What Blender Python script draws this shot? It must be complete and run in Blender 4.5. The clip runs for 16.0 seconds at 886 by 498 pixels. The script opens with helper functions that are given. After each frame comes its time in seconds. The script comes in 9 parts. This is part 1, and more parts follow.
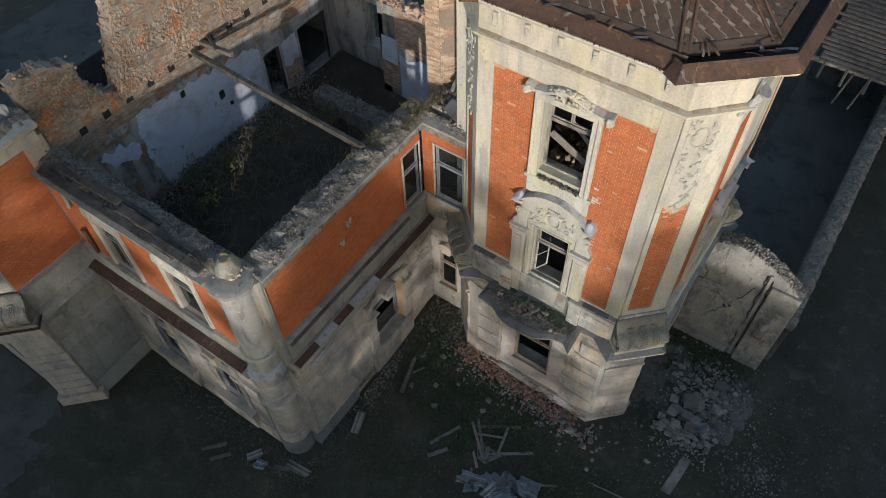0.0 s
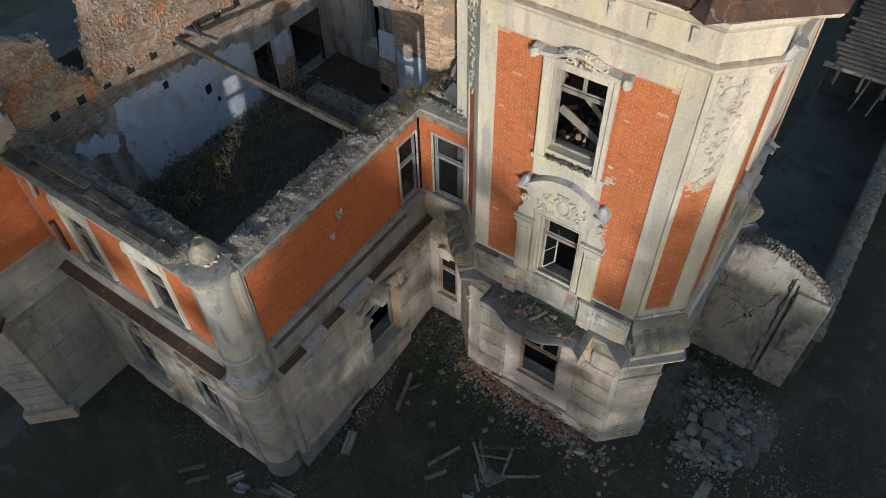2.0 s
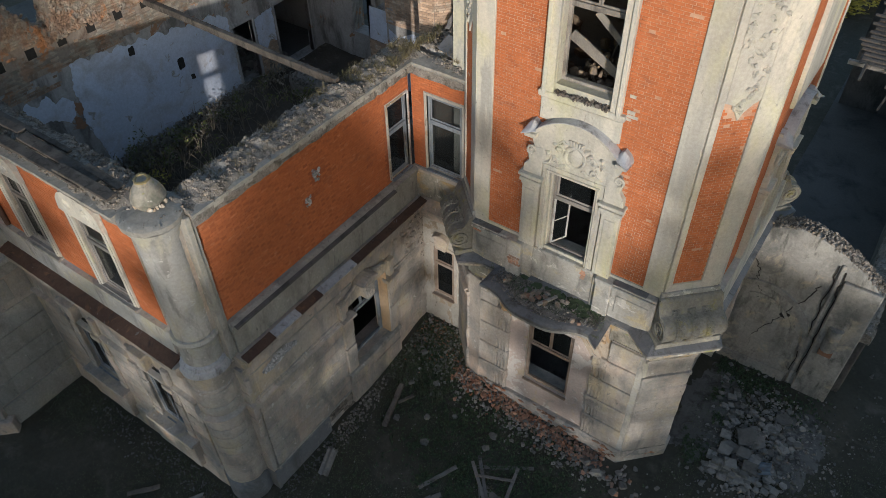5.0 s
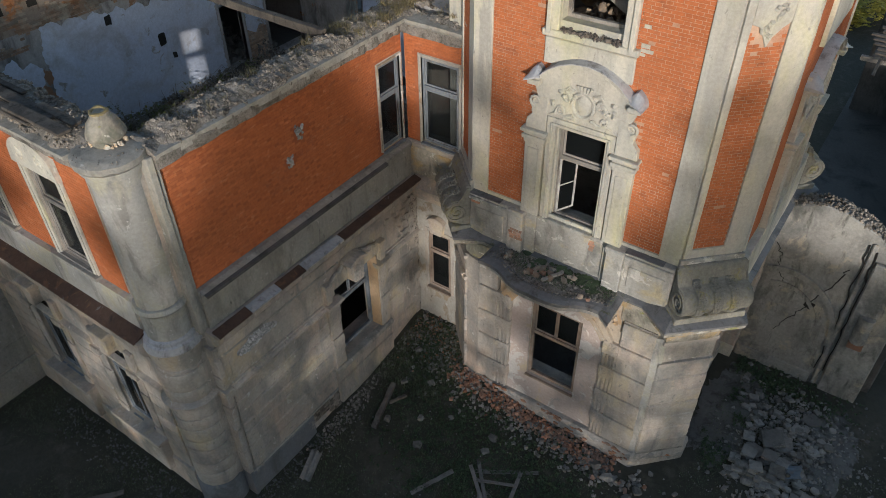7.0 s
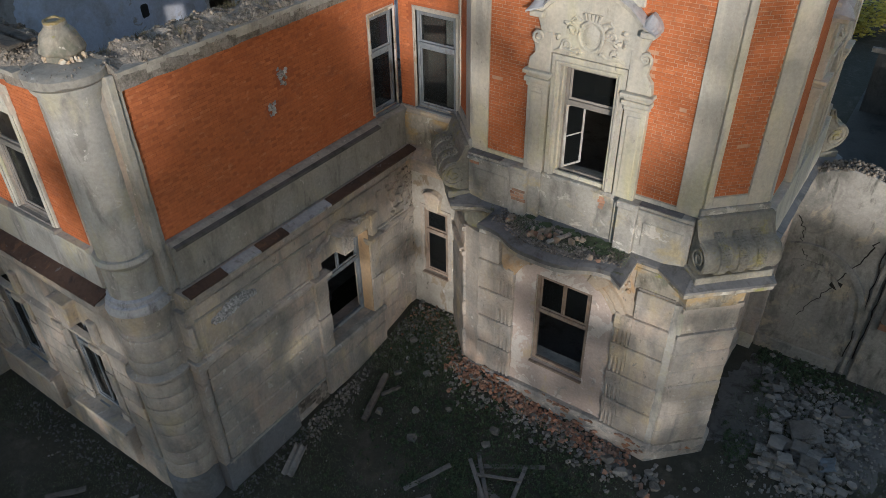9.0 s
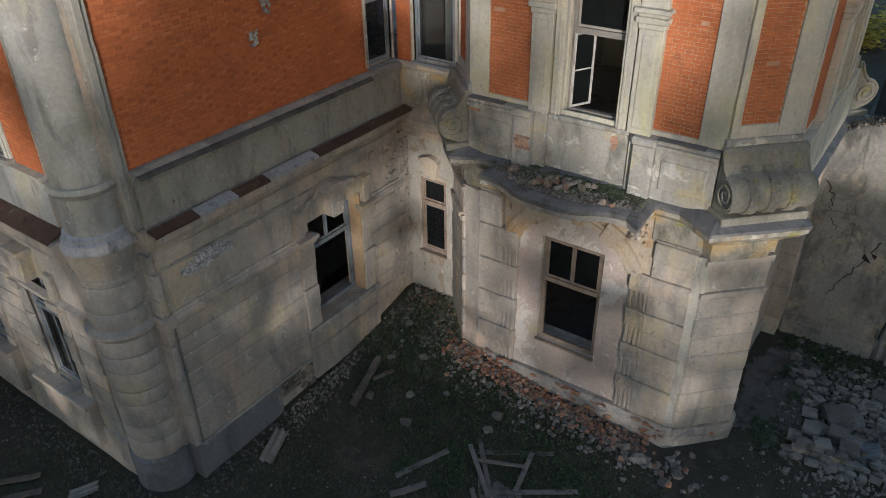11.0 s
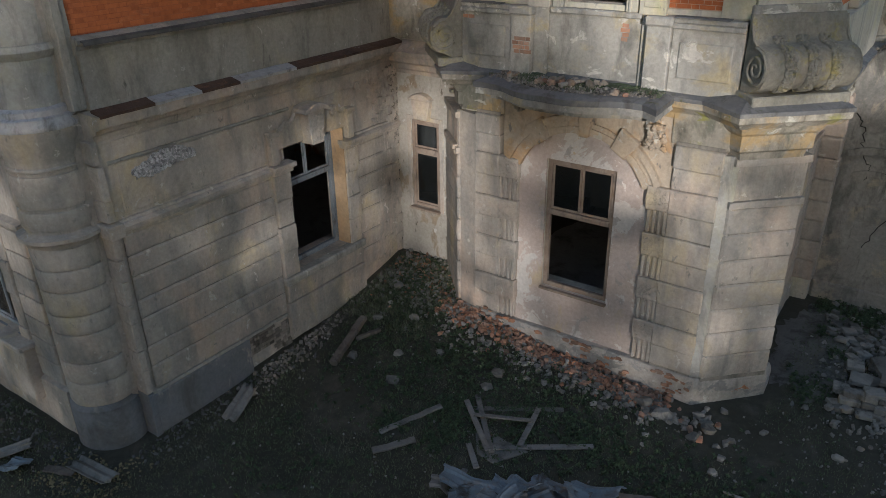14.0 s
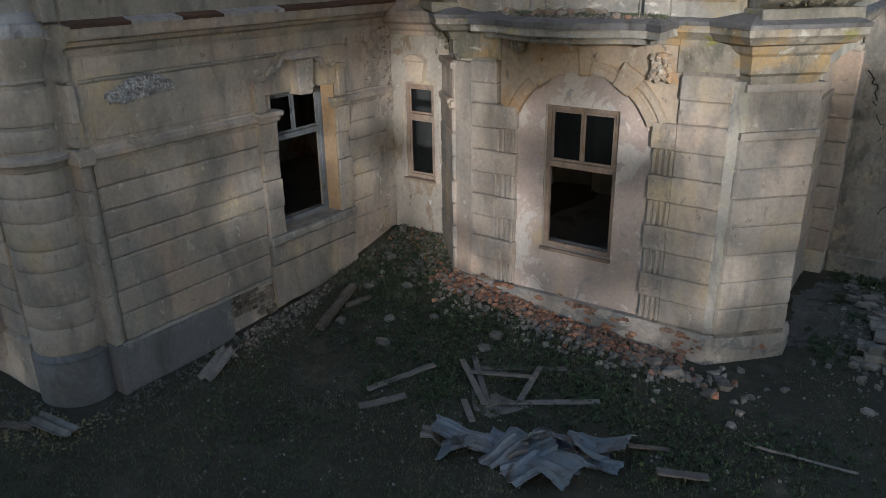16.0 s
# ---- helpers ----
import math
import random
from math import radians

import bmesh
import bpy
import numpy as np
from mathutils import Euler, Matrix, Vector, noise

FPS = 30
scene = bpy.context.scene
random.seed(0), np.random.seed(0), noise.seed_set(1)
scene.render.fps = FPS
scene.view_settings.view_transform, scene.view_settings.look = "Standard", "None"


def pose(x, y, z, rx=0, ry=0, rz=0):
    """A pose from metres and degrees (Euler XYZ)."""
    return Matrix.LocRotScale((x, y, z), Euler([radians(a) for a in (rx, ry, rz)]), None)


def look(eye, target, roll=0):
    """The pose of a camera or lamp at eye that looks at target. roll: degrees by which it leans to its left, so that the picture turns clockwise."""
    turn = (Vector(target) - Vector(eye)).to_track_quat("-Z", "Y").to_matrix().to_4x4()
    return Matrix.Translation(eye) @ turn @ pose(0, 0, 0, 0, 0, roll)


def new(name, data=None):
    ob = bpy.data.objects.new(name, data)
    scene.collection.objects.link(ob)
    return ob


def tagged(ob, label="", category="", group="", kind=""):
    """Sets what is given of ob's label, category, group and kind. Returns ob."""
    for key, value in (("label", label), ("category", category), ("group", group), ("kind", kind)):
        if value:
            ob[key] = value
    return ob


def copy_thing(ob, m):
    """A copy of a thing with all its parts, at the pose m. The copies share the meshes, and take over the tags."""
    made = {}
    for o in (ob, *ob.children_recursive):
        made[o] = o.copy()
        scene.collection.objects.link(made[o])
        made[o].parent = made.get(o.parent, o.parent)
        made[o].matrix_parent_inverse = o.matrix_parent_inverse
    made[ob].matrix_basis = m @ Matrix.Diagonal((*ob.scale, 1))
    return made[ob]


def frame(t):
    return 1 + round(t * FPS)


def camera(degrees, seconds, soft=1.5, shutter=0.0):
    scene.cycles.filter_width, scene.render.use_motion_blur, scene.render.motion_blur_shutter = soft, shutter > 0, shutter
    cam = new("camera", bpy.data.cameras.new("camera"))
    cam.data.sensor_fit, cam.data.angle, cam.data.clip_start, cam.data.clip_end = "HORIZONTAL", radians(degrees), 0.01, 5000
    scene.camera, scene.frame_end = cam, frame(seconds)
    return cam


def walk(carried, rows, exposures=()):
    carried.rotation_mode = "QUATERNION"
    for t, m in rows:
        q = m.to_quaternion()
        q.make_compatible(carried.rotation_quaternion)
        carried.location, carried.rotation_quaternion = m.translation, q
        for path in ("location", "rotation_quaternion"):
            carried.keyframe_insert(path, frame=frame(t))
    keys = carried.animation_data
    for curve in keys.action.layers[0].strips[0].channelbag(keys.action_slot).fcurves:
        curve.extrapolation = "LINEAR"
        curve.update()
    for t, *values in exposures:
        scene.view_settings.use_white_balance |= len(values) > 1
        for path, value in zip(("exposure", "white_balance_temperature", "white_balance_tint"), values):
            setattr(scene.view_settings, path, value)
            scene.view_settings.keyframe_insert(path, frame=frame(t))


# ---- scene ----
cam = camera(62.2, 16.0, soft=0.75)
PATH = [
    (0, (10.21, -13.258, 25.943), (9.501, -12.282, 24.348), -1.7),
    (0.5, (10.22, -13.231, 25.408), (9.498, -12.234, 23.831), -1.6),
    (1, (10.224, -13.235, 24.809), (9.489, -12.217, 23.252), -1.5),
    (1.5, (10.22, -13.26, 24.207), (9.472, -12.222, 22.67), -1.4),
    (2, (10.214, -13.293, 23.567), (9.45, -12.234, 22.052), -1.4),
    (2.5, (10.206, -13.283, 22.925), (9.429, -12.203, 21.432), -1.3),
    (3, (10.197, -13.258, 22.265), (9.407, -12.158, 20.794), -1.2),
    (3.5, (10.218, -13.222, 21.586), (9.412, -12.102, 20.139), -1.2),
    (4, (10.235, -13.182, 20.951), (9.416, -12.044, 19.525), -1.2),
    (6.5, (10.37, -13.166, 17.809), (9.486, -11.935, 16.504), -1.0),
    (7, (10.347, -13.16, 17.201), (9.454, -11.91, 15.92), -0.9),
    (7.5, (10.343, -13.163, 16.592), (9.44, -11.896, 15.335), -0.9),
    (8, (10.394, -13.161, 15.991), (9.478, -11.878, 14.76), -0.9),
    (8.5, (10.418, -13.166, 15.382), (9.49, -11.866, 14.179), -0.9),
    (9, (10.406, -13.157, 14.786), (9.468, -11.839, 13.61), -0.9),
    (11.5, (10.432, -12.97, 11.642), (9.431, -11.577, 10.614), -0.9),
    (12, (10.437, -12.903, 11.07), (9.426, -11.497, 10.069), -1.0),
    (12.5, (10.438, -12.881, 10.48), (9.418, -11.459, 9.511), -1.0),
    (13, (10.448, -12.873, 9.89), (9.419, -11.436, 8.954), -1.0),
    (13.5, (10.451, -12.87, 9.327), (9.412, -11.42, 8.422), -1.0),
    (14, (10.429, -12.888, 8.756), (9.385, -11.42, 7.888), -0.9),
    (14.5, (10.463, -12.868, 8.206), (9.405, -11.387, 7.376), -1.0),
    (15, (10.461, -12.847, 7.681), (9.396, -11.354, 6.884), -1.0),
    (15.5, (10.496, -12.845, 7.152), (9.422, -11.34, 6.39), -1.0),
    (16, (10.509, -12.84, 6.668), (9.43, -11.322, 5.938), -0.9),
]
walk(cam, [(t, look(eye, target, roll)) for t, eye, target, roll in PATH],
     exposures=[(0.0, 0.60, 5740, 10), (8.0, 0.59, 5730, 11), (16.0, 0.68, 5650, 12)])

# ---- light ----
SUN_WAY = Vector((-0.585, 0.801, -0.125)).normalized()   # low evening sun, over the right shoulder
world = bpy.data.worlds.new("sky")
scene.world = world
world.use_nodes = True
wn, wl = world.node_tree.nodes, world.node_tree.links
wn.clear()
sky = wn.new("ShaderNodeTexSky")
sky.sky_type = "NISHITA"
sky.sun_disc = False
sky.sun_elevation = math.asin(-SUN_WAY.z)
sky.sun_rotation = math.atan2(-SUN_WAY.x, -SUN_WAY.y)
sky.air_density, sky.dust_density, sky.ozone_density = 1.0, 1.0, 1.0
wbg, wout = wn.new("ShaderNodeBackground"), wn.new("ShaderNodeOutputWorld")
wbg.inputs["Strength"].default_value = 0.15
wl.new(sky.outputs[0], wbg.inputs[0])
wl.new(wbg.outputs[0], wout.inputs[0])
sun_lamp = bpy.data.lights.new("sun", "SUN")
sun_lamp.energy, sun_lamp.angle, sun_lamp.color = 2.5, radians(1.0), (1.0, 0.90, 0.76)
sun = new("sun", sun_lamp)
sun.matrix_world = Matrix.Translation((25, -30, 20)) @ SUN_WAY.to_track_quat("-Z", "Y").to_matrix().to_4x4()


# ---- materials ----
def ramp(nt, fac, stops):
    n = nt.nodes.new("ShaderNodeValToRGB")
    cr = n.color_ramp
    while len(cr.elements) < len(stops):
        cr.elements.new(0.5)
    for e, (p, c) in zip(cr.elements, stops):
        e.position = p
        e.color = (c, c, c, 1) if isinstance(c, (int, float)) else (*c, 1)
    nt.links.new(fac, n.inputs[0])
    return n.outputs[0]


def mix(nt, fac, a, b, mode="MIX"):
    n = nt.nodes.new("ShaderNodeMix")
    n.data_type, n.blend_type = "RGBA", mode
    for sock, v in ((n.inputs[0], fac), (n.inputs[6], a), (n.inputs[7], b)):
        if hasattr(v, "links"):
            nt.links.new(v, sock)
        elif isinstance(v, (int, float)):
            sock.default_value = v
        else:
            sock.default_value = (*v, 1)
    return n.outputs[2]


def noise_tex(nt, vec, scale, detail=5, rough=0.6, distort=0.0):
    n = nt.nodes.new("ShaderNodeTexNoise")
    n.inputs["Scale"].default_value, n.inputs["Detail"].default_value = scale, detail
    n.inputs["Roughness"].default_value, n.inputs["Distortion"].default_value = rough, distort
    nt.links.new(vec, n.inputs["Vector"])
    return n.outputs["Fac"]


def mat(name, c1, c2, c3=None, big=0.7, fine=14, stain=0.55, streak=0.35, rough=0.9, bump=0.25, bscale=45, metal=0.0, rand=0.0, hole=None, spec=0.3, grain=(0.80, 1.13), patches=()):
    """Two-tone surface: broad blotches c1 to c2, fine grain, stains of c3 (streak < 1 draws them out downwards), patches of hole."""
    m = bpy.data.materials.new(name)
    m.use_nodes = True
    nt = m.node_tree
    bsdf = nt.nodes["Principled BSDF"]
    geo = nt.nodes.new("ShaderNodeNewGeometry")
    pos = geo.outputs["Position"]
    mp = nt.nodes.new("ShaderNodeMapping")
    mp.inputs["Scale"].default_value = (1, 1, streak)
    nt.links.new(pos, mp.inputs["Vector"])
    col = mix(nt, ramp(nt, noise_tex(nt, pos, big, 6), ((0.35, 0.0), (0.65, 1.0))), c1, c2)
    if c3:
        s = ramp(nt, noise_tex(nt, mp.outputs[0], big * 2.2, 8, 0.68, 0.4), ((stain - 0.03, 0.0), (stain + 0.13, 1.0)))
        col = mix(nt, s, col, c3)
    if hole:
        h = ramp(nt, noise_tex(nt, pos, big * 1.3, 9, 0.62, 0.6), ((0.60, 0.0), (0.615, 1.0)))
        col = mix(nt, h, col, hole)
    for k, (pc, scale, limit, soft, zs) in enumerate(patches):
        pm = nt.nodes.new("ShaderNodeMapping")
        pm.inputs["Scale"].default_value, pm.inputs["Location"].default_value = (1, 1, zs), (3.7 * k + 1.3, 1.9 * k, 5.1 * k)
        nt.links.new(pos, pm.inputs["Vector"])
        col = mix(nt, ramp(nt, noise_tex(nt, pm.outputs[0], scale, 9, 0.62, 0.5), ((limit - soft, 0.0), (limit + soft, 1.0))), col, pc)
    g = ramp(nt, noise_tex(nt, pos, fine, 6, 0.7), ((0.25, grain[0]), (0.75, grain[1])))
    col = mix(nt, 1.0, col, g, "MULTIPLY")
    if rand:
        oi = nt.nodes.new("ShaderNodeObjectInfo")
        add = nt.nodes.new("ShaderNodeMath")
        add.operation = "ADD"
        nt.links.new(oi.outputs["Random"], add.inputs[0])
        nt.links.new(geo.outputs["Random Per Island"], add.inputs[1])
        fr = nt.nodes.new("ShaderNodeMath")
        fr.operation = "FRACT"
        nt.links.new(add.outputs[0], fr.inputs[0])
        col = mix(nt, 1.0, col, ramp(nt, fr.outputs[0], ((0.0, 1 - rand), (0.85, 1 + 0.6 * rand), (1.0, 1 + rand))), "MULTIPLY")
    nt.links.new(col, bsdf.inputs["Base Color"])
    rr = ramp(nt, noise_tex(nt, pos, fine * 0.6, 4), ((0.3, max(0.05, rough - 0.12)), (0.7, min(1.0, rough + 0.08))))
    nt.links.new(rr, bsdf.inputs["Roughness"])
    bsdf.inputs["Metallic"].default_value = metal
    bsdf.inputs["Specular IOR Level"].default_value = spec
    if bump:
        b = nt.nodes.new("ShaderNodeBump")
        b.inputs["Strength"].default_value, b.inputs["Distance"].default_value = bump, 0.02
        nt.links.new(noise_tex(nt, pos, bscale, 6, 0.7), b.inputs["Height"])
        nt.links.new(b.outputs[0], bsdf.inputs["Normal"])
    return m


CREAM = mat("cream_plaster", (0.55, 0.515, 0.43), (0.47, 0.44, 0.375), (0.34, 0.315, 0.26), stain=0.57, bump=0.3, patches=(((0.52, 0.49, 0.31), 0.9, 0.60, 0.10, 0.5), ((0.34, 0.325, 0.29), 1.1, 0.57, 0.12, 0.16), ((0.38, 0.36, 0.315), 2.6, 0.60, 0.05, 0.18), ((0.33, 0.31, 0.27), 6.0, 0.66, 0.02, 0.6)))
SHAFT = mat("smooth_grey_plaster", (0.40, 0.385, 0.35), (0.33, 0.32, 0.295), (0.22, 0.21, 0.19), stain=0.60, bump=0.3, patches=(((0.44, 0.40, 0.27), 0.9, 0.60, 0.08, 0.5), ((0.24, 0.23, 0.21), 2.4, 0.60, 0.05, 0.25), ((0.47, 0.45, 0.41), 5.0, 0.65, 0.015, 1)))
PALE = mat("grey_weathered_plaster", (0.37, 0.35, 0.305), (0.29, 0.275, 0.245), (0.165, 0.16, 0.145), stain=0.57, bump=0.45, rand=0.06, grain=(0.76, 1.14), patches=(((0.37, 0.345, 0.265), 1.0, 0.63, 0.08, 0.5), ((0.215, 0.205, 0.18), 2.0, 0.60, 0.12, 0.25), ((0.44, 0.42, 0.38), 4.2, 0.66, 0.02, 0.9), ((0.15, 0.145, 0.125), 7.0, 0.67, 0.05, 0.3)))
STONE = mat("beige_lime_render", (0.45, 0.39, 0.325), (0.36, 0.33, 0.29), (0.28, 0.26, 0.225), stain=0.62, bump=0.55, bscale=35, rand=0.06, grain=(0.78, 1.14), patches=(((0.47, 0.36, 0.28), 0.6, 0.57, 0.10, 0.8), ((0.47, 0.385, 0.25), 1.1, 0.61, 0.08, 0.6), ((0.225, 0.215, 0.195), 1.3, 0.59, 0.10, 0.45), ((0.27, 0.255, 0.23), 2.2, 0.62, 0.12, 0.25), ((0.50, 0.46, 0.40), 4.5, 0.66, 0.02, 0.9), ((0.23, 0.215, 0.19), 8.0, 0.66, 0.04, 0.5)))
PINK = mat("pinkish_smooth_render", (0.48, 0.39, 0.335), (0.42, 0.357, 0.317), (0.37, 0.32, 0.27), stain=0.62, bump=0.25, patches=(((0.50, 0.40, 0.24), 1.1, 0.62, 0.06, 0.6), ((0.54, 0.50, 0.455), 1.5, 0.565, 0.010, 0.8), ((0.37, 0.335, 0.30), 2.4, 0.62, 0.012, 0.8), ((0.60, 0.55, 0.50), 4.0, 0.64, 0.012, 0.8)))
PLINTH = mat("blue_grey_plinth_render", (0.20, 0.205, 0.215), (0.165, 0.168, 0.172), (0.29, 0.275, 0.25), stain=0.60, bump=0.4, patches=(((0.30, 0.28, 0.25), 2.6, 0.62, 0.03, 0.6), ((0.12, 0.12, 0.115), 1.4, 0.60, 0.08, 0.5)))
PLINTHFLAKE = mat("flaking_plinth_render", (0.42, 0.375, 0.325), (0.34, 0.31, 0.275), (0.22, 0.205, 0.18), big=1.0, stain=0.58, bump=0.8, bscale=22, grain=(0.70, 1.16), patches=(((0.25, 0.24, 0.225), 1.3, 0.56, 0.015, 1.6), ((0.36, 0.16, 0.08), 2.1, 0.665, 0.012, 2.0), ((0.50, 0.47, 0.42), 3.0, 0.64, 0.012, 1.2)))
WORN = mat("worn_pedestal_plaster", (0.40, 0.38, 0.335), (0.31, 0.295, 0.265), (0.19, 0.18, 0.16), stain=0.60, bump=0.6, grain=(0.74, 1.15), patches=(((0.46, 0.39, 0.25), 1.3, 0.61, 0.06, 1.2), ((0.56, 0.53, 0.47), 2.0, 0.60, 0.012, 1.3), ((0.19, 0.185, 0.165), 2.4, 0.60, 0.09, 0.4)))
STAINED = mat("moss_stained_cornice_render", (0.37, 0.335, 0.27), (0.29, 0.265, 0.22), (0.16, 0.145, 0.115), big=0.9, stain=0.53, bump=0.6, grain=(0.72, 1.15), patches=(((0.40, 0.29, 0.15), 1.2, 0.57, 0.05, 1.5), ((0.17, 0.165, 0.13), 1.8, 0.58, 0.06, 0.5), ((0.48, 0.45, 0.38), 2.6, 0.62, 0.015, 1.5), ((0.25, 0.24, 0.08), 2.4, 0.66, 0.04, 1.5)))
# Joint colour mixes grime with the shade of the grooves.
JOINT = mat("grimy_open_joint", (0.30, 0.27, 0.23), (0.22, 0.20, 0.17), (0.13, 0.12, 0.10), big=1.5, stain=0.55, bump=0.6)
OLDWOOD = mat("rain_grey_wood", (0.232, 0.212, 0.193), (0.168, 0.152, 0.135), (0.088, 0.080, 0.070), big=1.6, fine=30, bump=0.5, bscale=60, rand=0.25)
LICHEN = mat("yellow_lichen_crust", (0.30, 0.23, 0.09), (0.23, 0.19, 0.11), (0.16, 0.14, 0.09), big=5.0, fine=40, stain=0.55, streak=1, bump=0.8)
STAINBAR = mat("brown_stained_ledge", (0.36, 0.29, 0.22), (0.43, 0.36, 0.28), (0.24, 0.19, 0.14), big=3.0, stain=0.54, streak=1, bump=0.6)
# Plain dark grey shared by walls, shed boarding and the sill strip.
DARKGREY = mat("sooty_render", (0.085, 0.083, 0.08), (0.12, 0.116, 0.11), (0.05, 0.05, 0.047), stain=0.5, bump=0.6)
MOSSY = mat("mossy_cast_stone", (0.27, 0.25, 0.205), (0.18, 0.17, 0.14), (0.27, 0.235, 0.10), big=1.6, stain=0.56, streak=1, bump=0.9, bscale=24, grain=(0.66, 1.2))
OCHRE = mat("ochre_render", (0.46, 0.37, 0.27), (0.41, 0.345, 0.27), (0.26, 0.22, 0.17), big=1.2, stain=0.58, bump=0.5, grain=(0.76, 1.14), patches=(((0.44, 0.30, 0.17), 1.6, 0.58, 0.05, 1), ((0.48, 0.44, 0.37), 2.5, 0.60, 0.012, 1), ((0.22, 0.20, 0.17), 4.5, 0.63, 0.02, 0.5)))
GARDEN = mat("stained_garden_wall_render", (0.36, 0.34, 0.30), (0.28, 0.265, 0.24), (0.16, 0.155, 0.135), big=0.9, stain=0.54, bump=0.6, grain=(0.72, 1.15), patches=(((0.17, 0.165, 0.15), 0.9, 0.56, 0.06, 0.7), ((0.42, 0.36, 0.27), 1.4, 0.61, 0.05, 0.8), ((0.13, 0.125, 0.11), 3.0, 0.62, 0.05, 0.3)))
BARESTONE = mat("bare_grey_masonry", (0.48, 0.48, 0.48), (0.30, 0.30, 0.30), (0.14, 0.135, 0.13), big=6.0, fine=40, stain=0.56, streak=1, bump=0.9, rand=0.4)
DIRT = mat("bare_grey_dirt", (0.165, 0.155, 0.142), (0.125, 0.117, 0.107), (0.055, 0.05, 0.042), big=1.2, stain=0.52, streak=1, bump=0.7, bscale=25)
BRICK = mat("orange_facing_brick", (0.46, 0.148, 0.054), (0.41, 0.125, 0.042), (0.34, 0.105, 0.040), big=0.8, stain=0.66, streak=1, bump=0.25, rand=0.07, patches=(((0.49, 0.19, 0.085), 3.2, 0.62, 0.05, 3.0), ((0.34, 0.115, 0.05), 2.2, 0.62, 0.06, 2.0)))
HEADER = mat("darker_header_brick", (0.425, 0.136, 0.050), (0.375, 0.116, 0.041), (0.29, 0.09, 0.036), big=0.8, stain=0.62, streak=1, bump=0.25, rand=0.16)
MORTAR = mat("brick_mortar", (0.387, 0.133, 0.059), (0.334, 0.101, 0.037), (0.290, 0.087, 0.034), big=0.9, stain=0.52, streak=1, bump=0.4)
PALEMORTAR = mat("pale_brick_mortar", (0.50, 0.35, 0.25), (0.45, 0.26, 0.165), (0.40, 0.18, 0.10), big=0.9, stain=0.55, streak=1, bump=0.4)
OLDBRICK = mat("old_rough_brick", (0.30, 0.185, 0.12), (0.25, 0.18, 0.13), (0.36, 0.31, 0.24), big=1.1, stain=0.50, streak=1, bump=0.7, rand=0.26, patches=(((0.40, 0.18, 0.075), 1.3, 0.60, 0.04, 1), ((0.27, 0.235, 0.19), 2.2, 0.55, 0.05, 1)))
PALEBRICK = mat("pale_worn_brick", (0.46, 0.33, 0.23), (0.40, 0.27, 0.18), (0.50, 0.43, 0.34), big=1.3, stain=0.55, streak=1, bump=0.5, rand=0.3)
OLDMORTAR = mat("old_mortar", (0.30, 0.25, 0.20), (0.24, 0.19, 0.15), (0.16, 0.11, 0.08), big=1.4, bump=0.7)
WHITE = mat("blue_white_interior_plaster", (0.56, 0.595, 0.68), (0.50, 0.54, 0.635), (0.44, 0.43, 0.42), big=0.5, stain=0.62, streak=1, bump=0.15, patches=(((0.33, 0.31, 0.29), 2.0, 0.63, 0.02, 1), ((0.43, 0.43, 0.46), 0.9, 0.58, 0.08, 1)))
GREYIN = mat("damp_interior_plaster", (0.42, 0.395, 0.37), (0.31, 0.29, 0.27), (0.16, 0.148, 0.135), big=0.8, stain=0.5, hole=(0.30, 0.17, 0.10), bump=0.5)
LEAD = mat("dark_sheet_metal", (0.125, 0.123, 0.125), (0.17, 0.168, 0.168), (0.08, 0.075, 0.065), big=1.5, rough=0.62, bump=0.2, metal=0.1, spec=0.4, patches=(((0.22, 0.21, 0.19), 2.0, 0.60, 0.05, 1), ((0.10, 0.10, 0.05), 3.0, 0.64, 0.03, 1)))
ZINC = mat("pale_zinc_sheet", (0.46, 0.46, 0.47), (0.36, 0.36, 0.37), (0.19, 0.18, 0.17), big=1.8, rough=0.55, bump=0.2, metal=0.25, spec=0.5)
RUST = mat("rusted_sheet_metal", (0.075, 0.045, 0.033), (0.105, 0.064, 0.046), (0.05, 0.036, 0.03), big=1.3, rough=0.75, bump=0.3, metal=0.15, patches=(((0.15, 0.085, 0.05), 2.5, 0.61, 0.03, 0.6), ((0.17, 0.155, 0.145), 4.0, 0.66, 0.012, 0.7)))
SLATE = mat("brown_metal_shingle", (0.070, 0.046, 0.034), (0.088, 0.062, 0.048), (0.045, 0.033, 0.027), big=1.6, rough=0.72, bump=0.4, metal=0.1, rand=0.10, spec=0.35, patches=(((0.11, 0.088, 0.072), 5.0, 0.70, 0.02, 1), ((0.13, 0.06, 0.03), 1.2, 0.60, 0.05, 1)))
WOOD = mat("weathered_grey_wood", (0.30, 0.27, 0.235), (0.22, 0.20, 0.175), (0.13, 0.115, 0.10), big=1.6, fine=30, bump=0.45, bscale=60, rand=0.2)
BLUEWOOD = mat("flaking_blue_grey_wood", (0.15, 0.17, 0.19), (0.21, 0.225, 0.24), (0.10, 0.085, 0.075), big=2.2, fine=30, stain=0.56, bump=0.4)
REVEAL = mat("bare_ochre_plaster", (0.50, 0.34, 0.19), (0.44, 0.32, 0.20), (0.28, 0.22, 0.16), big=1.4, stain=0.60, bump=0.4)
FRAMEWOOD = mat("brown_window_wood", (0.22, 0.155, 0.11), (0.30, 0.24, 0.19), (0.14, 0.11, 0.09), big=2.5, fine=30, bump=0.3)
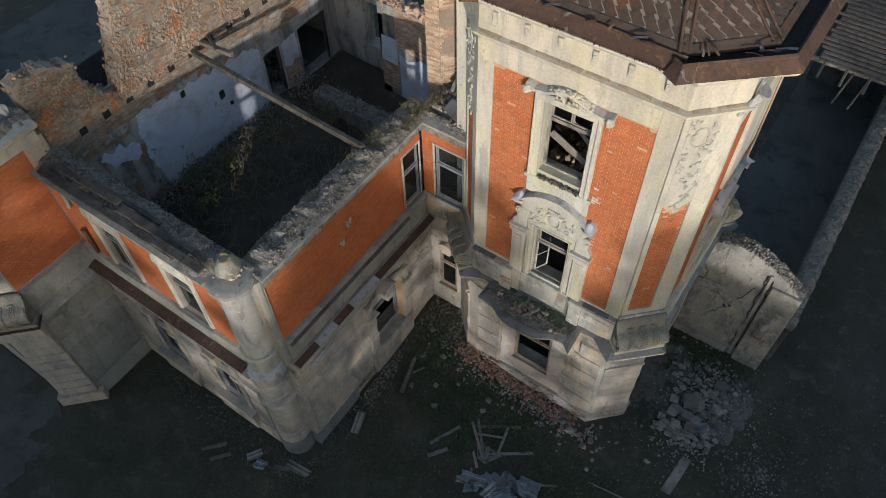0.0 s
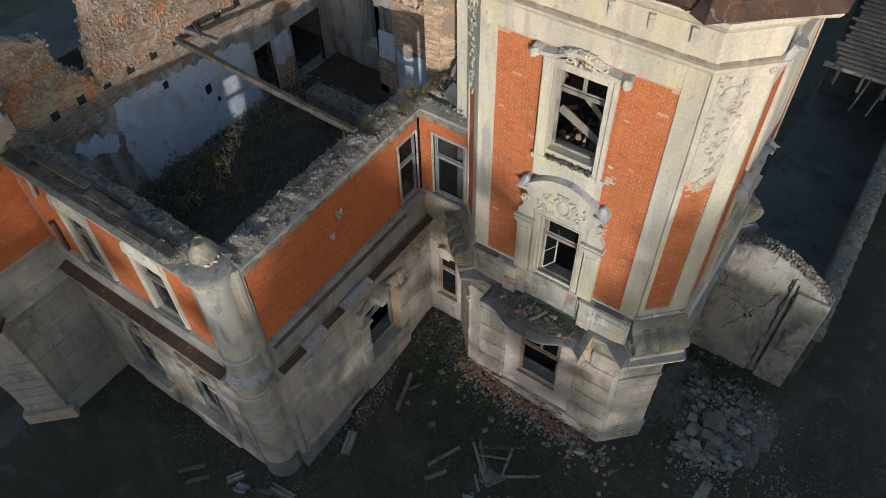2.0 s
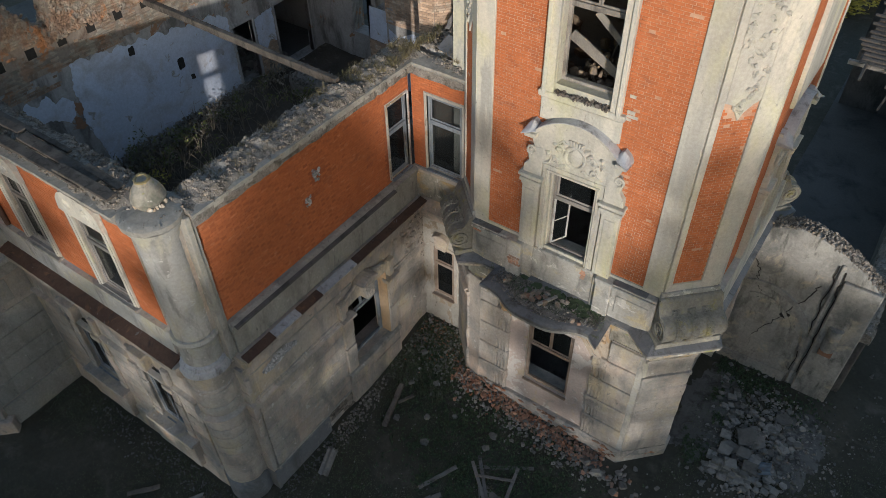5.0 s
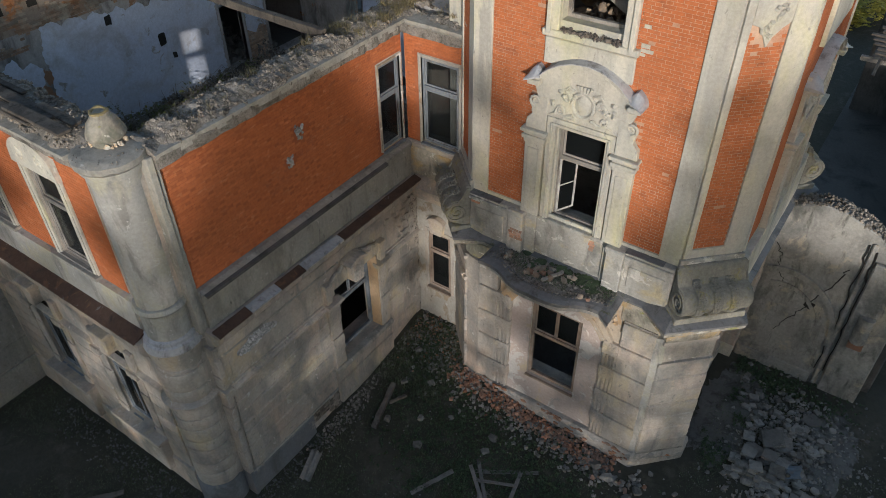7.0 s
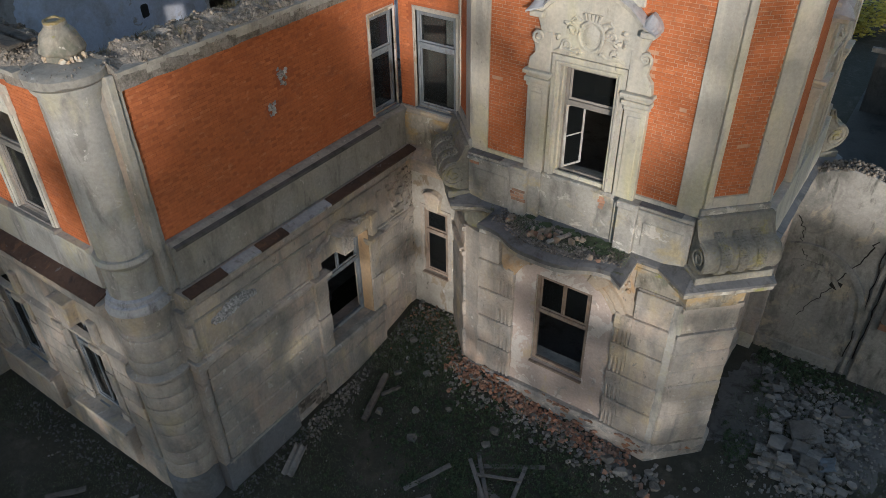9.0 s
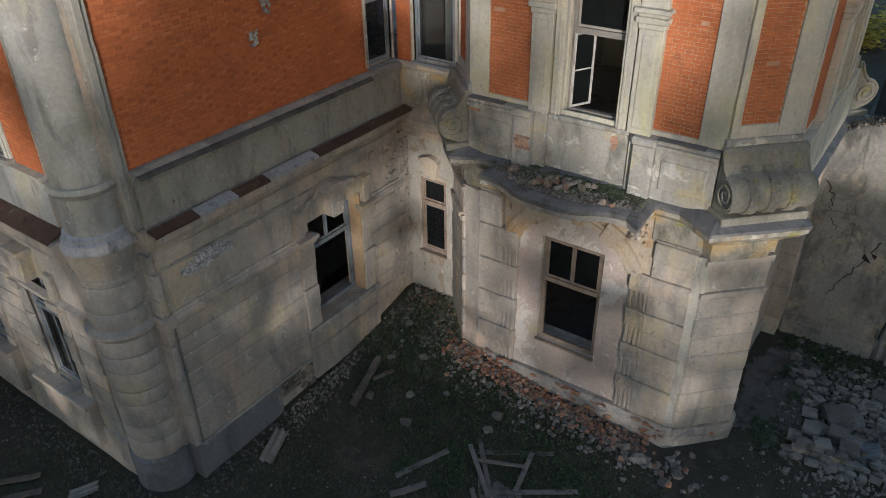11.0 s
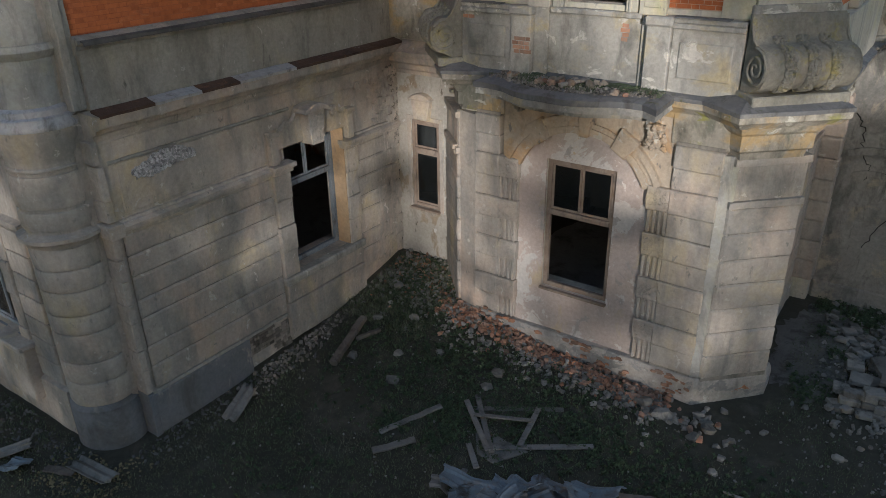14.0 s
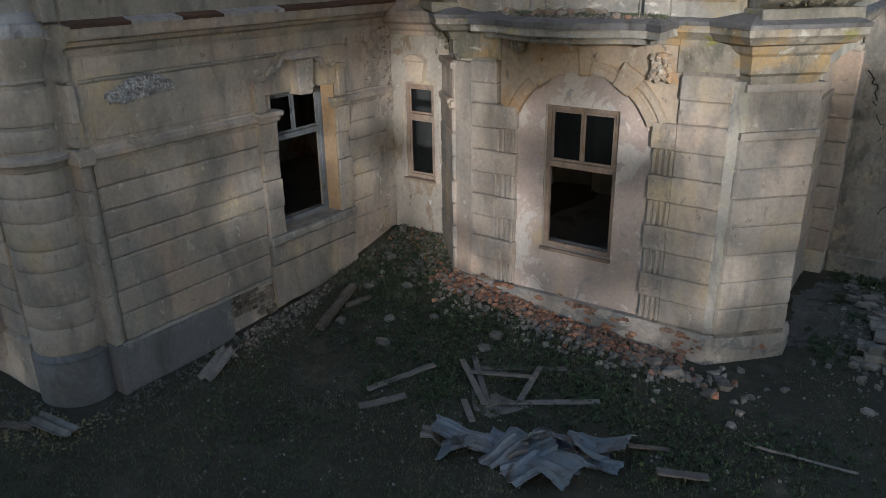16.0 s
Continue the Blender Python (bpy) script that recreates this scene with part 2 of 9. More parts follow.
PAINTWOOD = mat("flaking_white_wood", (0.55, 0.53, 0.49), (0.42, 0.40, 0.37), (0.24, 0.20, 0.17), big=3.0, fine=30, stain=0.54, bump=0.4)
DARKWOOD = mat("dark_rotten_wood", (0.12, 0.10, 0.085), (0.17, 0.145, 0.12), (0.07, 0.06, 0.05), big=2, bump=0.5)
RUBBLE = mat("pale_rubble", (0.27, 0.25, 0.22), (0.165, 0.152, 0.135), (0.10, 0.095, 0.08), big=1.4, stain=0.55, bump=0.7, bscale=25, rand=0.35)
REDRUBBLE = mat("broken_brick_rubble", (0.34, 0.155, 0.085), (0.28, 0.19, 0.14), (0.18, 0.135, 0.105), big=2.5, bump=0.6, bscale=25, rand=0.4)
TOPDIRT = mat("crumbled_wall_top", (0.28, 0.255, 0.222), (0.20, 0.18, 0.155), (0.11, 0.10, 0.08), big=2.2, fine=26, stain=0.5, streak=1, bump=1.0, bscale=30, grain=(0.55, 1.35))
TOPSTONE = mat("wall_top_stones", (0.28, 0.245, 0.205), (0.17, 0.148, 0.122), (0.105, 0.092, 0.07), big=1.5, bump=0.6, bscale=25, rand=0.5)
SOIL = mat("dark_soil_and_grass", (0.052, 0.048, 0.033), (0.070, 0.064, 0.047), (0.108, 0.096, 0.074), big=0.55, fine=9, stain=0.56, streak=1, bump=0.9, bscale=14)
GRASS = mat("grass_blades", (0.086, 0.112, 0.058), (0.120, 0.130, 0.074), (0.20, 0.182, 0.130), big=0.5, fine=4, stain=0.58, streak=1, bump=0, rand=0.4, rough=0.8)
GREENLEAF = mat("low_green_weeds", (0.072, 0.098, 0.046), (0.055, 0.076, 0.038), None, big=2.5, bump=0, rand=0.4, rough=0.7)
LEAF = mat("weed_leaves", (0.085, 0.105, 0.03), (0.13, 0.125, 0.035), None, big=2.5, bump=0, rand=0.4, rough=0.7)
YLEAF = mat("yellow_leaves", (0.42, 0.36, 0.06), (0.32, 0.30, 0.06), None, big=2.5, bump=0, rand=0.3, rough=0.7)
TWIG = mat("dry_twigs", (0.19, 0.155, 0.11), (0.26, 0.215, 0.155), None, big=2, bump=0, rough=0.9)
STRAW = mat("dry_straw", (0.23, 0.185, 0.105), (0.16, 0.135, 0.07), (0.10, 0.11, 0.04), big=1.5, stain=0.55, streak=1, bump=0, rand=0.4, rough=0.9)
BARK = mat("tree_bark", (0.11, 0.09, 0.07), (0.08, 0.065, 0.05), None, big=2, bump=0.6)
CONCRETE = mat("yard_concrete", (0.110, 0.102, 0.092), (0.083, 0.078, 0.071), (0.045, 0.044, 0.043), big=0.35, stain=0.55, streak=1, bump=0.3)
GRAVEL = mat("grey_gravel", (0.105, 0.10, 0.092), (0.08, 0.075, 0.07), (0.06, 0.057, 0.05), big=0.8, fine=20, stain=0.55, streak=1, bump=0.8, bscale=30)
TARP = mat("grey_blue_sheet_metal", (0.21, 0.255, 0.295), (0.14, 0.165, 0.19), (0.13, 0.105, 0.085), big=1.6, stain=0.55, streak=1, rough=0.55, bump=0.25, metal=0.15, spec=0.5, patches=(((0.06, 0.055, 0.05), 2.0, 0.60, 0.04, 1), ((0.22, 0.21, 0.20), 3.0, 0.63, 0.03, 1)))
# Near-black stands in for the shade inside sockets, holes, cracks and gaps.
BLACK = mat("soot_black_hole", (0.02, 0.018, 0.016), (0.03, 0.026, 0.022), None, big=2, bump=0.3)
BEAM = mat("dark_weathered_beam", (0.115, 0.10, 0.082), (0.06, 0.05, 0.042), (0.035, 0.03, 0.025), big=2.5, fine=30, stain=0.52, bump=0.7, bscale=40)
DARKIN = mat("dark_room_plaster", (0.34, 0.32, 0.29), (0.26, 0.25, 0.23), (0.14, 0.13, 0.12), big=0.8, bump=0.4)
FLOORDIRT = mat("black_earth_floor", (0.058, 0.048, 0.036), (0.088, 0.073, 0.055), (0.18, 0.155, 0.12), big=0.9, stain=0.60, streak=1, bump=0.9, bscale=18)
FLAKED = mat("flaking_damp_plaster", (0.43, 0.40, 0.345), (0.34, 0.31, 0.262), (0.20, 0.17, 0.13), big=1.3, stain=0.60, streak=0.5, bump=0.7, bscale=25, grain=(0.76, 1.14), patches=(((0.30, 0.24, 0.17), 1.5, 0.585, 0.02, 0.7), ((0.56, 0.54, 0.50), 2.6, 0.62, 0.012, 0.8), ((0.15, 0.125, 0.095), 3.5, 0.66, 0.02, 0.5)))
ATTIC = mat("attic_rubble_brown", (0.38, 0.28, 0.18), (0.25, 0.18, 0.12), (0.12, 0.10, 0.08), big=1.6, bump=0.7, bscale=25, rand=0.4)
GLASS = bpy.data.materials.new("dusty_glass")
GLASS.use_nodes = True
_g = GLASS.node_tree.nodes["Principled BSDF"]
_g.inputs["Base Color"].default_value = (0.17, 0.19, 0.20, 1)
_g.inputs["Roughness"].default_value = 0.08
_g.inputs["Transmission Weight"].default_value = 0.97
_g.inputs["IOR"].default_value = 1.2

# ---- mesh tools ----
class Mesh:
    def __init__(self):
        self.v, self.f = [], []

    def add(self, verts, faces):
        k = len(self.v)
        self.v += [tuple(p) for p in verts]
        self.f += [tuple(i + k for i in q) for q in faces]

    def box(self, a, b):
        (x0, y0, z0), (x1, y1, z1) = a, b
        self.hexa([(x0, y0, z0), (x1, y0, z0), (x1, y1, z0), (x0, y1, z0), (x0, y0, z1), (x1, y0, z1), (x1, y1, z1), (x0, y1, z1)])

    def hexa(self, p):
        self.add(p, [(0, 3, 2, 1), (4, 5, 6, 7), (0, 1, 5, 4), (1, 2, 6, 5), (2, 3, 7, 6), (3, 0, 4, 7)])

    def prism(self, low, high):
        n = len(low)
        self.add(list(low) + list(high), [tuple(range(n))[::-1], tuple(range(n, 2 * n))] + [(i, (i + 1) % n, n + (i + 1) % n, n + i) for i in range(n)])

    def slab(self, poly, z0, z1):
        self.prism([(x, y, z0) for x, y in poly], [(x, y, z1) for x, y in poly])

    def lathe(self, c, prof, n=32, a0=0.0, a1=2 * math.pi):
        """Turned shape round a vertical axis at c; prof: (radius, z) from below up."""
        m = len(prof)
        full = abs(a1 - a0 - 2 * math.pi) < 1e-6
        cnt = n if full else n + 1
        vs = [(c[0] + r * math.cos(a0 + (a1 - a0) * i / n), c[1] + r * math.sin(a0 + (a1 - a0) * i / n), z) for i in range(cnt) for r, z in prof]
        fs = [(i * m + j, ((i + 1) % cnt) * m + j, ((i + 1) % cnt) * m + j + 1, i * m + j + 1) for i in range(n) for j in range(m - 1)]
        if full:
            fs += [tuple(i * m for i in range(n))[::-1], tuple(i * m + m - 1 for i in range(n))]
        self.add(vs, fs)

    def tube(self, pts, r0, r1=None, n=6, flat=1.0):
        r1 = r0 if r1 is None else r1
        pts = [Vector(p) for p in pts]
        k = len(pts)
        vs = []
        ref = Vector((0.31, 0.23, 0.92))
        for i, p in enumerate(pts):
            t = (pts[min(i + 1, k - 1)] - pts[max(i - 1, 0)]).normalized()
            a = t.cross(ref)
            a = a.normalized() if a.length > 1e-4 else Vector((1, 0, 0))
            b = t.cross(a)
            r = r0 + (r1 - r0) * i / max(1, k - 1)
            vs += [p + (a * math.cos(2 * math.pi * j / n) + b * math.sin(2 * math.pi * j / n) * flat) * r for j in range(n)]
        fs = [(i * n + j, i * n + (j + 1) % n, (i + 1) * n + (j + 1) % n, (i + 1) * n + j) for i in range(k - 1) for j in range(n)]
        fs += [tuple(range(n))[::-1], tuple((k - 1) * n + j for j in range(n))]
        self.add(vs, fs)

    def blob(self, c, sx, sy, sz, rng, rough=0.25, turn=None, sub=0):
        """A lump of stone: a dented box-like solid."""
        vs, fs = ROCK[sub]
        m = (turn or Euler((rng.uniform(0, 6.3), rng.uniform(0, 6.3), rng.uniform(0, 6.3)))).to_matrix()
        c = Vector(c)
        out = []
        for v in vs:
            k = 1 + rng.uniform(-rough, rough)
            out.append(c + m @ Vector((v[0] * sx * k, v[1] * sy * k, v[2] * sz * k)))
        self.add(out, fs)

    def data(self, name, bevel=0.0, smooth=False, segs=1, weld=False):
        me = bpy.data.meshes.new(name)
        me.from_pydata(self.v, [], self.f)
        if bevel or weld or smooth:
            bm = bmesh.new()
            bm.from_mesh(me)
            if weld:
                bmesh.ops.remove_doubles(bm, verts=bm.verts, dist=0.0005)
            bmesh.ops.recalc_face_normals(bm, faces=bm.faces)
            if bevel:
                ed = [e for e in bm.edges if len(e.link_faces) == 2 and e.calc_face_angle(0) > 0.5]
                bmesh.ops.bevel(bm, geom=ed, offset=bevel, segments=segs, affect="EDGES", clamp_overlap=True)
            if smooth:
                for f in bm.faces:
                    f.smooth = True
                for e in bm.edges:
                    if len(e.link_faces) == 2 and e.calc_face_angle(0) > 0.7:
                        e.smooth = False
            bm.to_mesh(me)
            bm.free()
        else:
            bm = bmesh.new()
            bm.from_mesh(me)
            bmesh.ops.recalc_face_normals(bm, faces=bm.faces)
            bm.to_mesh(me)
            bm.free()
        return me


def _rock(sub):
    bm = bmesh.new()
    bmesh.ops.create_cube(bm, size=2)
    if sub == 0:
        bmesh.ops.bevel(bm, geom=list(bm.edges), offset=0.45, segments=1, affect="EDGES")
    else:
        bmesh.ops.create_icosphere(bm, subdivisions=1, radius=1)
    if sub:
        bmesh.ops.delete(bm, geom=[v for v in bm.verts if abs(abs(v.co.x) - 1) < 1e-5 and abs(abs(v.co.y) - 1) < 1e-5], context="VERTS")
    bm.verts.ensure_lookup_table()
    bm.verts.index_update()
    out = [tuple(v.co) for v in bm.verts], [tuple(v.index for v in f.verts) for f in bm.faces]
    bm.free()
    return out


ROCK = {0: _rock(0), 1: _rock(1)}


def world_spot(ob):
    p = Vector((0, 0, 0))
    while ob:
        p = p + ob.location
        ob = ob.parent
    return p


def thing(name, base, label, category, kind="", group=""):
    ob = new(name)
    ob.location = base
    ob.empty_display_size = 0.2
    return tagged(ob, label, category, group, kind)


WEAR = {"beige_lime_render": 0.012, "grey_weathered_plaster": 0.010, "cream_plaster": 0.006, "ochre_render": 0.014, "smooth_grey_plaster": 0.006, "mossy_cast_stone": 0.014, "dark_sheet_metal": 0.012, "rusted_sheet_metal": 0.008, "pale_zinc_sheet": 0.008, "dark_weathered_beam": 0.014, "weathered_grey_wood": 0.005}


def weather(me, amp):
    """Breaks up long straight edges and lets them wander a little, as worn render and bent sheet do."""
    bm = bmesh.new()
    bm.from_mesh(me)
    for _ in range(7):
        far = [e for e in bm.edges if e.calc_length() > 0.17]
        if not far or len(bm.verts) > 9000:
            break
        bmesh.ops.subdivide_edges(bm, edges=far, cuts=1, use_grid_fill=True)
    for v in bm.verts:
        c = v.co
        v.co = c + noise.noise_vector(c * 2.3) * amp * 0.7 + noise.noise_vector(c * 9.0) * amp * 0.8
    bm.to_mesh(me)
    bm.free()


def part(name, m, material, parent=None, label="", bevel=0.0, smooth=False, segs=1, kind="", weld=False):
    """Links a Mesh (in world metres) as one object, under parent if given."""
    me = m.data(name, bevel, smooth, segs, weld) if isinstance(m, Mesh) else m
    if parent and isinstance(m, Mesh) and kind != "stuff" and material.name in WEAR and len(m.v) < 1500:
        weather(me, WEAR[material.name])
    me.materials.clear()
    me.materials.append(material)
    ob = new(name, me)
    if parent:
        ob.parent = parent
        ob.location = -world_spot(parent)
    return tagged(ob, label, kind=kind)


def solid(name, m, material, label, category, kind="structure", bevel=0.0, smooth=False, group="", weld=False):
    """A top-level thing that is itself one mesh."""
    ob = part(name, m, material, None, "", bevel, smooth, weld=weld)
    return tagged(ob, label, category, group, kind)


class Face:
    """A wall plane: u runs to the right as seen from outside, z up, d outwards."""

    def __init__(self, x, y, ux, uy):
        k = math.hypot(ux, uy)
        self.o, self.u = (x, y), (ux / k, uy / k)
        self.n = (uy / k, -ux / k)
        self.turn = math.atan2(uy, ux)

    def p(self, u, z, d=0.0):
        return (self.o[0] + self.u[0] * u + self.n[0] * d, self.o[1] + self.u[1] * u + self.n[1] * d, z)

    def box(self, m, u0, u1, z0, z1, d0, d1):
        m.hexa([self.p(u0, z0, d1), self.p(u1, z0, d1), self.p(u1, z0, d0), self.p(u0, z0, d0), self.p(u0, z1, d1), self.p(u1, z1, d1), self.p(u1, z1, d0), self.p(u0, z1, d0)])

    def plate(self, m, poly, d0, d1):
        m.prism([self.p(u, z, d0) for u, z in poly], [self.p(u, z, d1) for u, z in poly])

    def line(self, m, pts, r0, r1=None, d=0.0, n=6, flat=1.0):
        m.tube([self.p(u, z, d) for u, z in pts], r0, r1, n, flat)

    def wall(self, m, u0, u1, z0, z1, d0, d1, holes=()):
        """A slab with openings cut through it."""
        us = sorted({u0, u1, *[h[i] for h in holes for i in (0, 1) if u0 < h[i] < u1]})
        zs = sorted({z0, z1, *[h[i] for h in holes for i in (2, 3) if z0 < h[i] < z1]})
        full = [[not any(h[0] <= (us[i] + us[i + 1]) / 2 <= h[1] and h[2] <= (zs[j] + zs[j + 1]) / 2 <= h[3] for h in holes) for j in range(len(zs) - 1)] for i in range(len(us) - 1)]

        def at(i, j):
            return 0 <= i < len(us) - 1 and 0 <= j < len(zs) - 1 and full[i][j]
        for i in range(len(us) - 1):
            for j in range(len(zs) - 1):
                if not full[i][j]:
                    continue
                a, b, c, e = us[i], us[i + 1], zs[j], zs[j + 1]
                q = [self.p(a, c, d1), self.p(b, c, d1), self.p(b, e, d1), self.p(a, e, d1), self.p(a, c, d0), self.p(b, c, d0), self.p(b, e, d0), self.p(a, e, d0)]
                fs = [(0, 1, 2, 3), (5, 4, 7, 6)]
                if not at(i - 1, j): fs.append((4, 0, 3, 7))
                if not at(i + 1, j): fs.append((1, 5, 6, 2))
                if not at(i, j - 1): fs.append((4, 5, 1, 0))
                if not at(i, j + 1): fs.append((3, 2, 6, 7))
                m.add(q, fs)


def offset_path(path, out, closed=False):
    """The plan line moved out to its right, with mitred corners."""
    n = len(path)
    res = []
    for i, (x, y) in enumerate(path):
        dirs = []
        if i > 0 or closed:
            a = path[i - 1]
            dirs.append((x - a[0], y - a[1]))
        if i < n - 1 or closed:
            b = path[(i + 1) % n]
            dirs.append((b[0] - x, b[1] - y))
        ns = []
        for dx, dy in dirs:
            k = math.hypot(dx, dy)
            ns.append((dy / k, -dx / k))
        if len(ns) == 1:
            mx, my = ns[0]
        else:
            sx, sy = ns[0][0] + ns[1][0], ns[0][1] + ns[1][1]
            dd = 1 + ns[0][0] * ns[1][0] + ns[0][1] * ns[1][1]
            dd = max(dd, 0.35)
            mx, my = sx / dd, sy / dd
        res.append((x + mx * out, y + my * out))
    return res


def moulding(m, path, prof, closed=False):
    """Sweeps a profile of (out, z) along a plan line; out is to the line's right."""
    rings = [offset_path(path, o, closed) for o, z in prof]
    n, k = len(path), len(prof)
    vs = [(*rings[j][i], prof[j][1]) for i in range(n) for j in range(k)]
    seg = n if closed else n - 1
    fs = [(i * k + j, ((i + 1) % n) * k + j, ((i + 1) % n) * k + (j + 1) % k, i * k + (j + 1) % k) for i in range(seg) for j in range(k)]
    if not closed:
        fs += [tuple(range(k))[::-1], tuple((n - 1) * k + j for j in range(k))]
    m.add(vs, fs)


def arc(cu, cz, r, a0, a1, n, rz=None):
    rz = r if rz is None else rz
    return [(cu + r * math.cos(radians(a0 + (a1 - a0) * i / n)), cz + rz * math.sin(radians(a0 + (a1 - a0) * i / n))) for i in range(n + 1)]


def spiral(cu, cz, r, turns, a0, n=26, inner=0.12, flip=1):
    out = []
    for i in range(n + 1):
        t = i / n
        a = radians(a0) + flip * turns * 2 * math.pi * t
        rr = r * (1 - (1 - inner) * t)
        out.append((cu + rr * math.cos(a), cz + rr * math.sin(a)))
    return out


COURSE, LONG = 0.0705, 0.245


def brick_mesh(w):
    """One brick, front at y = 0 facing -y, with softened front edges."""
    h, e, dep = COURSE - 0.010, 0.003, 0.03
    a, b = w / 2, h / 2
    m = Mesh()
    m.add([(-a, 0.004, -b), (a, 0.004, -b), (a, 0.004, b), (-a, 0.004, b), (-a + e, 0, -b + e), (a - e, 0, -b + e), (a - e, 0, b - e), (-a + e, 0, b - e),
           (-a, dep, -b), (a, dep, -b), (a, dep, b), (-a, dep, b)],
          [(4, 5, 6, 7), (0, 1, 5, 4), (1, 2, 6, 5), (2, 3, 7, 6), (3, 0, 4, 7), (0, 8, 9, 1), (1, 9, 10, 2), (2, 10, 11, 3), (3, 11, 8, 0)])
    me = m.data("brick")
    me.materials.append(BRICK)
    return me


BRICK_LONG, BRICK_SHORT = brick_mesh(LONG - 0.011), brick_mesh(LONG / 2 - 0.011)


def brickwork(face, u0, u1, z0, z1, d, parent, keep, near=None, material=None, seed=1, headers=None):
    """Lays courses of bricks on a wall: singles (at most 300) where near(u, z), the rest joined."""
    rng = random.Random(seed)
    joined, short, single = Mesh(), Mesh(), 0
    rows = int((z1 - z0) / COURSE)
    for r in range(rows):
        z = z0 + (r + 0.5) * COURSE
        u = u0 - LONG * (0.25 if r % 2 else 0.5)
        k = 0
        while u < u1:
            w = LONG if (k + r) % 2 == 0 else LONG / 2
            a, b = max(u, u0) + 0.0055, min(u + w, u1) - 0.0055
            u += w
            k += 1
            if b - a < 0.03:
                continue
            c = (a + b) / 2
            if not (keep(c, z) and keep(a, z) and keep(b, z)) or rng.random() < 0.004:
                continue
            out = d + rng.uniform(-0.0015, 0.003)
            whole = abs((b - a) - (w - 0.011)) < 0.001
            if near and whole and single < 300 and near(c, z):
                ob = new("brick", BRICK_LONG if w == LONG else BRICK_SHORT)
                ob.parent = parent
                ob.location = Vector(face.p(c, z, out)) - world_spot(parent)
                ob.rotation_euler = (0, 0, face.turn)
                single += 1
            else:
                h = COURSE / 2 - 0.0055
                p = face.p
                (short if headers and w < LONG else joined).add([p(a, z - h, out), p(b, z - h, out), p(b, z + h, out), p(a, z + h, out), p(a, z - h, out - 0.03), p(b, z - h, out - 0.03), p(b, z + h, out - 0.03), p(a, z + h, out - 0.03)],
                           [(0, 1, 2, 3), (0, 4, 5, 1), (1, 5, 6, 2), (2, 6, 7, 3), (3, 7, 4, 0)])
    if joined.v:
        ob = part("brickwork", joined, material or BRICK, parent, kind="stuff")
    if short.v:
        part("header_bricks", short, headers, parent, kind="stuff")
    return single


WINDOW_COUNT = [0]


def window(face, u0, u1, z0, z1, d, label, wood=None, transom=0.64, panes_up=2, panes_low=1, glass=(1, 1, 1), swing=0, sill=True, bar=0.075, deep=0.09, blind=False):
    """A casement in an opening: frame, transom, sashes and panes; swing: degrees by which the left lower sash stands open."""
    wood = wood or FRAMEWOOD
    WINDOW_COUNT[0] += 1
    win = thing(f"window_{WINDOW_COUNT[0]}", face.p((u0 + u1) / 2, z0, d), label, "window", "structure")
    fr = Mesh()
    zt = z0 + (z1 - z0) * transom
    face.box(fr, u0, u0 + bar, z0, z1, d - deep, d)
    face.box(fr, u1 - bar, u1, z0, z1, d - deep, d)
    face.box(fr, u0 + bar, u1 - bar, z1 - bar, z1, d - deep, d)
    face.box(fr, u0 + bar, u1 - bar, z0, z0 + bar, d - deep, d)
    part("window_frame", fr, wood, win, bevel=0.008)
    tr = Mesh()
    face.box(tr, u0 + bar, u1 - bar, zt - 0.055, zt + 0.055, d - deep, d + 0.02)
    part("transom", tr, wood, win, bevel=0.008)
    s = 0.045

    def sash(a, b, c, e, dd, turn=0, panes=True):
        m = Mesh()
        face.box(m, a, a + s, c, e, dd - 0.04, dd)
        face.box(m, b - s, b, c, e, dd - 0.04, dd)
        face.box(m, a + s, b - s, c, c + s, dd - 0.04, dd)
        face.box(m, a + s, b - s, e - s, e, dd - 0.04, dd)
        if turn:
            face.box(m, a + s, b - s, (c + e) / 2 - 0.015, (c + e) / 2 + 0.015, dd - 0.035, dd - 0.005)
            piv = Vector(face.p(a, c, dd))
            rot = Matrix.Translation(piv) @ Matrix.Rotation(radians(turn), 4, "Z") @ Matrix.Translation(-piv)
            m.v = [tuple(rot @ Vector(v)) for v in m.v]
        ob = part("sash", m, PAINTWOOD if turn else wood, win, bevel=0.005)
        if panes:
            g = Mesh()
            face.box(g, a + s, b - s, c + s, e - s, dd - 0.024, dd - 0.019)
            if turn:
                g.v = [tuple(rot @ Vector(v)) for v in g.v]
            gl = part("pane", g, GLASS, ob)
            gl.visible_shadow = blind
    a0, a1 = u0 + bar, u1 - bar
    for i in range(panes_up):
        w = (a1 - a0) / panes_up
        sash(a0 + w * i + 0.004, a0 + w * (i + 1) - 0.004, zt + 0.06, z1 - bar - 0.004, d - 0.02, panes=glass[0])
    for i in range(panes_low):
        w = (a1 - a0) / panes_low
        if swing and i == 0:
            sash(a0 + 0.004, a0 + w - 0.004, z0 + bar + 0.004, zt - 0.06, d + 0.02, turn=swing, panes=True)
        elif glass[1 + (i > 0)]:
            sash(a0 + w * i + 0.004, a0 + w * (i + 1) - 0.004, z0 + bar + 0.004, zt - 0.06, d - 0.02, panes=True)
    if sill:
        m = Mesh()
        face.box(m, u0 - 0.02, u1 + 0.02, z0 - 0.06, z0 - 0.004, d - 0.12, d + 0.14)
        part("window_sill", m, wood, win, bevel=0.01)
    return win

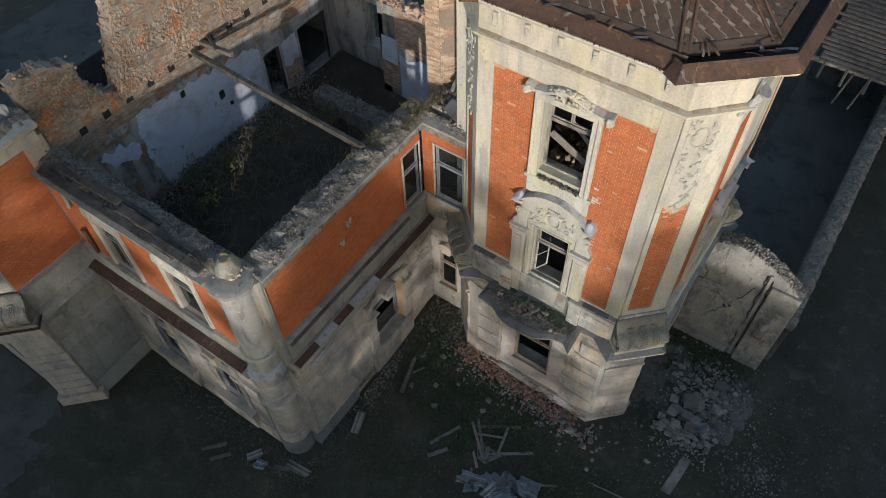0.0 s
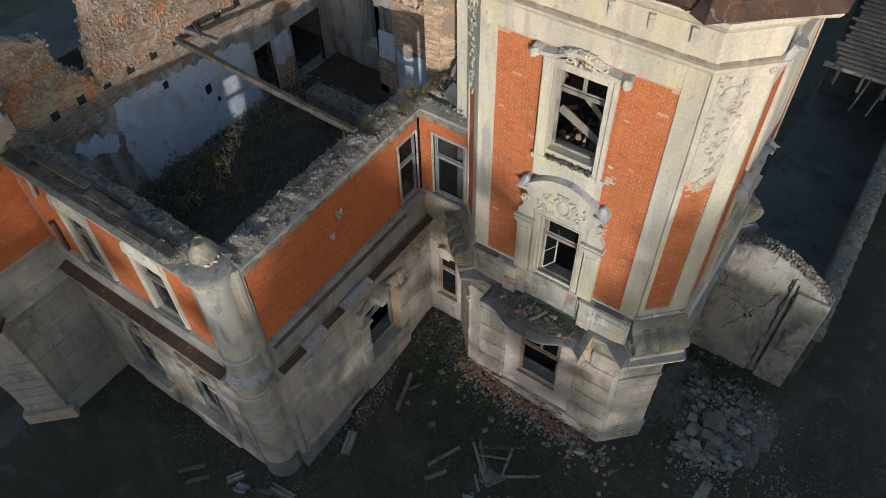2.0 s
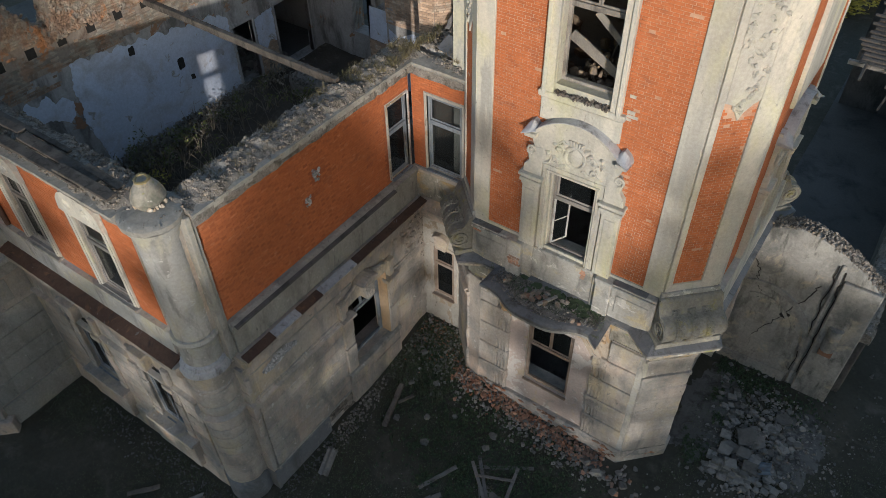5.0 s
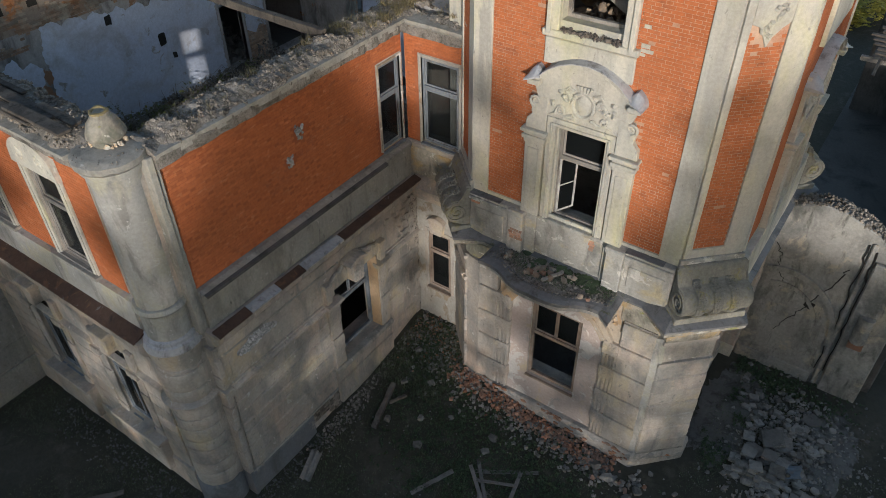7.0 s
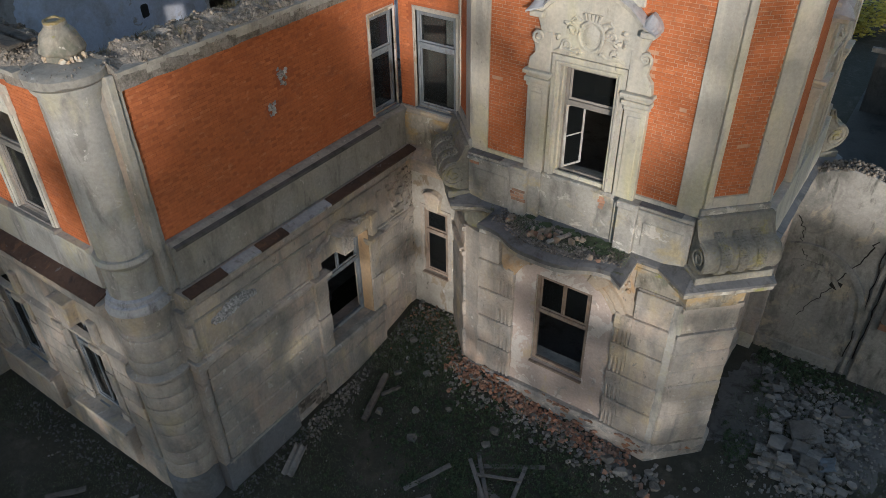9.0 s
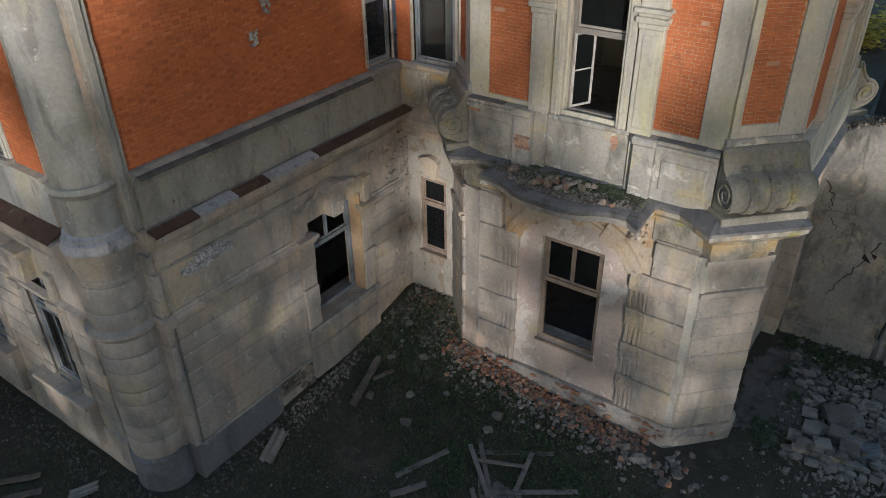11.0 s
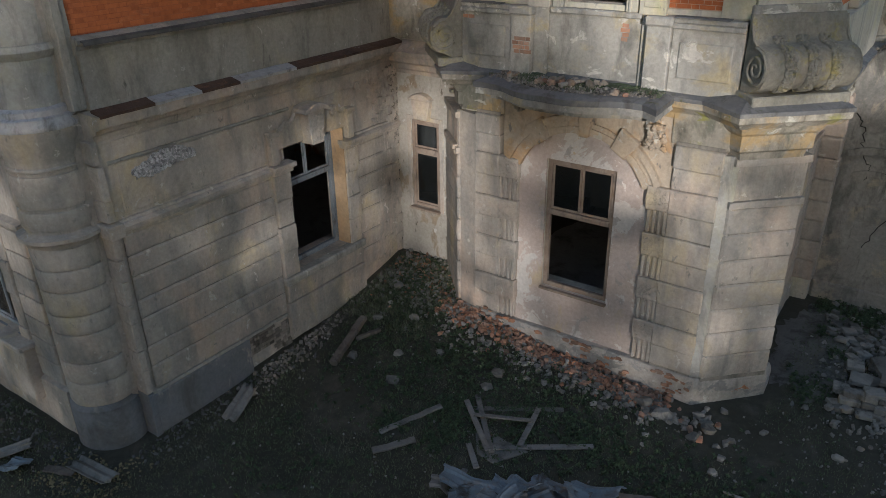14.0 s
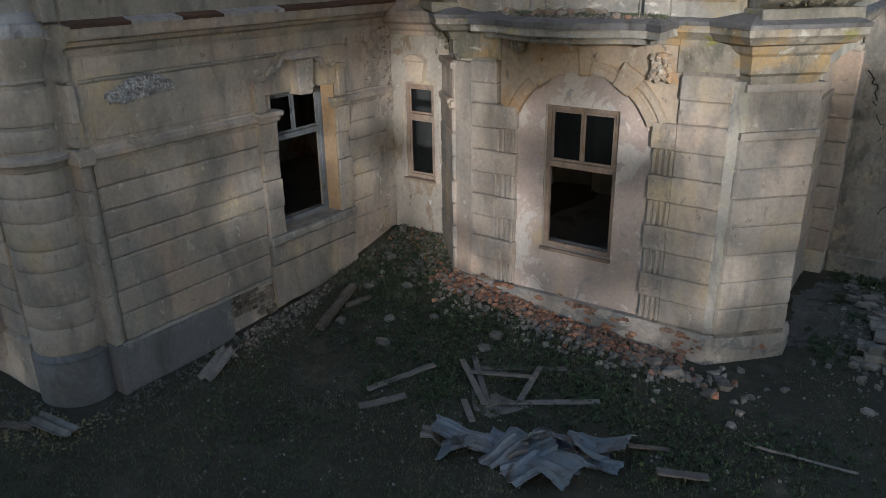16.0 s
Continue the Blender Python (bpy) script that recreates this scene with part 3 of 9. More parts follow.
# ---- ground ----
FT = Face(0, -0.87, 1, 0)             # tower front, u = x
FC = Face(7.67, -0.87, 1, 1)          # its right chamfer
FR = Face(8.60, 0.06, 0, 1)           # its right side
FRG = Face(8.10, 0.06, 0, 1)          # the same, recessed on the ground storey
FB = Face(8.60, 5.24, -1, 1)          # its rear right chamfer
FL = Face(1.57, 0.06, 1, -1)          # its left chamfer
F1 = Face(0, 0, 0, 1)                 # wing side, u = y, d = x
F2 = Face(0, 0, 1, 0)                 # wall in the inner corner
FF = Face(0, -7.95, 1, 0)             # wing front, u = x
FW = Face(-8.30, 0, 0, 1)             # left block, u = y
CHL = 1.315                           # length of a chamfer


def ground_z(x, y):
    dx = max(0.0, abs(x - 0.75) - 0.75)
    k = math.hypot(dx, min(0.0, y))
    z = 0.85 * math.exp(-(k / 2.7) ** 1.25)
    z += 0.05 * noise.noise((x * 0.6, y * 0.6, 3.1)) + 0.025 * noise.noise((x * 2.1, y * 2.1, 7.7))
    b = math.hypot((x - 11.0) / 1.7, (y - 2.2) / 2.2)
    z += 0.32 * math.exp(-b * b)
    return z


def spread(lo, hi, step, far):
    out = list(np.arange(lo, hi + step / 2, step))
    k = step
    a, b = lo, hi
    left, right = [], []
    while b < far:
        k *= 1.5
        a, b = a - k, b + k
        left.append(a)
        right.append(b)
    return left[::-1] + out + right


gx, gy = spread(-16, 20, 0.3, 420), spread(-16, 12, 0.3, 420)
gm = Mesh()
gm.v = [(x, y, ground_z(x, y) if -16 <= x <= 20 and -16 <= y <= 12 else 0.0) for y in gy for x in gx]
gm.f = [(j * len(gx) + i, j * len(gx) + i + 1, (j + 1) * len(gx) + i + 1, (j + 1) * len(gx) + i) for j in range(len(gy) - 1) for i in range(len(gx) - 1)]
ground = solid("ground", gm, SOIL, "dark grassy ground strewn with rubble round the ruin", "ground", smooth=True)


def built_on(x, y):
    return (x < 0.15 and y > -8.25 and x > -8.4) or (y > -0.85 and 1.3 < x < 8.9 and y < 8 and not (x < 2.45 and y < -1.06 * (x - 1.42))) or (x <= -8.2 and y > -10.6) or (x - y > 8.0 and x - y < 9.3 and x > 7.4 and x < 9.1) or (y > 0 and -0.3 < x < 1.6)


def grass_field(name, x0, x1, y0, y1, count, seed, high):
    rng = random.Random(seed)
    m = Mesh()
    for _ in range(count):
        x, y = rng.uniform(x0, x1), rng.uniform(y0, y1)
        if built_on(x, y) or noise.noise((x * 0.45, y * 0.45, 1.3)) + rng.uniform(-0.3, 0.3) < -0.12 + (0.12 if x > 9.0 else 0.0):
            continue
        z = ground_z(x, y) - 0.01
        for _ in range(3):
            a, h, w = rng.uniform(0, 6.28), rng.uniform(0.3, 1) * high, rng.uniform(0.004, 0.009)
            bx, by = x + rng.uniform(-0.05, 0.05), y + rng.uniform(-0.05, 0.05)
            lean = rng.uniform(0.3, 1.3)
            lx, ly = math.cos(a) * h * lean, math.sin(a) * h * lean
            wx, wy = -math.sin(a) * w, math.cos(a) * w
            k = len(m.v)
            m.v += [(bx - wx, by - wy, z), (bx + wx, by + wy, z), (bx + lx * 0.4 + wx * 0.7, by + ly * 0.4 + wy * 0.7, z + h * 0.65), (bx + lx * 0.4 - wx * 0.7, by + ly * 0.4 - wy * 0.7, z + h * 0.65), (bx + lx, by + ly, z + h)]
            m.f += [(k, k + 1, k + 2, k + 3), (k + 3, k + 2, k + 4)]
    me = bpy.data.meshes.new(name)
    me.from_pydata(m.v, [], m.f)
    ob = part(name, me, GRASS)
    return tagged(ob, "short dark green autumn grass growing over the yard", "grass", kind="stuff")


grass_field("grass", -8.5, 15.5, -9.5, 4.5, 125000, 5, 0.062)

grass_field("grass", -8.5, 15.5, -14.0, -9.5, 30000, 6, 0.062)
grass_field("grass", 15.5, 20.0, -9.5, 5.0, 14000, 7, 0.062)

grass_field("weedy_grass", 0.2, 2.4, -2.6, -0.2, 3000, 8, 0.13)

# concrete yard behind the garden wall
ym = Mesh()
ym.box((8.0, 4.9, -0.1), (12.1, 30, 0.06))
solid("yard_floor", ym, CONCRETE, "grey concrete yard floor in shade", "floor", bevel=0.01)

# gravel path on the far left
pm = Mesh()
edge = [(-7.8 - 2.2 * math.exp(-i / 2.0) + 0.5 * noise.noise((i * 0.9, 2, 1)) + 0.2 * noise.noise((i * 3.1, 5, 1)) + 0.16 * noise.noise((i * 9.0, 7, 1)) - 0.05 * i, -11.5 - 0.4 * i) for i in (k / 4 for k in range(181))]
pm.slab([(-30, -11.5)] + [(-30, -30)] + edge[::-1], 0.0, 0.015)
solid("gravel_path", pm, GRAVEL, "grey gravel path beside the left block", "path")


# bare soil between tower and garden wall, draped on the ground
def bare_patch(cx, cy, rx, ry, seed):
    m = Mesh()
    rings, n = 9, 110
    m.v.append((cx, cy, ground_z(cx, cy) + 0.012))
    for k in range(1, rings + 1):
        for i in range(n):
            a = 2 * math.pi * i / n
            q = k / rings * (1 + 0.30 * noise.noise((math.cos(a) * 2, math.sin(a) * 2, seed)) + 0.16 * noise.noise((math.cos(a) * 7, math.sin(a) * 7, seed)) + 0.16 * noise.noise((math.cos(a) * 19, math.sin(a) * 19, seed)))
            x, y = cx + rx * q * math.cos(a), cy + ry * q * math.sin(a)
            m.v.append((x, y, ground_z(x, y) + (0.014 if k < rings else -0.03)))
    m.f = [(0, 1 + i, 1 + (i + 1) % n) for i in range(n)] + [(1 + (k - 1) * n + i, 1 + k * n + i, 1 + k * n + (i + 1) % n, 1 + (k - 1) * n + (i + 1) % n) for k in range(1, rings) for i in range(n)]
    return solid("bare_soil", m, DIRT, "bare grey trodden soil beside the tower", "soil", smooth=True)


bare_patch(9.35, 2.2, 0.95, 2.1, 2)
bare_patch(12.0, 2.3, 0.7, 1.6, 3)

# ---- tower ----
AX = 5.08                                                          # the tower's middle in x
TPLAN = [(1.57, 0.06), (2.50, -0.87), (7.67, -0.87), (8.60, 0.06), (8.60, 5.24), (7.67, 6.17), (2.50, 6.17), (1.57, 5.24)]
GW = (4.37, 5.78, 1.52, 4.24)
MW = (4.60, 5.72, 7.03, 9.38)
UW = (4.42, 5.71, 11.60, 14.02)
tw = Mesh()
FT.wall(tw, 2.50, 7.67, -0.3, 16.4, -0.26, 0.0, [GW, MW, UW])
FT.wall(tw, 2.50, 7.67, -0.3, 16.4, -0.55, -0.261, [(h[0] - 0.35, h[1] + 0.35, h[2] - 0.05, h[3] + 0.15) for h in (GW, MW, UW)])
wall_front = solid("wall_tower_front", tw, CREAM, "cream plastered front wall of the brick tower", "wall", bevel=0.0)
def chamfer_wall(name, fc):
    m = Mesh()
    fc.wall(m, 0.003, CHL - 0.003, -0.3, 16.4, -0.5, 0.0)
    return solid(name, m, CREAM, "cream plastered chamfered corner wall of the tower", "wall")


wall_tower_chamfer_right = chamfer_wall("wall_tower_chamfer_right", FC)
wall_tower_chamfer_left = chamfer_wall("wall_tower_chamfer_left", FL)
wall_tower_chamfer_rear = chamfer_wall("wall_tower_chamfer_rear", FB)
SW = (1.95, 3.25, 7.03, 9.38)
m = Mesh()
FR.wall(m, 0.0, 5.18, 5.0, 16.4, -0.55, 0.0, [SW])
FR.wall(m, 0.30, 4.20, -0.3, 5.0, -0.95, -0.50)
FR.box(m, 0.0, 0.30, -0.3, 5.0, -0.95, 0.0)
FR.box(m, 4.20, 5.18, -0.3, 5.0, -0.95, 0.06)
wall_side = solid("wall_tower_side", m, CREAM, "cream plastered side wall of the tower", "wall", weld=True)
m = Mesh()
m.box((1.02, 0.3, -0.3), (1.57, 5.2, 16.4))
m.box((2.5, 5.62, -0.3), (7.67, 6.17, 16.4))
m.slab([(1.57, 5.24), (1.1, 4.9), (2.2, 5.9), (2.50, 6.17)], -0.3, 16.4)
solid("wall_tower_back", m, CREAM, "cream plastered back walls of the tower", "wall", weld=True)
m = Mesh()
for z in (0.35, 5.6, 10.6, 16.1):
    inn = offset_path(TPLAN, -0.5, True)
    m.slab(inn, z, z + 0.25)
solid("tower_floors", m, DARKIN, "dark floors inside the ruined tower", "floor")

# ground storey: panel, piers, arch, plinth
def courses_of(n, z0, z1):
    k = (z1 - z0) / n
    return [(z0 + i * k, z0 + (i + 1) * k) for i in range(n)]


m = Mesh()
FT.wall(m, 3.45, 6.86, 0.5, 5.1, 0.004, 0.05, [(GW[0] - 0.003, GW[1] + 0.003, GW[2] - 0.003, GW[3] + 0.003)])
part("panel", m, PINK, wall_front, "smooth pinkish render panel round the window")
for a, b, flip in ((2.84, 3.40, 0), (6.80, 7.62, 1)):
    for i, (z0, z1) in enumerate(courses_of(8, 0.60, 4.16) + [(4.16, 4.55), (4.55, 4.95)]):
        m = Mesh()
        g0, g1, dd = z0 + (0.002 if i % 2 else 0.006), z1 - (0.006 if i % 2 else 0.002), 0.172 + (0.036 if i % 2 else 0.0)
        FT.box(m, a, b, g0, g1, 0.0, dd)
        part("quoin_block", m, STONE, wall_front, bevel=0.02, weld=True)
    # dark core: groove shade between the blocks is put into its colour
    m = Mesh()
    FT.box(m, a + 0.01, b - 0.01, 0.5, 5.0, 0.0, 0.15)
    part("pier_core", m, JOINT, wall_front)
    # carved strip beside the arch
    s0, s1 = (3.36, 3.82) if not flip else (6.40, 6.84)
    for i, (z0, z1) in enumerate(courses_of(8, 0.6, 4.16)):
        m = Mesh()
        if i % 2:
            FT.box(m, s0, s1, z0 + 0.01, z1 - 0.01, 0.03, 0.19)
            rng = random.Random(i + 10 * flip)
            part("carved_block", m, STONE, wall_front, bevel=0.015)
            m = Mesh()
            for _ in range(34):
                u, z = rng.uniform(s0 + 0.05, s1 - 0.05), rng.uniform(z0 + 0.06, z1 - 0.06)
                FT.line(m, spiral(u, z, rng.uniform(0.025, 0.05), 0.8, rng.uniform(0, 360), 6, 0.3), 0.014, 0.006, 0.192, 5)
            part("carving", m, STONE, wall_front, smooth=True)
        else:
            FT.box(m, s0 + 0.02, s1 - 0.02, z0, z1, 0.03, 0.12)
            for j in range(4):
                c = s0 + 0.07 + j * (s1 - s0 - 0.14) / 3
                FT.box(m, c - 0.03, c + 0.03, z0, z1, 0.12, 0.165)
            part("fluted_block", m, STONE, wall_front, bevel=0.008)
ARC_U, ARC_Z, ARC_R = 5.08, 3.52, 1.34
arc_pts = arc(ARC_U, ARC_Z, ARC_R, 26, 154, 28)
m = Mesh()
FT.plate(m, [(3.45, 5.40), (3.45, arc_pts[-1][1])] + arc_pts[::-1] + [(6.86, arc_pts[0][1]), (6.86, 5.40)], 0.052, 0.10)
part("spandrel", m, OCHRE, wall_front, "ochre spandrel over the arch")
for r0, r1, dd in ((0.0, 0.13, 0.17), (0.13, 0.22, 0.14), (0.22, 0.34, 0.19)):
    m = Mesh()
    inner = arc(ARC_U, ARC_Z, ARC_R + r0, 23, 157, 30)
    outer = arc(ARC_U, ARC_Z, ARC_R + r1, 23, 157, 30)
    for i in range(30):
        if 8 < i < 13 and r0 > 0.2:
            continue
        FT.plate(m, [inner[i], inner[i + 1], outer[i + 1], outer[i]], 0.05, dd)
    part("archivolt", m, OCHRE, wall_front, weld=True)
m = Mesh()
FT.plate(m, [(5.06, 4.82), (5.24, 4.82), (5.30, 5.3), (5.02, 5.3)], 0.05, 0.24)
part("keystone", m, OCHRE, wall_front, bevel=0.02)
for mid_a, half_a in ((124, 6.5), (57, 7.0)):
    m = Mesh()
    FT.plate(m, [arc(ARC_U, ARC_Z, r, mid_a + k, mid_a + k, 1)[0] for r, k in ((ARC_R - 0.03, -half_a), (ARC_R + 0.40, -half_a), (ARC_R + 0.40, half_a), (ARC_R - 0.03, half_a))], 0.05, 0.205)
    part("voussoir", m, OCHRE, wall_front, bevel=0.02)
for c, broken in ((3.86, 0), (6.46, 1)):
    m = Mesh()
    if broken:
        rng = random.Random(4)
        FT.plate(m, [(c - 0.14, 5.24), (c - 0.13, 4.98), (c - 0.02, 4.9), (c + 0.1, 4.82), (c + 0.13, 5.24)], 0.05, 0.22)
        for _ in range(60):
            q = rng.uniform(0.02, 0.05)
            m.blob(FT.p(c + rng.uniform(-0.16, 0.16), 5.05 + rng.uniform(-0.22, 0.2), 0.21 + rng.uniform(-0.03, 0.05)), q, q, q * 0.8, rng)
        part("corbel_stump", m, OCHRE, wall_front, "broken corbel with bare masonry")
    else:
        FT.plate(m, [(c - 0.16, 5.42), (c - 0.12, 5.22), (c - 0.02, 5.10), (c + 0.10, 5.16), (c + 0.16, 5.42)], 0.1, 0.30)
        for k in range(3):
            FT.line(m, [(c - 0.07 + 0.07 * k, 5.16), (c - 0.09 + 0.09 * k, 5.38)], 0.03, 0.035, 0.30)
        part("corbel", m, STAINED, wall_front, "weathered stump of a corbel under the balcony", bevel=0.02)
m = Mesh()
FT.box(m, 2.50, 3.46, 4.96, 5.70, 0.0, 0.13)
FT.box(m, 6.70, 7.66, 4.96, 5.70, 0.0, 0.13)
FT.box(m, 3.46, 6.70, 5.38, 5.70, 0.0, 0.125)
part("architrave_band", m, STAINED, wall_front, bevel=0.01)
PL = [(1.44, 0.0), (2.44, -1.04), (7.69, -1.04), (8.70, -0.02), (8.70, 0.32), (8.26, 0.36), (8.26, 4.2)]
m = Mesh()
moulding(m, PL, [(-0.3, -0.4), (0.06, -0.4), (0.06, 0.40), (0.045, 0.47), (0.01, 0.56), (-0.3, 0.56)])
plinth = part("plinth", m, PLINTHFLAKE, wall_front, "battered plinth with flaking render", bevel=0.015)
weather(plinth.data, 0.016)
rng = random.Random(71)
m = Mesh()
for _ in range(230):
    u, z = rng.uniform(2.6, 7.6), rng.choice((rng.gauss(0.50, 0.05), rng.gauss(0.2, 0.12)))
    if noise.noise((u * 1.6, z * 2.0, 12)) < 0.02:
        continue
    q = rng.uniform(0.02, 0.055)
    m.blob(FT.p(u, z, 0.25 if z < 0.40 else 0.215), q * 1.5, q * 0.5, q * 0.7, rng, 0.3, Euler((0, 0, rng.uniform(-0.2, 0.2))))
part("bare_brick", m, REDRUBBLE, wall_front, "bare bricks where the plinth lost its render", kind="stuff")

# chamfer, ground storey
for wl_ob, fc, lo, hi in ((wall_tower_chamfer_right, FC, -0.02, CHL + 0.02), (wall_tower_chamfer_left, FL, -0.02, CHL + 0.02), (wall_side, FRG, 0.33, 4.17)):
    for i, (z0, z1) in enumerate(courses_of(7, 0.58, 4.0)):
        m = Mesh()
        fc.box(m, lo, hi, z0 + 0.003, z1 - 0.003, 0.0, 0.19 + 0.012 * (i % 2))
        part("course", m, STONE, wl_ob, bevel=0.032)
    # core coloured darker for grime and shade in the course joints
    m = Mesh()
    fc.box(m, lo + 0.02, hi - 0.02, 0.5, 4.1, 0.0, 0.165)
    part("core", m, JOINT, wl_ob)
    m = Mesh()
    a = lo + 0.12
    n_fl = int((hi - lo - 0.24) / 0.06)
    for j in range(n_fl):
        fc.box(m, a + j * 0.06, a + j * 0.06 + 0.046, 4.18, 4.70, 0.15, 0.1565)
    fc.box(m, lo + 0.02, hi - 0.02, 4.12, 4.74, 0.10, 0.1535)
    fc.box(m, lo, hi, 4.0, 4.12, 0.0, 0.22)
    fc.box(m, lo, hi, 4.74, 4.86, 0.0, 0.22)
    part("fluted_panel", m, STONE, wl_ob, bevel=0.004)

for fc_a, ua, fc_b, ub, ob in ((FT, 7.60, FC, 0.06, wall_tower_chamfer_right), (FL, CHL - 0.06, FT, 2.86, wall_tower_chamfer_left)):
    m = Mesh()
    a, b, c, e = fc_a.p(ua, 0, 0.175), fc_b.p(ub, 0, 0.19), fc_a.p(ua, 0, 0.0), fc_b.p(ub, 0, 0.0)
    m.prism([(q[0], q[1], 0.58) for q in (a, b, e, c)], [(q[0], q[1], 4.9) for q in (a, b, e, c)])
    part("corner_bevel", m, SHAFT if fc_a is FT else STONE, ob, "smooth grey bevelled corner", bevel=0.01)

for i, (z0, z1) in enumerate(courses_of(7, 0.58, 4.0) + [(4.0, 4.9)]):
    m = Mesh()
    FR.box(m, 4.14, 5.2, z0 + 0.004, z1 - 0.004, -0.49, 0.10 + 0.012 * (i % 2))
    part("pier_course", m, STONE, wall_side, bevel=0.03)

# cornice above the ground storey, following every break of the plan
OUT = [(1.90, -1.04), (2.34, -1.47), (2.98, -1.13), (3.45, -1.13), (6.62, -1.13), (7.18, -1.13), (7.88, -1.63), (9.22, -0.36), (8.88, 0.30), (8.88, 4.9), (9.22, 5.66), (7.88, 6.93)]
m = Mesh()
moulding(m, OUT, [(-0.95, 4.86), (-0.47, 4.86), (-0.45, 4.98), (-0.38, 5.03), (-0.37, 5.28), (-0.32, 5.33), (-0.27, 5.44), (-0.12, 5.48), (-0.05, 5.56), (0.0, 5.60), (0.0, 5.74), (-0.95, 5.78)])
part("cornice", m, STAINED, wall_front, "stepped weathered cornice", bevel=0.0)
m = Mesh()
moulding(m, OUT, [(0.025, 5.70), (0.03, 5.765), (-0.06, 5.80), (-0.40, 5.93), (-0.75, 5.95), (-0.75, 5.79), (-0.40, 5.79), (0.0, 5.752)])
part("flashing", m, LEAD, wall_front, "dark sheet-metal flashing on the cornice")

# torn end of the cornice beside the inner corner
rng = random.Random(33)
m = Mesh()
for _ in range(170):
    u, q = rng.uniform(0.05, 0.95), rng.uniform(0.02, 0.07)
    m.blob(FL.p(u, 5.80 - abs(rng.gauss(0, 0.24)) * (1.2 - 0.5 * u), rng.uniform(0.02, 0.26)), q, q * 0.8, q * 0.6, rng, 0.3)
part("torn_cornice", m, MOSSY, wall_tower_chamfer_left, "mossy torn masonry where the cornice broke off", kind="stuff")
m = Mesh()
FL.box(m, 0.30, CHL - 0.08, 3.96, 4.06, 0.0, 0.235)
FL.box(m, 0.24, CHL - 0.08, 4.06, 4.16, 0.0, 0.27)
part("string_course", m, STONE, wall_tower_chamfer_left, "broken length of string course", bevel=0.02)

# balcony slab with its wavy front
def balcony_line(grow=0.0):
    out = [(3.36 - grow, -1.0), (3.33 - grow, -1.82 - grow)]
    for i in range(21):
        x = 3.60 + i * (6.45 - 3.60) / 20
        t = (x - 4.95) / 1.05
        out.append((x, -1.80 - 0.38 * math.exp(-t ** 4 * 1.6) - grow))
    return out + [(6.72 + grow, -2.0 - grow), (6.68 + grow, -1.0)]


m = Mesh()
m.slab(balcony_line(), 5.54, 5.72)
m.slab(balcony_line(-0.20), 5.43, 5.56)
balcony = solid("balcony", m, WORN, "small collapsed balcony slab over the ground-floor window", "balcony", weld=True)
m = Mesh()
moulding(m, balcony_line(), [(-0.34, 5.728), (0.03, 5.66), (0.035, 5.755), (-0.05, 5.80), (-0.18, 5.825), (-0.34, 5.79)])
part("lead_edge", m, LEAD, balcony, "bent dark sheet-metal edging")
m = Mesh()
m.slab(balcony_line(-0.22), 5.70, 5.806)
part("dirt", m, TOPDIRT, balcony, "dirt and moss")

rng = random.Random(44)
m = Mesh()
for _ in range(70):
    u, q = rng.gauss(5.6, 0.6), rng.uniform(0.03, 0.09)
    if 3.7 < u < 6.5:
        m.blob((u, rng.uniform(-1.45, -1.02), 5.815), q * 1.5, q, q * 0.35, rng, 0.3, Euler((0, 0, rng.uniform(0, 6))))
part("moss", m, GREENLEAF, balcony, "cushions of dark green moss", kind="stuff")
m = Mesh()
for _ in range(16):
    q = rng.uniform(0.05, 0.10)
    m.blob((rng.gauss(5.0, 0.55), rng.uniform(-1.75, -1.25), 5.84), q, q * 0.8, q * 0.55, rng, 0.25)
part("fallen_stone", m, OLDBRICK, balcony, "brown brick lumps fallen on the slab", kind="stuff")

# pedestal storey between cornice and brick
for a, b in ((2.52, 3.62), (6.52, 7.64)):
    m = Mesh()
    FT.box(m, a, b, 5.80, 6.82, 0.0, 0.17)
    part("parapet", m, WORN, wall_front, bevel=0.015)
    m = Mesh()
    FT.box(m, a + 0.14, b - 0.14, 6.05, 6.62, 0.17, 0.20)
    part("raised_panel", m, WORN, wall_front, bevel=0.015)
    m = Mesh()
    FT.box(m, a - 0.0, b + 0.0, 6.82, 6.90, 0.0, 0.24)
    FT.box(m, a, b, 6.90, 6.98, 0.0, 0.20)
    part("coping", m, WORN, wall_front, bevel=0.015)
    m = Mesh()
    FT.box(m, a + 0.02, b - 0.25, 6.981, 6.998, 0.02, 0.23)
    part("coping_sheet", m, LEAD, wall_front)
for a, b in ((3.62, 4.02), (6.12, 6.52)):
    m = Mesh()
    FT.box(m, a, b, 5.78, 6.84, 0.0, 0.26)
    part("pedestal", m, WORN, wall_front, bevel=0.015)
    m = Mesh()
    FT.box(m, a - 0.03, b + 0.03, 6.84, 6.99, 0.0, 0.31)
    part("pedestal_cap", m, WORN, wall_front, bevel=0.03)
m = Mesh()
FT.box(m, 4.30, 6.0, 5.78, 6.96, 0.0, 0.06)
part("apron", m, WORN, wall_front, "grey plaster apron below the window")
for a, b in ((4.02, 4.30), (5.99, 6.12)):
    m = Mesh()
    FT.box(m, a, b, 5.78, 7.0, 0.0, 0.12)
    part("jamb_foot", m, WORN, wall_front, bevel=0.012)
FT.box(m := Mesh(), 4.34, 5.98, 6.90, 7.0, 0.0, 0.16)
part("sill_course", m, WORN, wall_front, bevel=0.02)
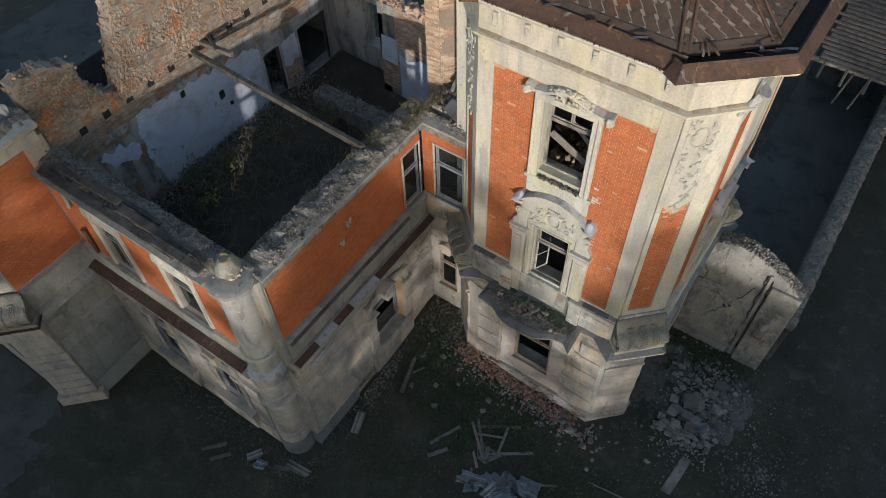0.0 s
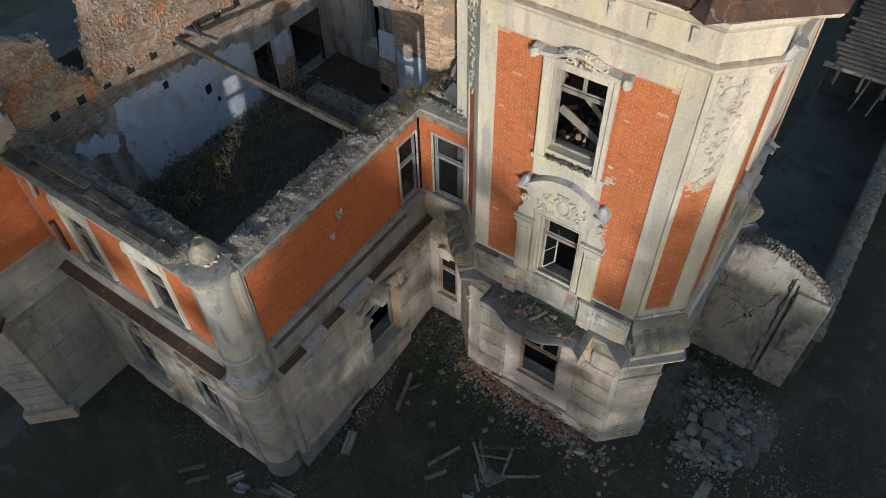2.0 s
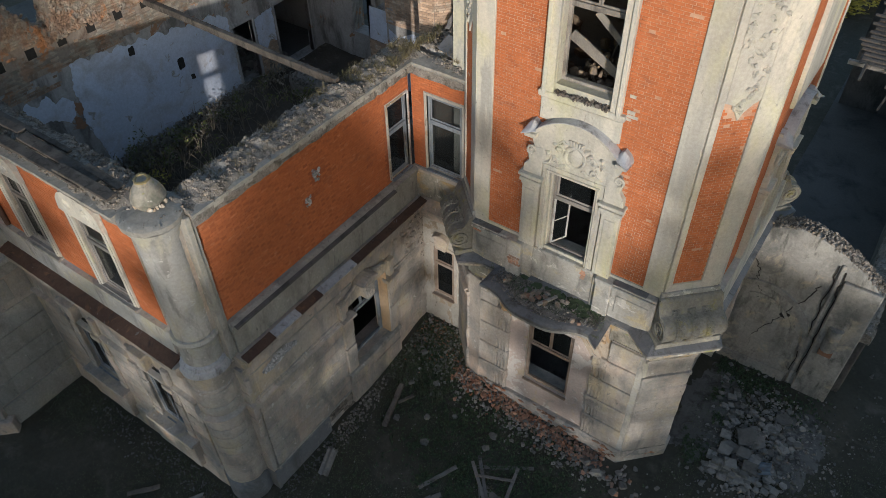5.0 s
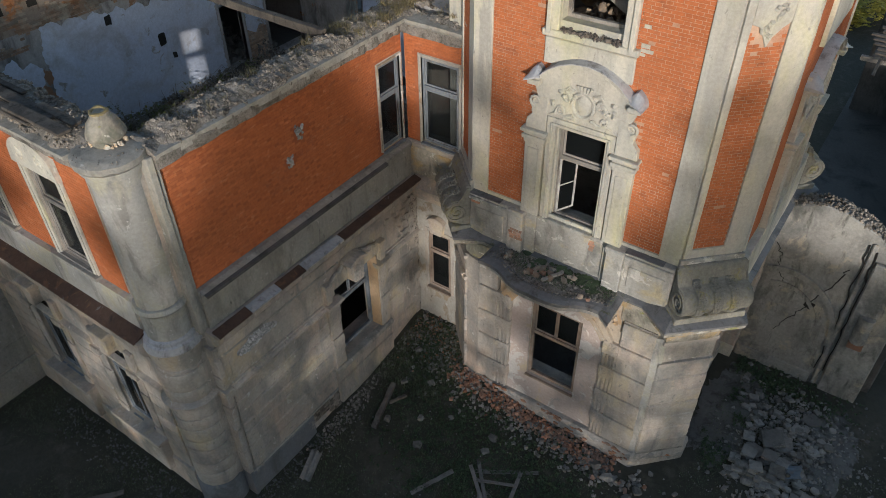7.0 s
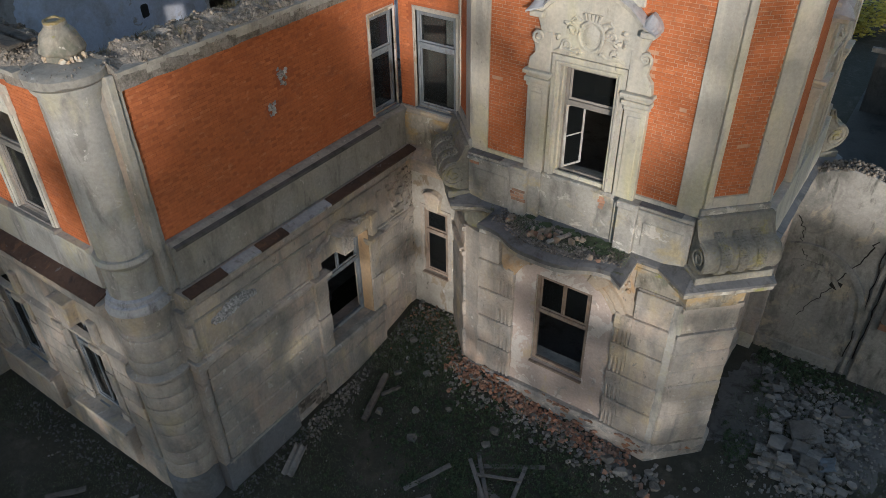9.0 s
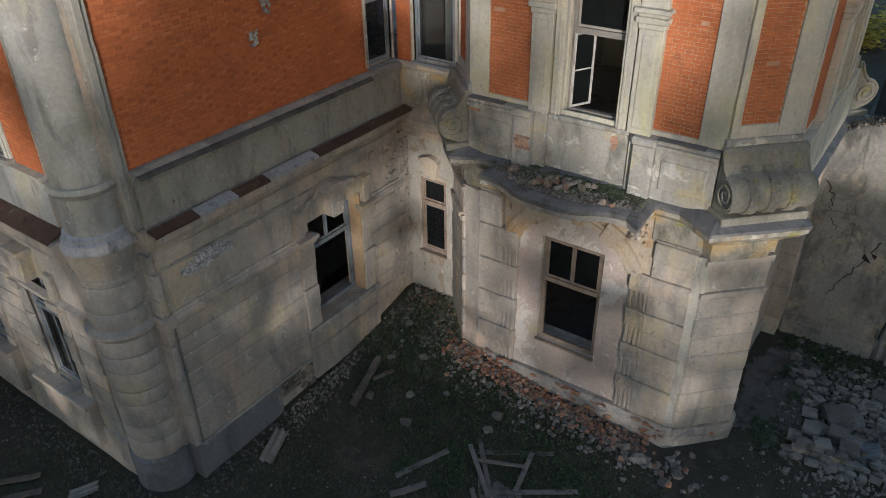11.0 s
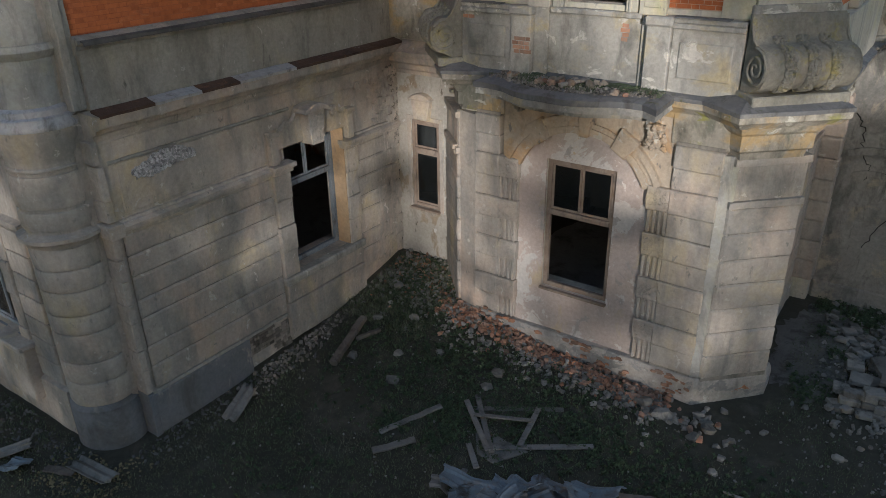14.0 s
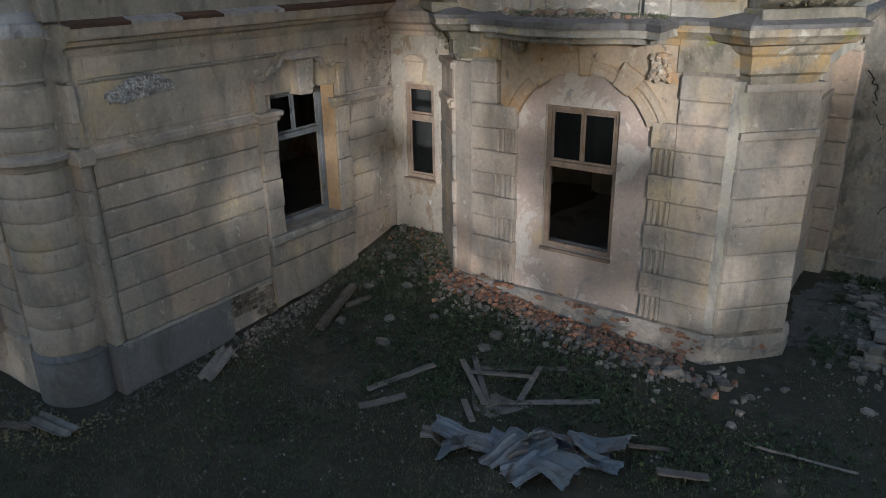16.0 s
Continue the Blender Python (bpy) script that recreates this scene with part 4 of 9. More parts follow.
for wl_ob, fc in ((wall_tower_chamfer_right, FC), (wall_tower_chamfer_left, FL), (wall_tower_chamfer_rear, FB)):
    m = Mesh()
    fc.box(m, -0.06, CHL + 0.06, 5.6, 7.22, 0.0, 0.10)
    part("pedestal_wall", m, WORN, wl_ob, bevel=0.015)


for u0, u1, z0, z1, d in ((3.72, 4.02, 6.18, 6.48, 0.262), (5.66, 5.80, 6.52, 6.86, 0.062), (2.60, 2.80, 6.70, 6.81, 0.172)):
    m = Mesh()
    rows = int((z1 - z0) / 0.075)
    for r in range(rows):
        u = u0 + rng.uniform(-0.05, 0.02)
        while u < u1 - 0.05:
            w = rng.choice((0.12, 0.24))
            FT.box(m, u, min(u + w, u1 + rng.uniform(-0.02, 0.03)) - 0.012, z0 + r * 0.075, z0 + r * 0.075 + 0.062, d - 0.03, d + rng.uniform(0.003, 0.010))
            u += w
    part("bare_brick", m, REDRUBBLE, wall_front, "red bricks bared by fallen plaster", kind="stuff")


def scroll_console(fc, ob_label, u0=-0.16, u1=CHL + 0.16):
    """Big scroll bracket lying along a chamfer: an S-shaped body, beaded bands, volutes on both ends."""
    base = fc.p((u0 + u1) / 2, 5.9, 0.35)
    con = thing("scroll_console", base, ob_label, "console", "structure", "scroll consoles on the tower corners")
    prof = [(0.08, 7.10), (0.18, 7.10), (0.23, 6.98), (0.27, 6.80), (0.34, 6.70)] + [(0.43 + 0.28 * math.cos(radians(a)), 6.36 + 0.33 * math.sin(radians(a))) for a in range(80, -91, -17)] + [(0.30, 5.96), (0.08, 5.96)]
    m = Mesh()
    m.prism([fc.p(u0 + 0.06, z, d) for d, z in prof], [fc.p(u1 - 0.06, z, d) for d, z in prof])
    part("body", m, MOSSY, con, bevel=0.012, smooth=True)
    m = Mesh()
    fc.box(m, u0, u1, 5.80, 5.97, 0.05, 0.58)
    part("base", m, MOSSY, con, bevel=0.02)
    rng = random.Random(int(abs(fc.o[0]) * 10))
    for k in range(3):
        c = u0 + (u1 - u0) * (0.27 + 0.23 * k)
        m = Mesh()
        for s in range(3):
            uu = c + (s - 1) * 0.062
            pts = prof[3:-2]
            for (d0, z0), (d1, z1) in zip(pts, pts[1:]):
                for t in (0.25, 0.75):
                    m.blob(fc.p(uu + rng.uniform(-0.008, 0.008), z0 + (z1 - z0) * t, d0 + (d1 - d0) * t + 0.006), 0.036, 0.034, 0.036, rng, 0.25)
        part("beaded_band", m, MOSSY, con, kind="stuff")
    for u, sgn in ((u0 + 0.05, -1), (u1 - 0.05, 1)):
        m = Mesh()
        for pts, r in ((spiral(0.43, 6.36, 0.29, 2.2, 100, 40, 0.1, -1), 0.03), ([(0.16, 7.06), (0.22, 6.92), (0.30, 6.76), (0.38, 6.68)], 0.03)):
            m.tube([fc.p(u, z, d) for d, z in pts], r, r * 0.7, 6)
        part("volute", m, MOSSY, con, smooth=True)
    return con


scroll_console(FC, "mossy grey stone scroll console on the tower's chamfered corner")
scroll_console(FL, "lichen-stained stone scroll console beside the inner corner")
scroll_console(FB, "pale stone scroll console at the tower's far corner")

# pilasters and brick fields of the two upper storeys
BZ0, BZ1 = 7.10, 14.50
for a, b in ((2.50, 2.92), (7.20, 7.665)):
    m = Mesh()
    FT.box(m, a, b, 7.0, 15.1, 0.0, 0.05)
    part("pilaster", m, CREAM, wall_front, bevel=0.008)
m = Mesh()
FT.box(m, 2.92, 7.20, 14.5, 15.1, 0.0, 0.05)
FT.box(m, 2.92, 7.20, 7.0, 7.09, 0.0, 0.05)
part("frieze_band", m, CREAM, wall_front, bevel=0.006)
m = Mesh()
FT.wall(m, 2.92, 7.20, 7.09, 14.5, 0.003, 0.010, [(4.02, 6.12, 7.09, 9.9), (4.10, 6.04, 11.3, 14.3)])
part("mortar_bed", m, PALEMORTAR, wall_front)


def front_keep(u, z):
    if 4.0 < u < 6.14 and z < 10.0:
        return False
    if 4.44 < u < 5.69 and z > 10.2:
        return False
    if (u < 3.04 or u > 7.06) and z > 14.34:
        return False
    return True


brickwork(FT, 2.925, 7.195, BZ0, BZ1, 0.016, wall_front, front_keep, near=lambda u, z: z < 10.1 and u > 6.2, seed=3)

def chamfer_storey(ob, fc, seed, near):
    for a, b in ((0.003, 0.155), (0.86, CHL - 0.003)):
        m = Mesh()
        fc.box(m, a, b, 7.0, 15.1, 0.0, 0.05)
        part("pilaster", m, CREAM, ob, bevel=0.008)
    m = Mesh()
    fc.plate(m, [(0.157, 15.1), (0.157, 12.25), (0.30, 12.2), (0.42, 12.0), (0.50, 11.82), (0.58, 12.0), (0.72, 12.15), (0.858, 12.25), (0.858, 15.1)], 0.003, 0.05)
    fc.box(m, 0.157, 0.858, 7.22, 7.44, 0.0, 0.05)
    part("upper_field", m, CREAM, ob, bevel=0.006)
    m = Mesh()
    fc.box(m, 0.157, 0.858, 7.44, 12.3, 0.0, 0.012)
    part("mortar_bed", m, PALEMORTAR, ob)
    brickwork(fc, 0.157, 0.858, 7.45, 12.26, 0.018, ob, lambda u, z: z < 12.2 - max(0, 0.36 - abs(u - 0.5)) * 1.15, near, seed=seed)
    # leaf relief hanging from the capital
    rng = random.Random(seed)
    m = Mesh()
    for k in range(46):
        t = k / 46
        z = 14.95 - 2.95 * t
        half = 0.50 * (1 - 0.75 * t)
        u = 0.52 + rng.uniform(-half, half)
        r = rng.uniform(0.05, 0.12) * (1 - 0.35 * t)
        fc.line(m, spiral(u, z, r, rng.uniform(0.5, 1.1), rng.uniform(0, 360), 9, 0.25, rng.choice((-1, 1))), 0.028, 0.01, 0.055, 6)
        if rng.random() < 0.6:
            m.blob(fc.p(u + rng.uniform(-0.05, 0.05), z + rng.uniform(-0.05, 0.05), 0.055), 0.035, 0.035, 0.05, rng, 0.2)
    fc.line(m, arc(0.50, 14.45, 0.20, 0, 360, 16, 0.28), 0.035, 0.03, 0.055)
    part("leaf_relief", m, CREAM, ob, "carved plaster leaf hanging", smooth=True)


chamfer_storey(wall_tower_chamfer_right, FC, 7, lambda u, z: True)
chamfer_storey(wall_tower_chamfer_left, FL, 8, None)
chamfer_storey(wall_tower_chamfer_rear, FB, 9, None)
for a, b in ((0.003, 0.20), (4.98, 5.177)):
    m = Mesh()
    FR.box(m, a, b, 7.0, 15.1, 0.0, 0.05)
    part("pilaster", m, CREAM, wall_side, bevel=0.008)
m = Mesh()
FR.wall(m, 0.2, 4.98, 7.09, 14.5, 0.003, 0.012, [SW])
part("mortar_bed", m, MORTAR, wall_side)
brickwork(FR, 0.2, 4.98, BZ0, BZ1, 0.022, wall_side, lambda u, z: not (1.35 < u < 3.85), None, seed=12)
m = Mesh()
FR.box(m, 0.0, 5.18, 14.5, 15.1, 0.0, 0.05)
FR.box(m, 0.03, 5.15, 5.8, 6.95, 0.0, 0.17)
FR.wall(m, 1.40, 3.80, 6.95, 10.6, 0.0, 0.10, [SW])
FR.box(m, 1.45, 3.75, 11.2, 14.5, 0.0, 0.10)
part("surrounds", m, CREAM, wall_side, bevel=0.01)

# entablature
EP = [(1.57, 0.06), (2.50, -0.87), (7.67, -0.87), (8.60, 0.06), (8.60, 5.24), (7.67, 6.17)]
EAVE = [(0.78, -0.18), (2.56, -1.88), (7.60, -1.88), (9.38, -0.18), (9.38, 5.48), (7.60, 7.18), (2.56, 7.18), (0.78, 5.48)]
m = Mesh()
moulding(m, EP, [(-0.2, 15.08), (0.07, 15.08), (0.10, 15.14), (0.20, 15.22), (0.22, 15.30), (0.06, 15.33), (0.06, 15.98), (0.12, 16.04), (0.20, 16.10), (0.26, 16.20), (0.26, 16.3), (-0.2, 16.3)])
part("frieze", m, CREAM, wall_front, "cream plaster frieze with broken mouldings")
m = Mesh()
EAVEC = [EAVE[0], (2.86, -1.58), (7.36, -1.58)] + EAVE[3:]
moulding(m, EAVEC, [(-0.75, 16.16), (-0.55, 16.16), (-0.50, 16.24), (-0.30, 16.30), (-0.26, 16.40), (-0.08, 16.44), (-0.02, 16.52), (-0.02, 16.57), (-0.75, 16.58)], True)
part("crown_cornice", m, CREAM, wall_front, "cream plaster crown cornice")
rng = random.Random(17)
for fc, ln in ((FT, (2.5, 7.67)), (FC, (0.0, CHL))):
    u = ln[0] + 0.05
    while u < ln[1] - 0.1:
        w = min(rng.uniform(0.35, 0.8), ln[1] - u)
        m = Mesh()
        dd = rng.uniform(0.13, 0.19)
        m.hexa([fc.p(u, 15.318, dd), fc.p(u + w, 15.318, dd), fc.p(u + w, 15.334, 0.07), fc.p(u, 15.334, 0.07), fc.p(u, 15.326, dd), fc.p(u + w, 15.326, dd), fc.p(u + w, 15.346, 0.07), fc.p(u, 15.346, 0.07)])
        part("ledge_sheet", m, STAINBAR, wall_front)
        u += w + rng.uniform(0.03, 0.25)
for i in range(6):
    u = 2.95 + i * 0.845
    m = Mesh()
    FT.plate(m, [(u - 0.06, 15.95), (u - 0.05, 15.62), (u + 0.05, 15.62), (u + 0.06, 15.95)], 0.05, 0.13)
    FT.line(m, spiral(u, 15.80, 0.06, 1.0, 0, 10, 0.3), 0.02, 0.01, 0.135)
    part("bracket", m, CREAM, wall_front, bevel=0.01)

# window dressings
def band_frame(m, fc, u0, u1, z0, z1, w, d0, d1):
    fc.box(m, u0 - w, u0, z0, z1 + w, d0, d1)
    fc.box(m, u1, u1 + w, z0, z1 + w, d0, d1)
    fc.box(m, u0, u1, z1, z1 + w, d0, d1)


def big_dressing(ob, fc, c, near):
    """Pilasters, architrave and curved pediment with a cartouche round a first-floor window with its middle at c."""
    a, b = c - 0.56, c + 0.56
    m = Mesh()
    band_frame(m, fc, a - 0.003, b + 0.003, 7.0, 9.383, 0.20, 0.0, 0.13)
    part("architrave", m, CREAM, ob, bevel=0.012)
    m = Mesh()
    band_frame(m, fc, a - 0.06, b + 0.06, 7.0, 9.43, 0.05, 0.13, 0.17)
    part("architrave_bead", m, CREAM, ob, bevel=0.012)
    for s in (-1, 1):
        p0, p1 = sorted((c + s * 0.80, c + s * 1.24))
        m = Mesh()
        fc.box(m, p0, p1, 6.98, 8.85, 0.0, 0.16)
        part("pilaster", m, CREAM, ob, bevel=0.012)
        m = Mesh()
        fc.box(m, p0 + 0.09, p1 - 0.09, 7.1, 8.75, 0.16, 0.185)
        part("pilaster_panel", m, CREAM, ob, bevel=0.012)
        m = Mesh()
        for z0, z1, g in ((8.85, 8.95, 0.02), (8.95, 9.05, 0.06), (9.05, 9.12, 0.03), (9.12, 9.20, 0.09)):
            fc.box(m, p0 - g, p1 + g, z0, z1, 0.0, 0.17 + g)
        part("capital", m, CREAM, ob, bevel=0.015)
        m = Mesh()
        fc.plate(m, [(c + s * 0.78, 9.2), (c + s * 1.26, 9.2), (c + s * 1.24, 9.42), (c + s * 1.12, 9.55), (c + s * 1.16, 9.75), (c + s * 1.08, 9.95), (c + s * 0.78, 10.0)][::s], 0.0, 0.15)
        part("side_block", m, CREAM, ob, bevel=0.012)
        m = Mesh()
        fc.line(m, spiral(c + s * 1.06, 9.86, 0.13, 1.6, -90 if s > 0 else 270, 24, 0.15, s), 0.035, 0.02, 0.15)
        part("side_volute", m, CREAM, ob, smooth=True)
    top = [(c + 1.12, 10.24), (c + 1.05, 10.38)] + arc(c, 9.62, 1.22, 52, 128, 18, 1.22) + [(c - 1.05, 10.38), (c - 1.12, 10.24)]
    m = Mesh()
    fc.plate(m, [(c + 0.80, 9.6), (c + 0.98, 9.85)] + top + [(c - 0.98, 9.85), (c - 0.80, 9.6)], 0.0, 0.14)
    part("tympanum", m, CREAM, ob, bevel=0.012)
    ridge = [(c + 1.22, 10.40), (c + 0.98, 10.46)] + arc(c, 9.70, 1.24, 50, 130, 18, 1.22) + [(c - 0.98, 10.46), (c - 1.22, 10.40)]
    m = Mesh()
    lo = [(u, z - 0.09) for u, z in ridge]
    for i in range(len(ridge) - 1):
        fc.plate(m, [lo[i + 1], lo[i], ridge[i], ridge[i + 1]][::-1], 0.0, 0.22)
    part("hood", m, CREAM, ob, weld=True)
    m = Mesh()
    for i in range(1, len(ridge) - 2):
        (ua, za), (ub, zb) = ridge[i], ridge[i + 1]
        m.hexa([fc.p(ua, za + 0.004, 0.27), fc.p(ub, zb + 0.004, 0.27), fc.p(ub, zb + 0.004, 0.02), fc.p(ua, za + 0.004, 0.02), fc.p(ua, za + 0.025, 0.27), fc.p(ub, zb + 0.025, 0.27), fc.p(ub, zb + 0.06, 0.02), fc.p(ua, za + 0.06, 0.02)])
    part("hood_sheet", m, ZINC, ob, "zinc sheet on the hood", weld=True)
    for s in (-1, 1):
        m = Mesh()
        rings = []
        for k in range(7):
            t = k / 6
            u, z = c + s * (0.96 + 0.30 * t), 10.47 - 0.09 * t
            dd, hh = 0.27 + 0.11 * t, 0.20 * min(1.0, 2.2 * t + 0.35) * (1 - 0.85 * t ** 3) + 0.012
            rings += [fc.p(u, z - 0.03, dd), fc.p(u, z, dd), fc.p(u, z + hh, 0.14), fc.p(u, z + hh * 1.1, 0.0), fc.p(u, z - 0.03, 0.0)]
        m.add(rings, [q if s > 0 else q[::-1] for i in range(6) for j in range(5) for q in ((i * 5 + j, (i + 1) * 5 + j, (i + 1) * 5 + (j + 1) % 5, i * 5 + (j + 1) % 5),)] + [(0, 1, 2, 3, 4), (34, 33, 32, 31, 30)])
        part("hood_end", m, ZINC, ob, "small curled zinc cap on the hood's end")
        e0, e1 = sorted((c + s * 0.94, c + s * 1.22))
        m = Mesh()
        fc.box(m, e0, e1, 10.26, 10.37, 0.0, 0.30)
        part("hood_block", m, CREAM, ob, bevel=0.02)
    rng = random.Random(21)
    m = Mesh()
    fc.line(m, arc(c, 10.05, 0.24, 0, 360, 20, 0.27), 0.045, 0.04, 0.15)
    for s in (-1, 1):
        fc.line(m, spiral(c + s * 0.40, 10.12, 0.13, 1.3, 90, 18, 0.2, s), 0.04, 0.018, 0.15)
        fc.line(m, spiral(c + s * 0.50, 9.82, 0.12, 1.1, -60, 16, 0.2, -s), 0.035, 0.018, 0.15)
        fc.line(m, [(c + s * 0.2, 9.76), (c + s * 0.36, 9.70), (c + s * 0.55, 9.74), (c + s * 0.72, 9.66)], 0.05, 0.02, 0.15)
        fc.line(m, [(c + s * 0.22, 10.3), (c + s * 0.34, 10.36), (c + s * 0.42, 10.28)], 0.04, 0.02, 0.15)
        for _ in range(12):
            m.blob(fc.p(c + s * rng.uniform(0.15, 0.68), rng.uniform(9.68, 10.32), 0.14), 0.035, 0.045, 0.06, rng, 0.3)
    for k in range(5):
        fc.line(m, [(c - 0.12 + 0.06 * k, 10.33), (c - 0.16 + 0.08 * k, 10.46)], 0.03, 0.035, 0.16)
    part("cartouche", m, CREAM, ob, "carved cartouche with scrolls", smooth=True)
    m = Mesh()
    m.blob(fc.p(c, 10.05, 0.14), 0.19, 0.06, 0.22, rng, 0.03, Euler((0, 0, fc.turn)), 1)
    part("cartouche_shield", m, CREAM, ob, smooth=True)


big_dressing(wall_front, FT, 5.13, True)
# open wooden lattice behind: upper window dressing
m = Mesh()
band_frame(m, FT, UW[0] - 0.003, UW[1] + 0.003, 11.42, 14.023, 0.24, 0.0, 0.12)
part("upper_architrave", m, CREAM, wall_front, bevel=0.015)
m = Mesh()
band_frame(m, FT, UW[0] - 0.15, UW[1] + 0.15, 11.35, 14.16, 0.10, 0.12, 0.17)
part("upper_bead", m, CREAM, wall_front, bevel=0.015)
m = Mesh()
FT.box(m, 4.08, 6.06, 11.28, 11.42, 0.0, 0.14)
FT.box(m, 4.13, 6.01, 10.7, 11.24, 0.0, 0.07)
part("upper_apron", m, CREAM, wall_front, bevel=0.02)
m = Mesh()
rng = random.Random(27)
for _ in range(150):
    q = rng.uniform(0.012, 0.04)
    m.blob(FT.p(rng.uniform(4.45, 5.70), 11.43 + rng.uniform(0, 0.03), rng.uniform(-0.12, 0.13)), q * 1.4, q, q * 0.5, rng, 0.3)
part("sill_debris", m, DARKWOOD, wall_front, "dark splinters and tile bits on the upper sill", kind="stuff")
m = Mesh()
for q in ((6.05, 11.86, 0.13, 0.035), (6.05, 11.50, 0.17, 0.04), (6.05, 11.41, 0.24, 0.035), (6.05, 11.33, 0.10, 0.03)):
    FT.box(m, q[0], q[0] + q[2], q[1] - q[3], q[1] + q[3], 0.012, 0.024)
part("plaster_smears", m, CREAM, wall_front)
hood = [(3.92, 14.42), (4.15, 14.36), (4.45, 14.40), (4.70, 14.52), (5.06, 14.62), (5.42, 14.52), (5.68, 14.40), (5.98, 14.36), (6.22, 14.42)]
m = Mesh()
for i in range(len(hood) - 1):
    (a, za), (b, zb) = hood[i], hood[i + 1]
    FT.plate(m, [(a, za - 0.09), (b, zb - 0.09), (b, zb), (a, za)], 0.0, 0.20)
part("upper_hood", m, CREAM, wall_front, "wavy hood mould", weld=True)
m = Mesh()
for i in range(len(hood) - 1):
    (a, za), (b, zb) = hood[i], hood[i + 1]
    if i in (3, 4, 5):
        continue
    m.hexa([FT.p(a, za + 0.003, 0.23), FT.p(b, zb + 0.003, 0.23), FT.p(b, zb + 0.003, 0.02), FT.p(a, za + 0.003, 0.02), FT.p(a, za + 0.020, 0.23), FT.p(b, zb + 0.020, 0.23), FT.p(b, zb + 0.06, 0.02), FT.p(a, za + 0.06, 0.02)])
part("upper_hood_sheet", m, ZINC, wall_front, "torn zinc sheet on the hood", weld=True)
m = Mesh()
rng = random.Random(5)
for _ in range(240):
    u = rng.uniform(4.55, 5.70)
    d = rng.uniform(0.02, 0.20)
    q = rng.uniform(0.02, 0.06)
    m.blob(FT.p(u, 14.60 - 0.17 * ((u - 5.06) / 0.5) ** 2 * 0.8 + 0.06 * (0.3 - d), d), q, q, q * 0.5, rng, 0.3)
part("crumbled_render", m, CREAM, wall_front, "crumbled plaster where the hood lost its sheet", kind="stuff")
m = Mesh()
for s in (-1, 1):
    FT.line(m, spiral(5.06 + s * 0.28, 14.36, 0.10, 1.2, 90, 16, 0.2, s), 0.03, 0.015, 0.13)
    FT.line(m, [(5.06 + s * 0.35, 14.3), (5.06 + s * 0.6, 14.26), (5.06 + s * 0.85, 14.30)], 0.04, 0.02, 0.13)
    m.blob(FT.p(5.06 + s * 1.08, 14.30, 0.2), 0.12, 0.1, 0.10, rng, 0.1)
for _ in range(10):
    m.blob(FT.p(5.06 + rng.uniform(-0.3, 0.3), 14.4 + rng.uniform(-0.1, 0.12), 0.13), 0.04, 0.05, 0.05, rng)
part("upper_ornament", m, CREAM, wall_front, smooth=True)

window(FT, *GW, -0.02, "brown wooden window with two small panes over one tall one", transom=0.60, panes_up=2, panes_low=1, glass=(1, 0, 0), bar=0.09)
window(FT, *MW, -0.10, "grey wooden window with one white sash standing open", WOOD, transom=0.66, panes_up=1, panes_low=2, glass=(1, 0, 0), swing=62)
window(FT, *UW, -0.22, "empty upper window with grey broken frame bars", WOOD, transom=0.70, panes_up=2, panes_low=1, glass=(0, 0, 0))
window(FR, *SW, -0.15, "tall grey wooden window in the tower's side", WOOD)
big_dressing(wall_side, FR, 2.6, False)

# broken timbers seen through the upper window
rng = random.Random(8)
for a, b, w in (((5.5, 1.4, 11.0), (5.75, -0.25, 13.6), 0.05), ((4.6, 1.6, 11.0), (5.4, 0.3, 13.2), 0.05)):
    m = Mesh()
    m.tube([a, [(p + q) / 2 for p, q in zip(a, b)], b], w, w * 0.9, 4)
    solid("fallen_rafter", m, WOOD, "splintered grey rafter lying inside the upper window", "rafter", kind="", group="fallen rafters in the tower")
m = Mesh()
for _ in range(60):
    m.blob((rng.uniform(3.2, 7), rng.uniform(-0.2, 2.5), 11.0 + rng.uniform(-0.15, 0.4)), 0.2, 0.15, 0.1, rng)
for _ in range(150):
    q = rng.uniform(0.025, 0.09)
    x, y = rng.gauss(4.9, 0.45), rng.gauss(0.35, 0.35)
    m.blob((x, max(y, -0.2), 11.05 + rng.uniform(0, 0.75) * max(0.1, 1 - abs(x - 4.9))), q, q * 0.8, q * 0.6, rng)
solid("attic_rubble", m, ATTIC, "heap of brown rubble on the tower's upper floor", "rubble", "stuff")

# roof
part_roof = thing("tower_roof", (AX, 2.6, 16.5), "rusty sheet-metal roof of the tower with torn gutters", "roof", "structure")
SKIRT = [(7.16, -1.64), (7.50, -1.84)] + EAVE[3:] + [EAVE[0], (2.56, -1.86), (2.9, -1.66)]                                          # all sides but the front, whose skirt is torn back
FRONT_SKIRT = [(2.70, -1.53), (7.46, -1.53)]
m = Mesh()
moulding(m, SKIRT, [(0.0, 16.575), (0.02, 16.59), (-0.05, 16.65), (-0.22, 16.82), (-0.26, 16.82), (-0.09, 16.64), (-0.04, 16.585)])
part("eave_sheet", m, RUST, part_roof, "rusted sheet-metal eave skirt")
m = Mesh()
moulding(m, FRONT_SKIRT, [(0.0, 16.582), (0.03, 16.60), (-0.03, 16.65), (-0.20, 16.80), (-0.24, 16.80), (-0.07, 16.63), (-0.03, 16.59)])
part("eave_sheet", m, RUST, part_roof, "narrow torn sheet-metal skirt along the front eave")
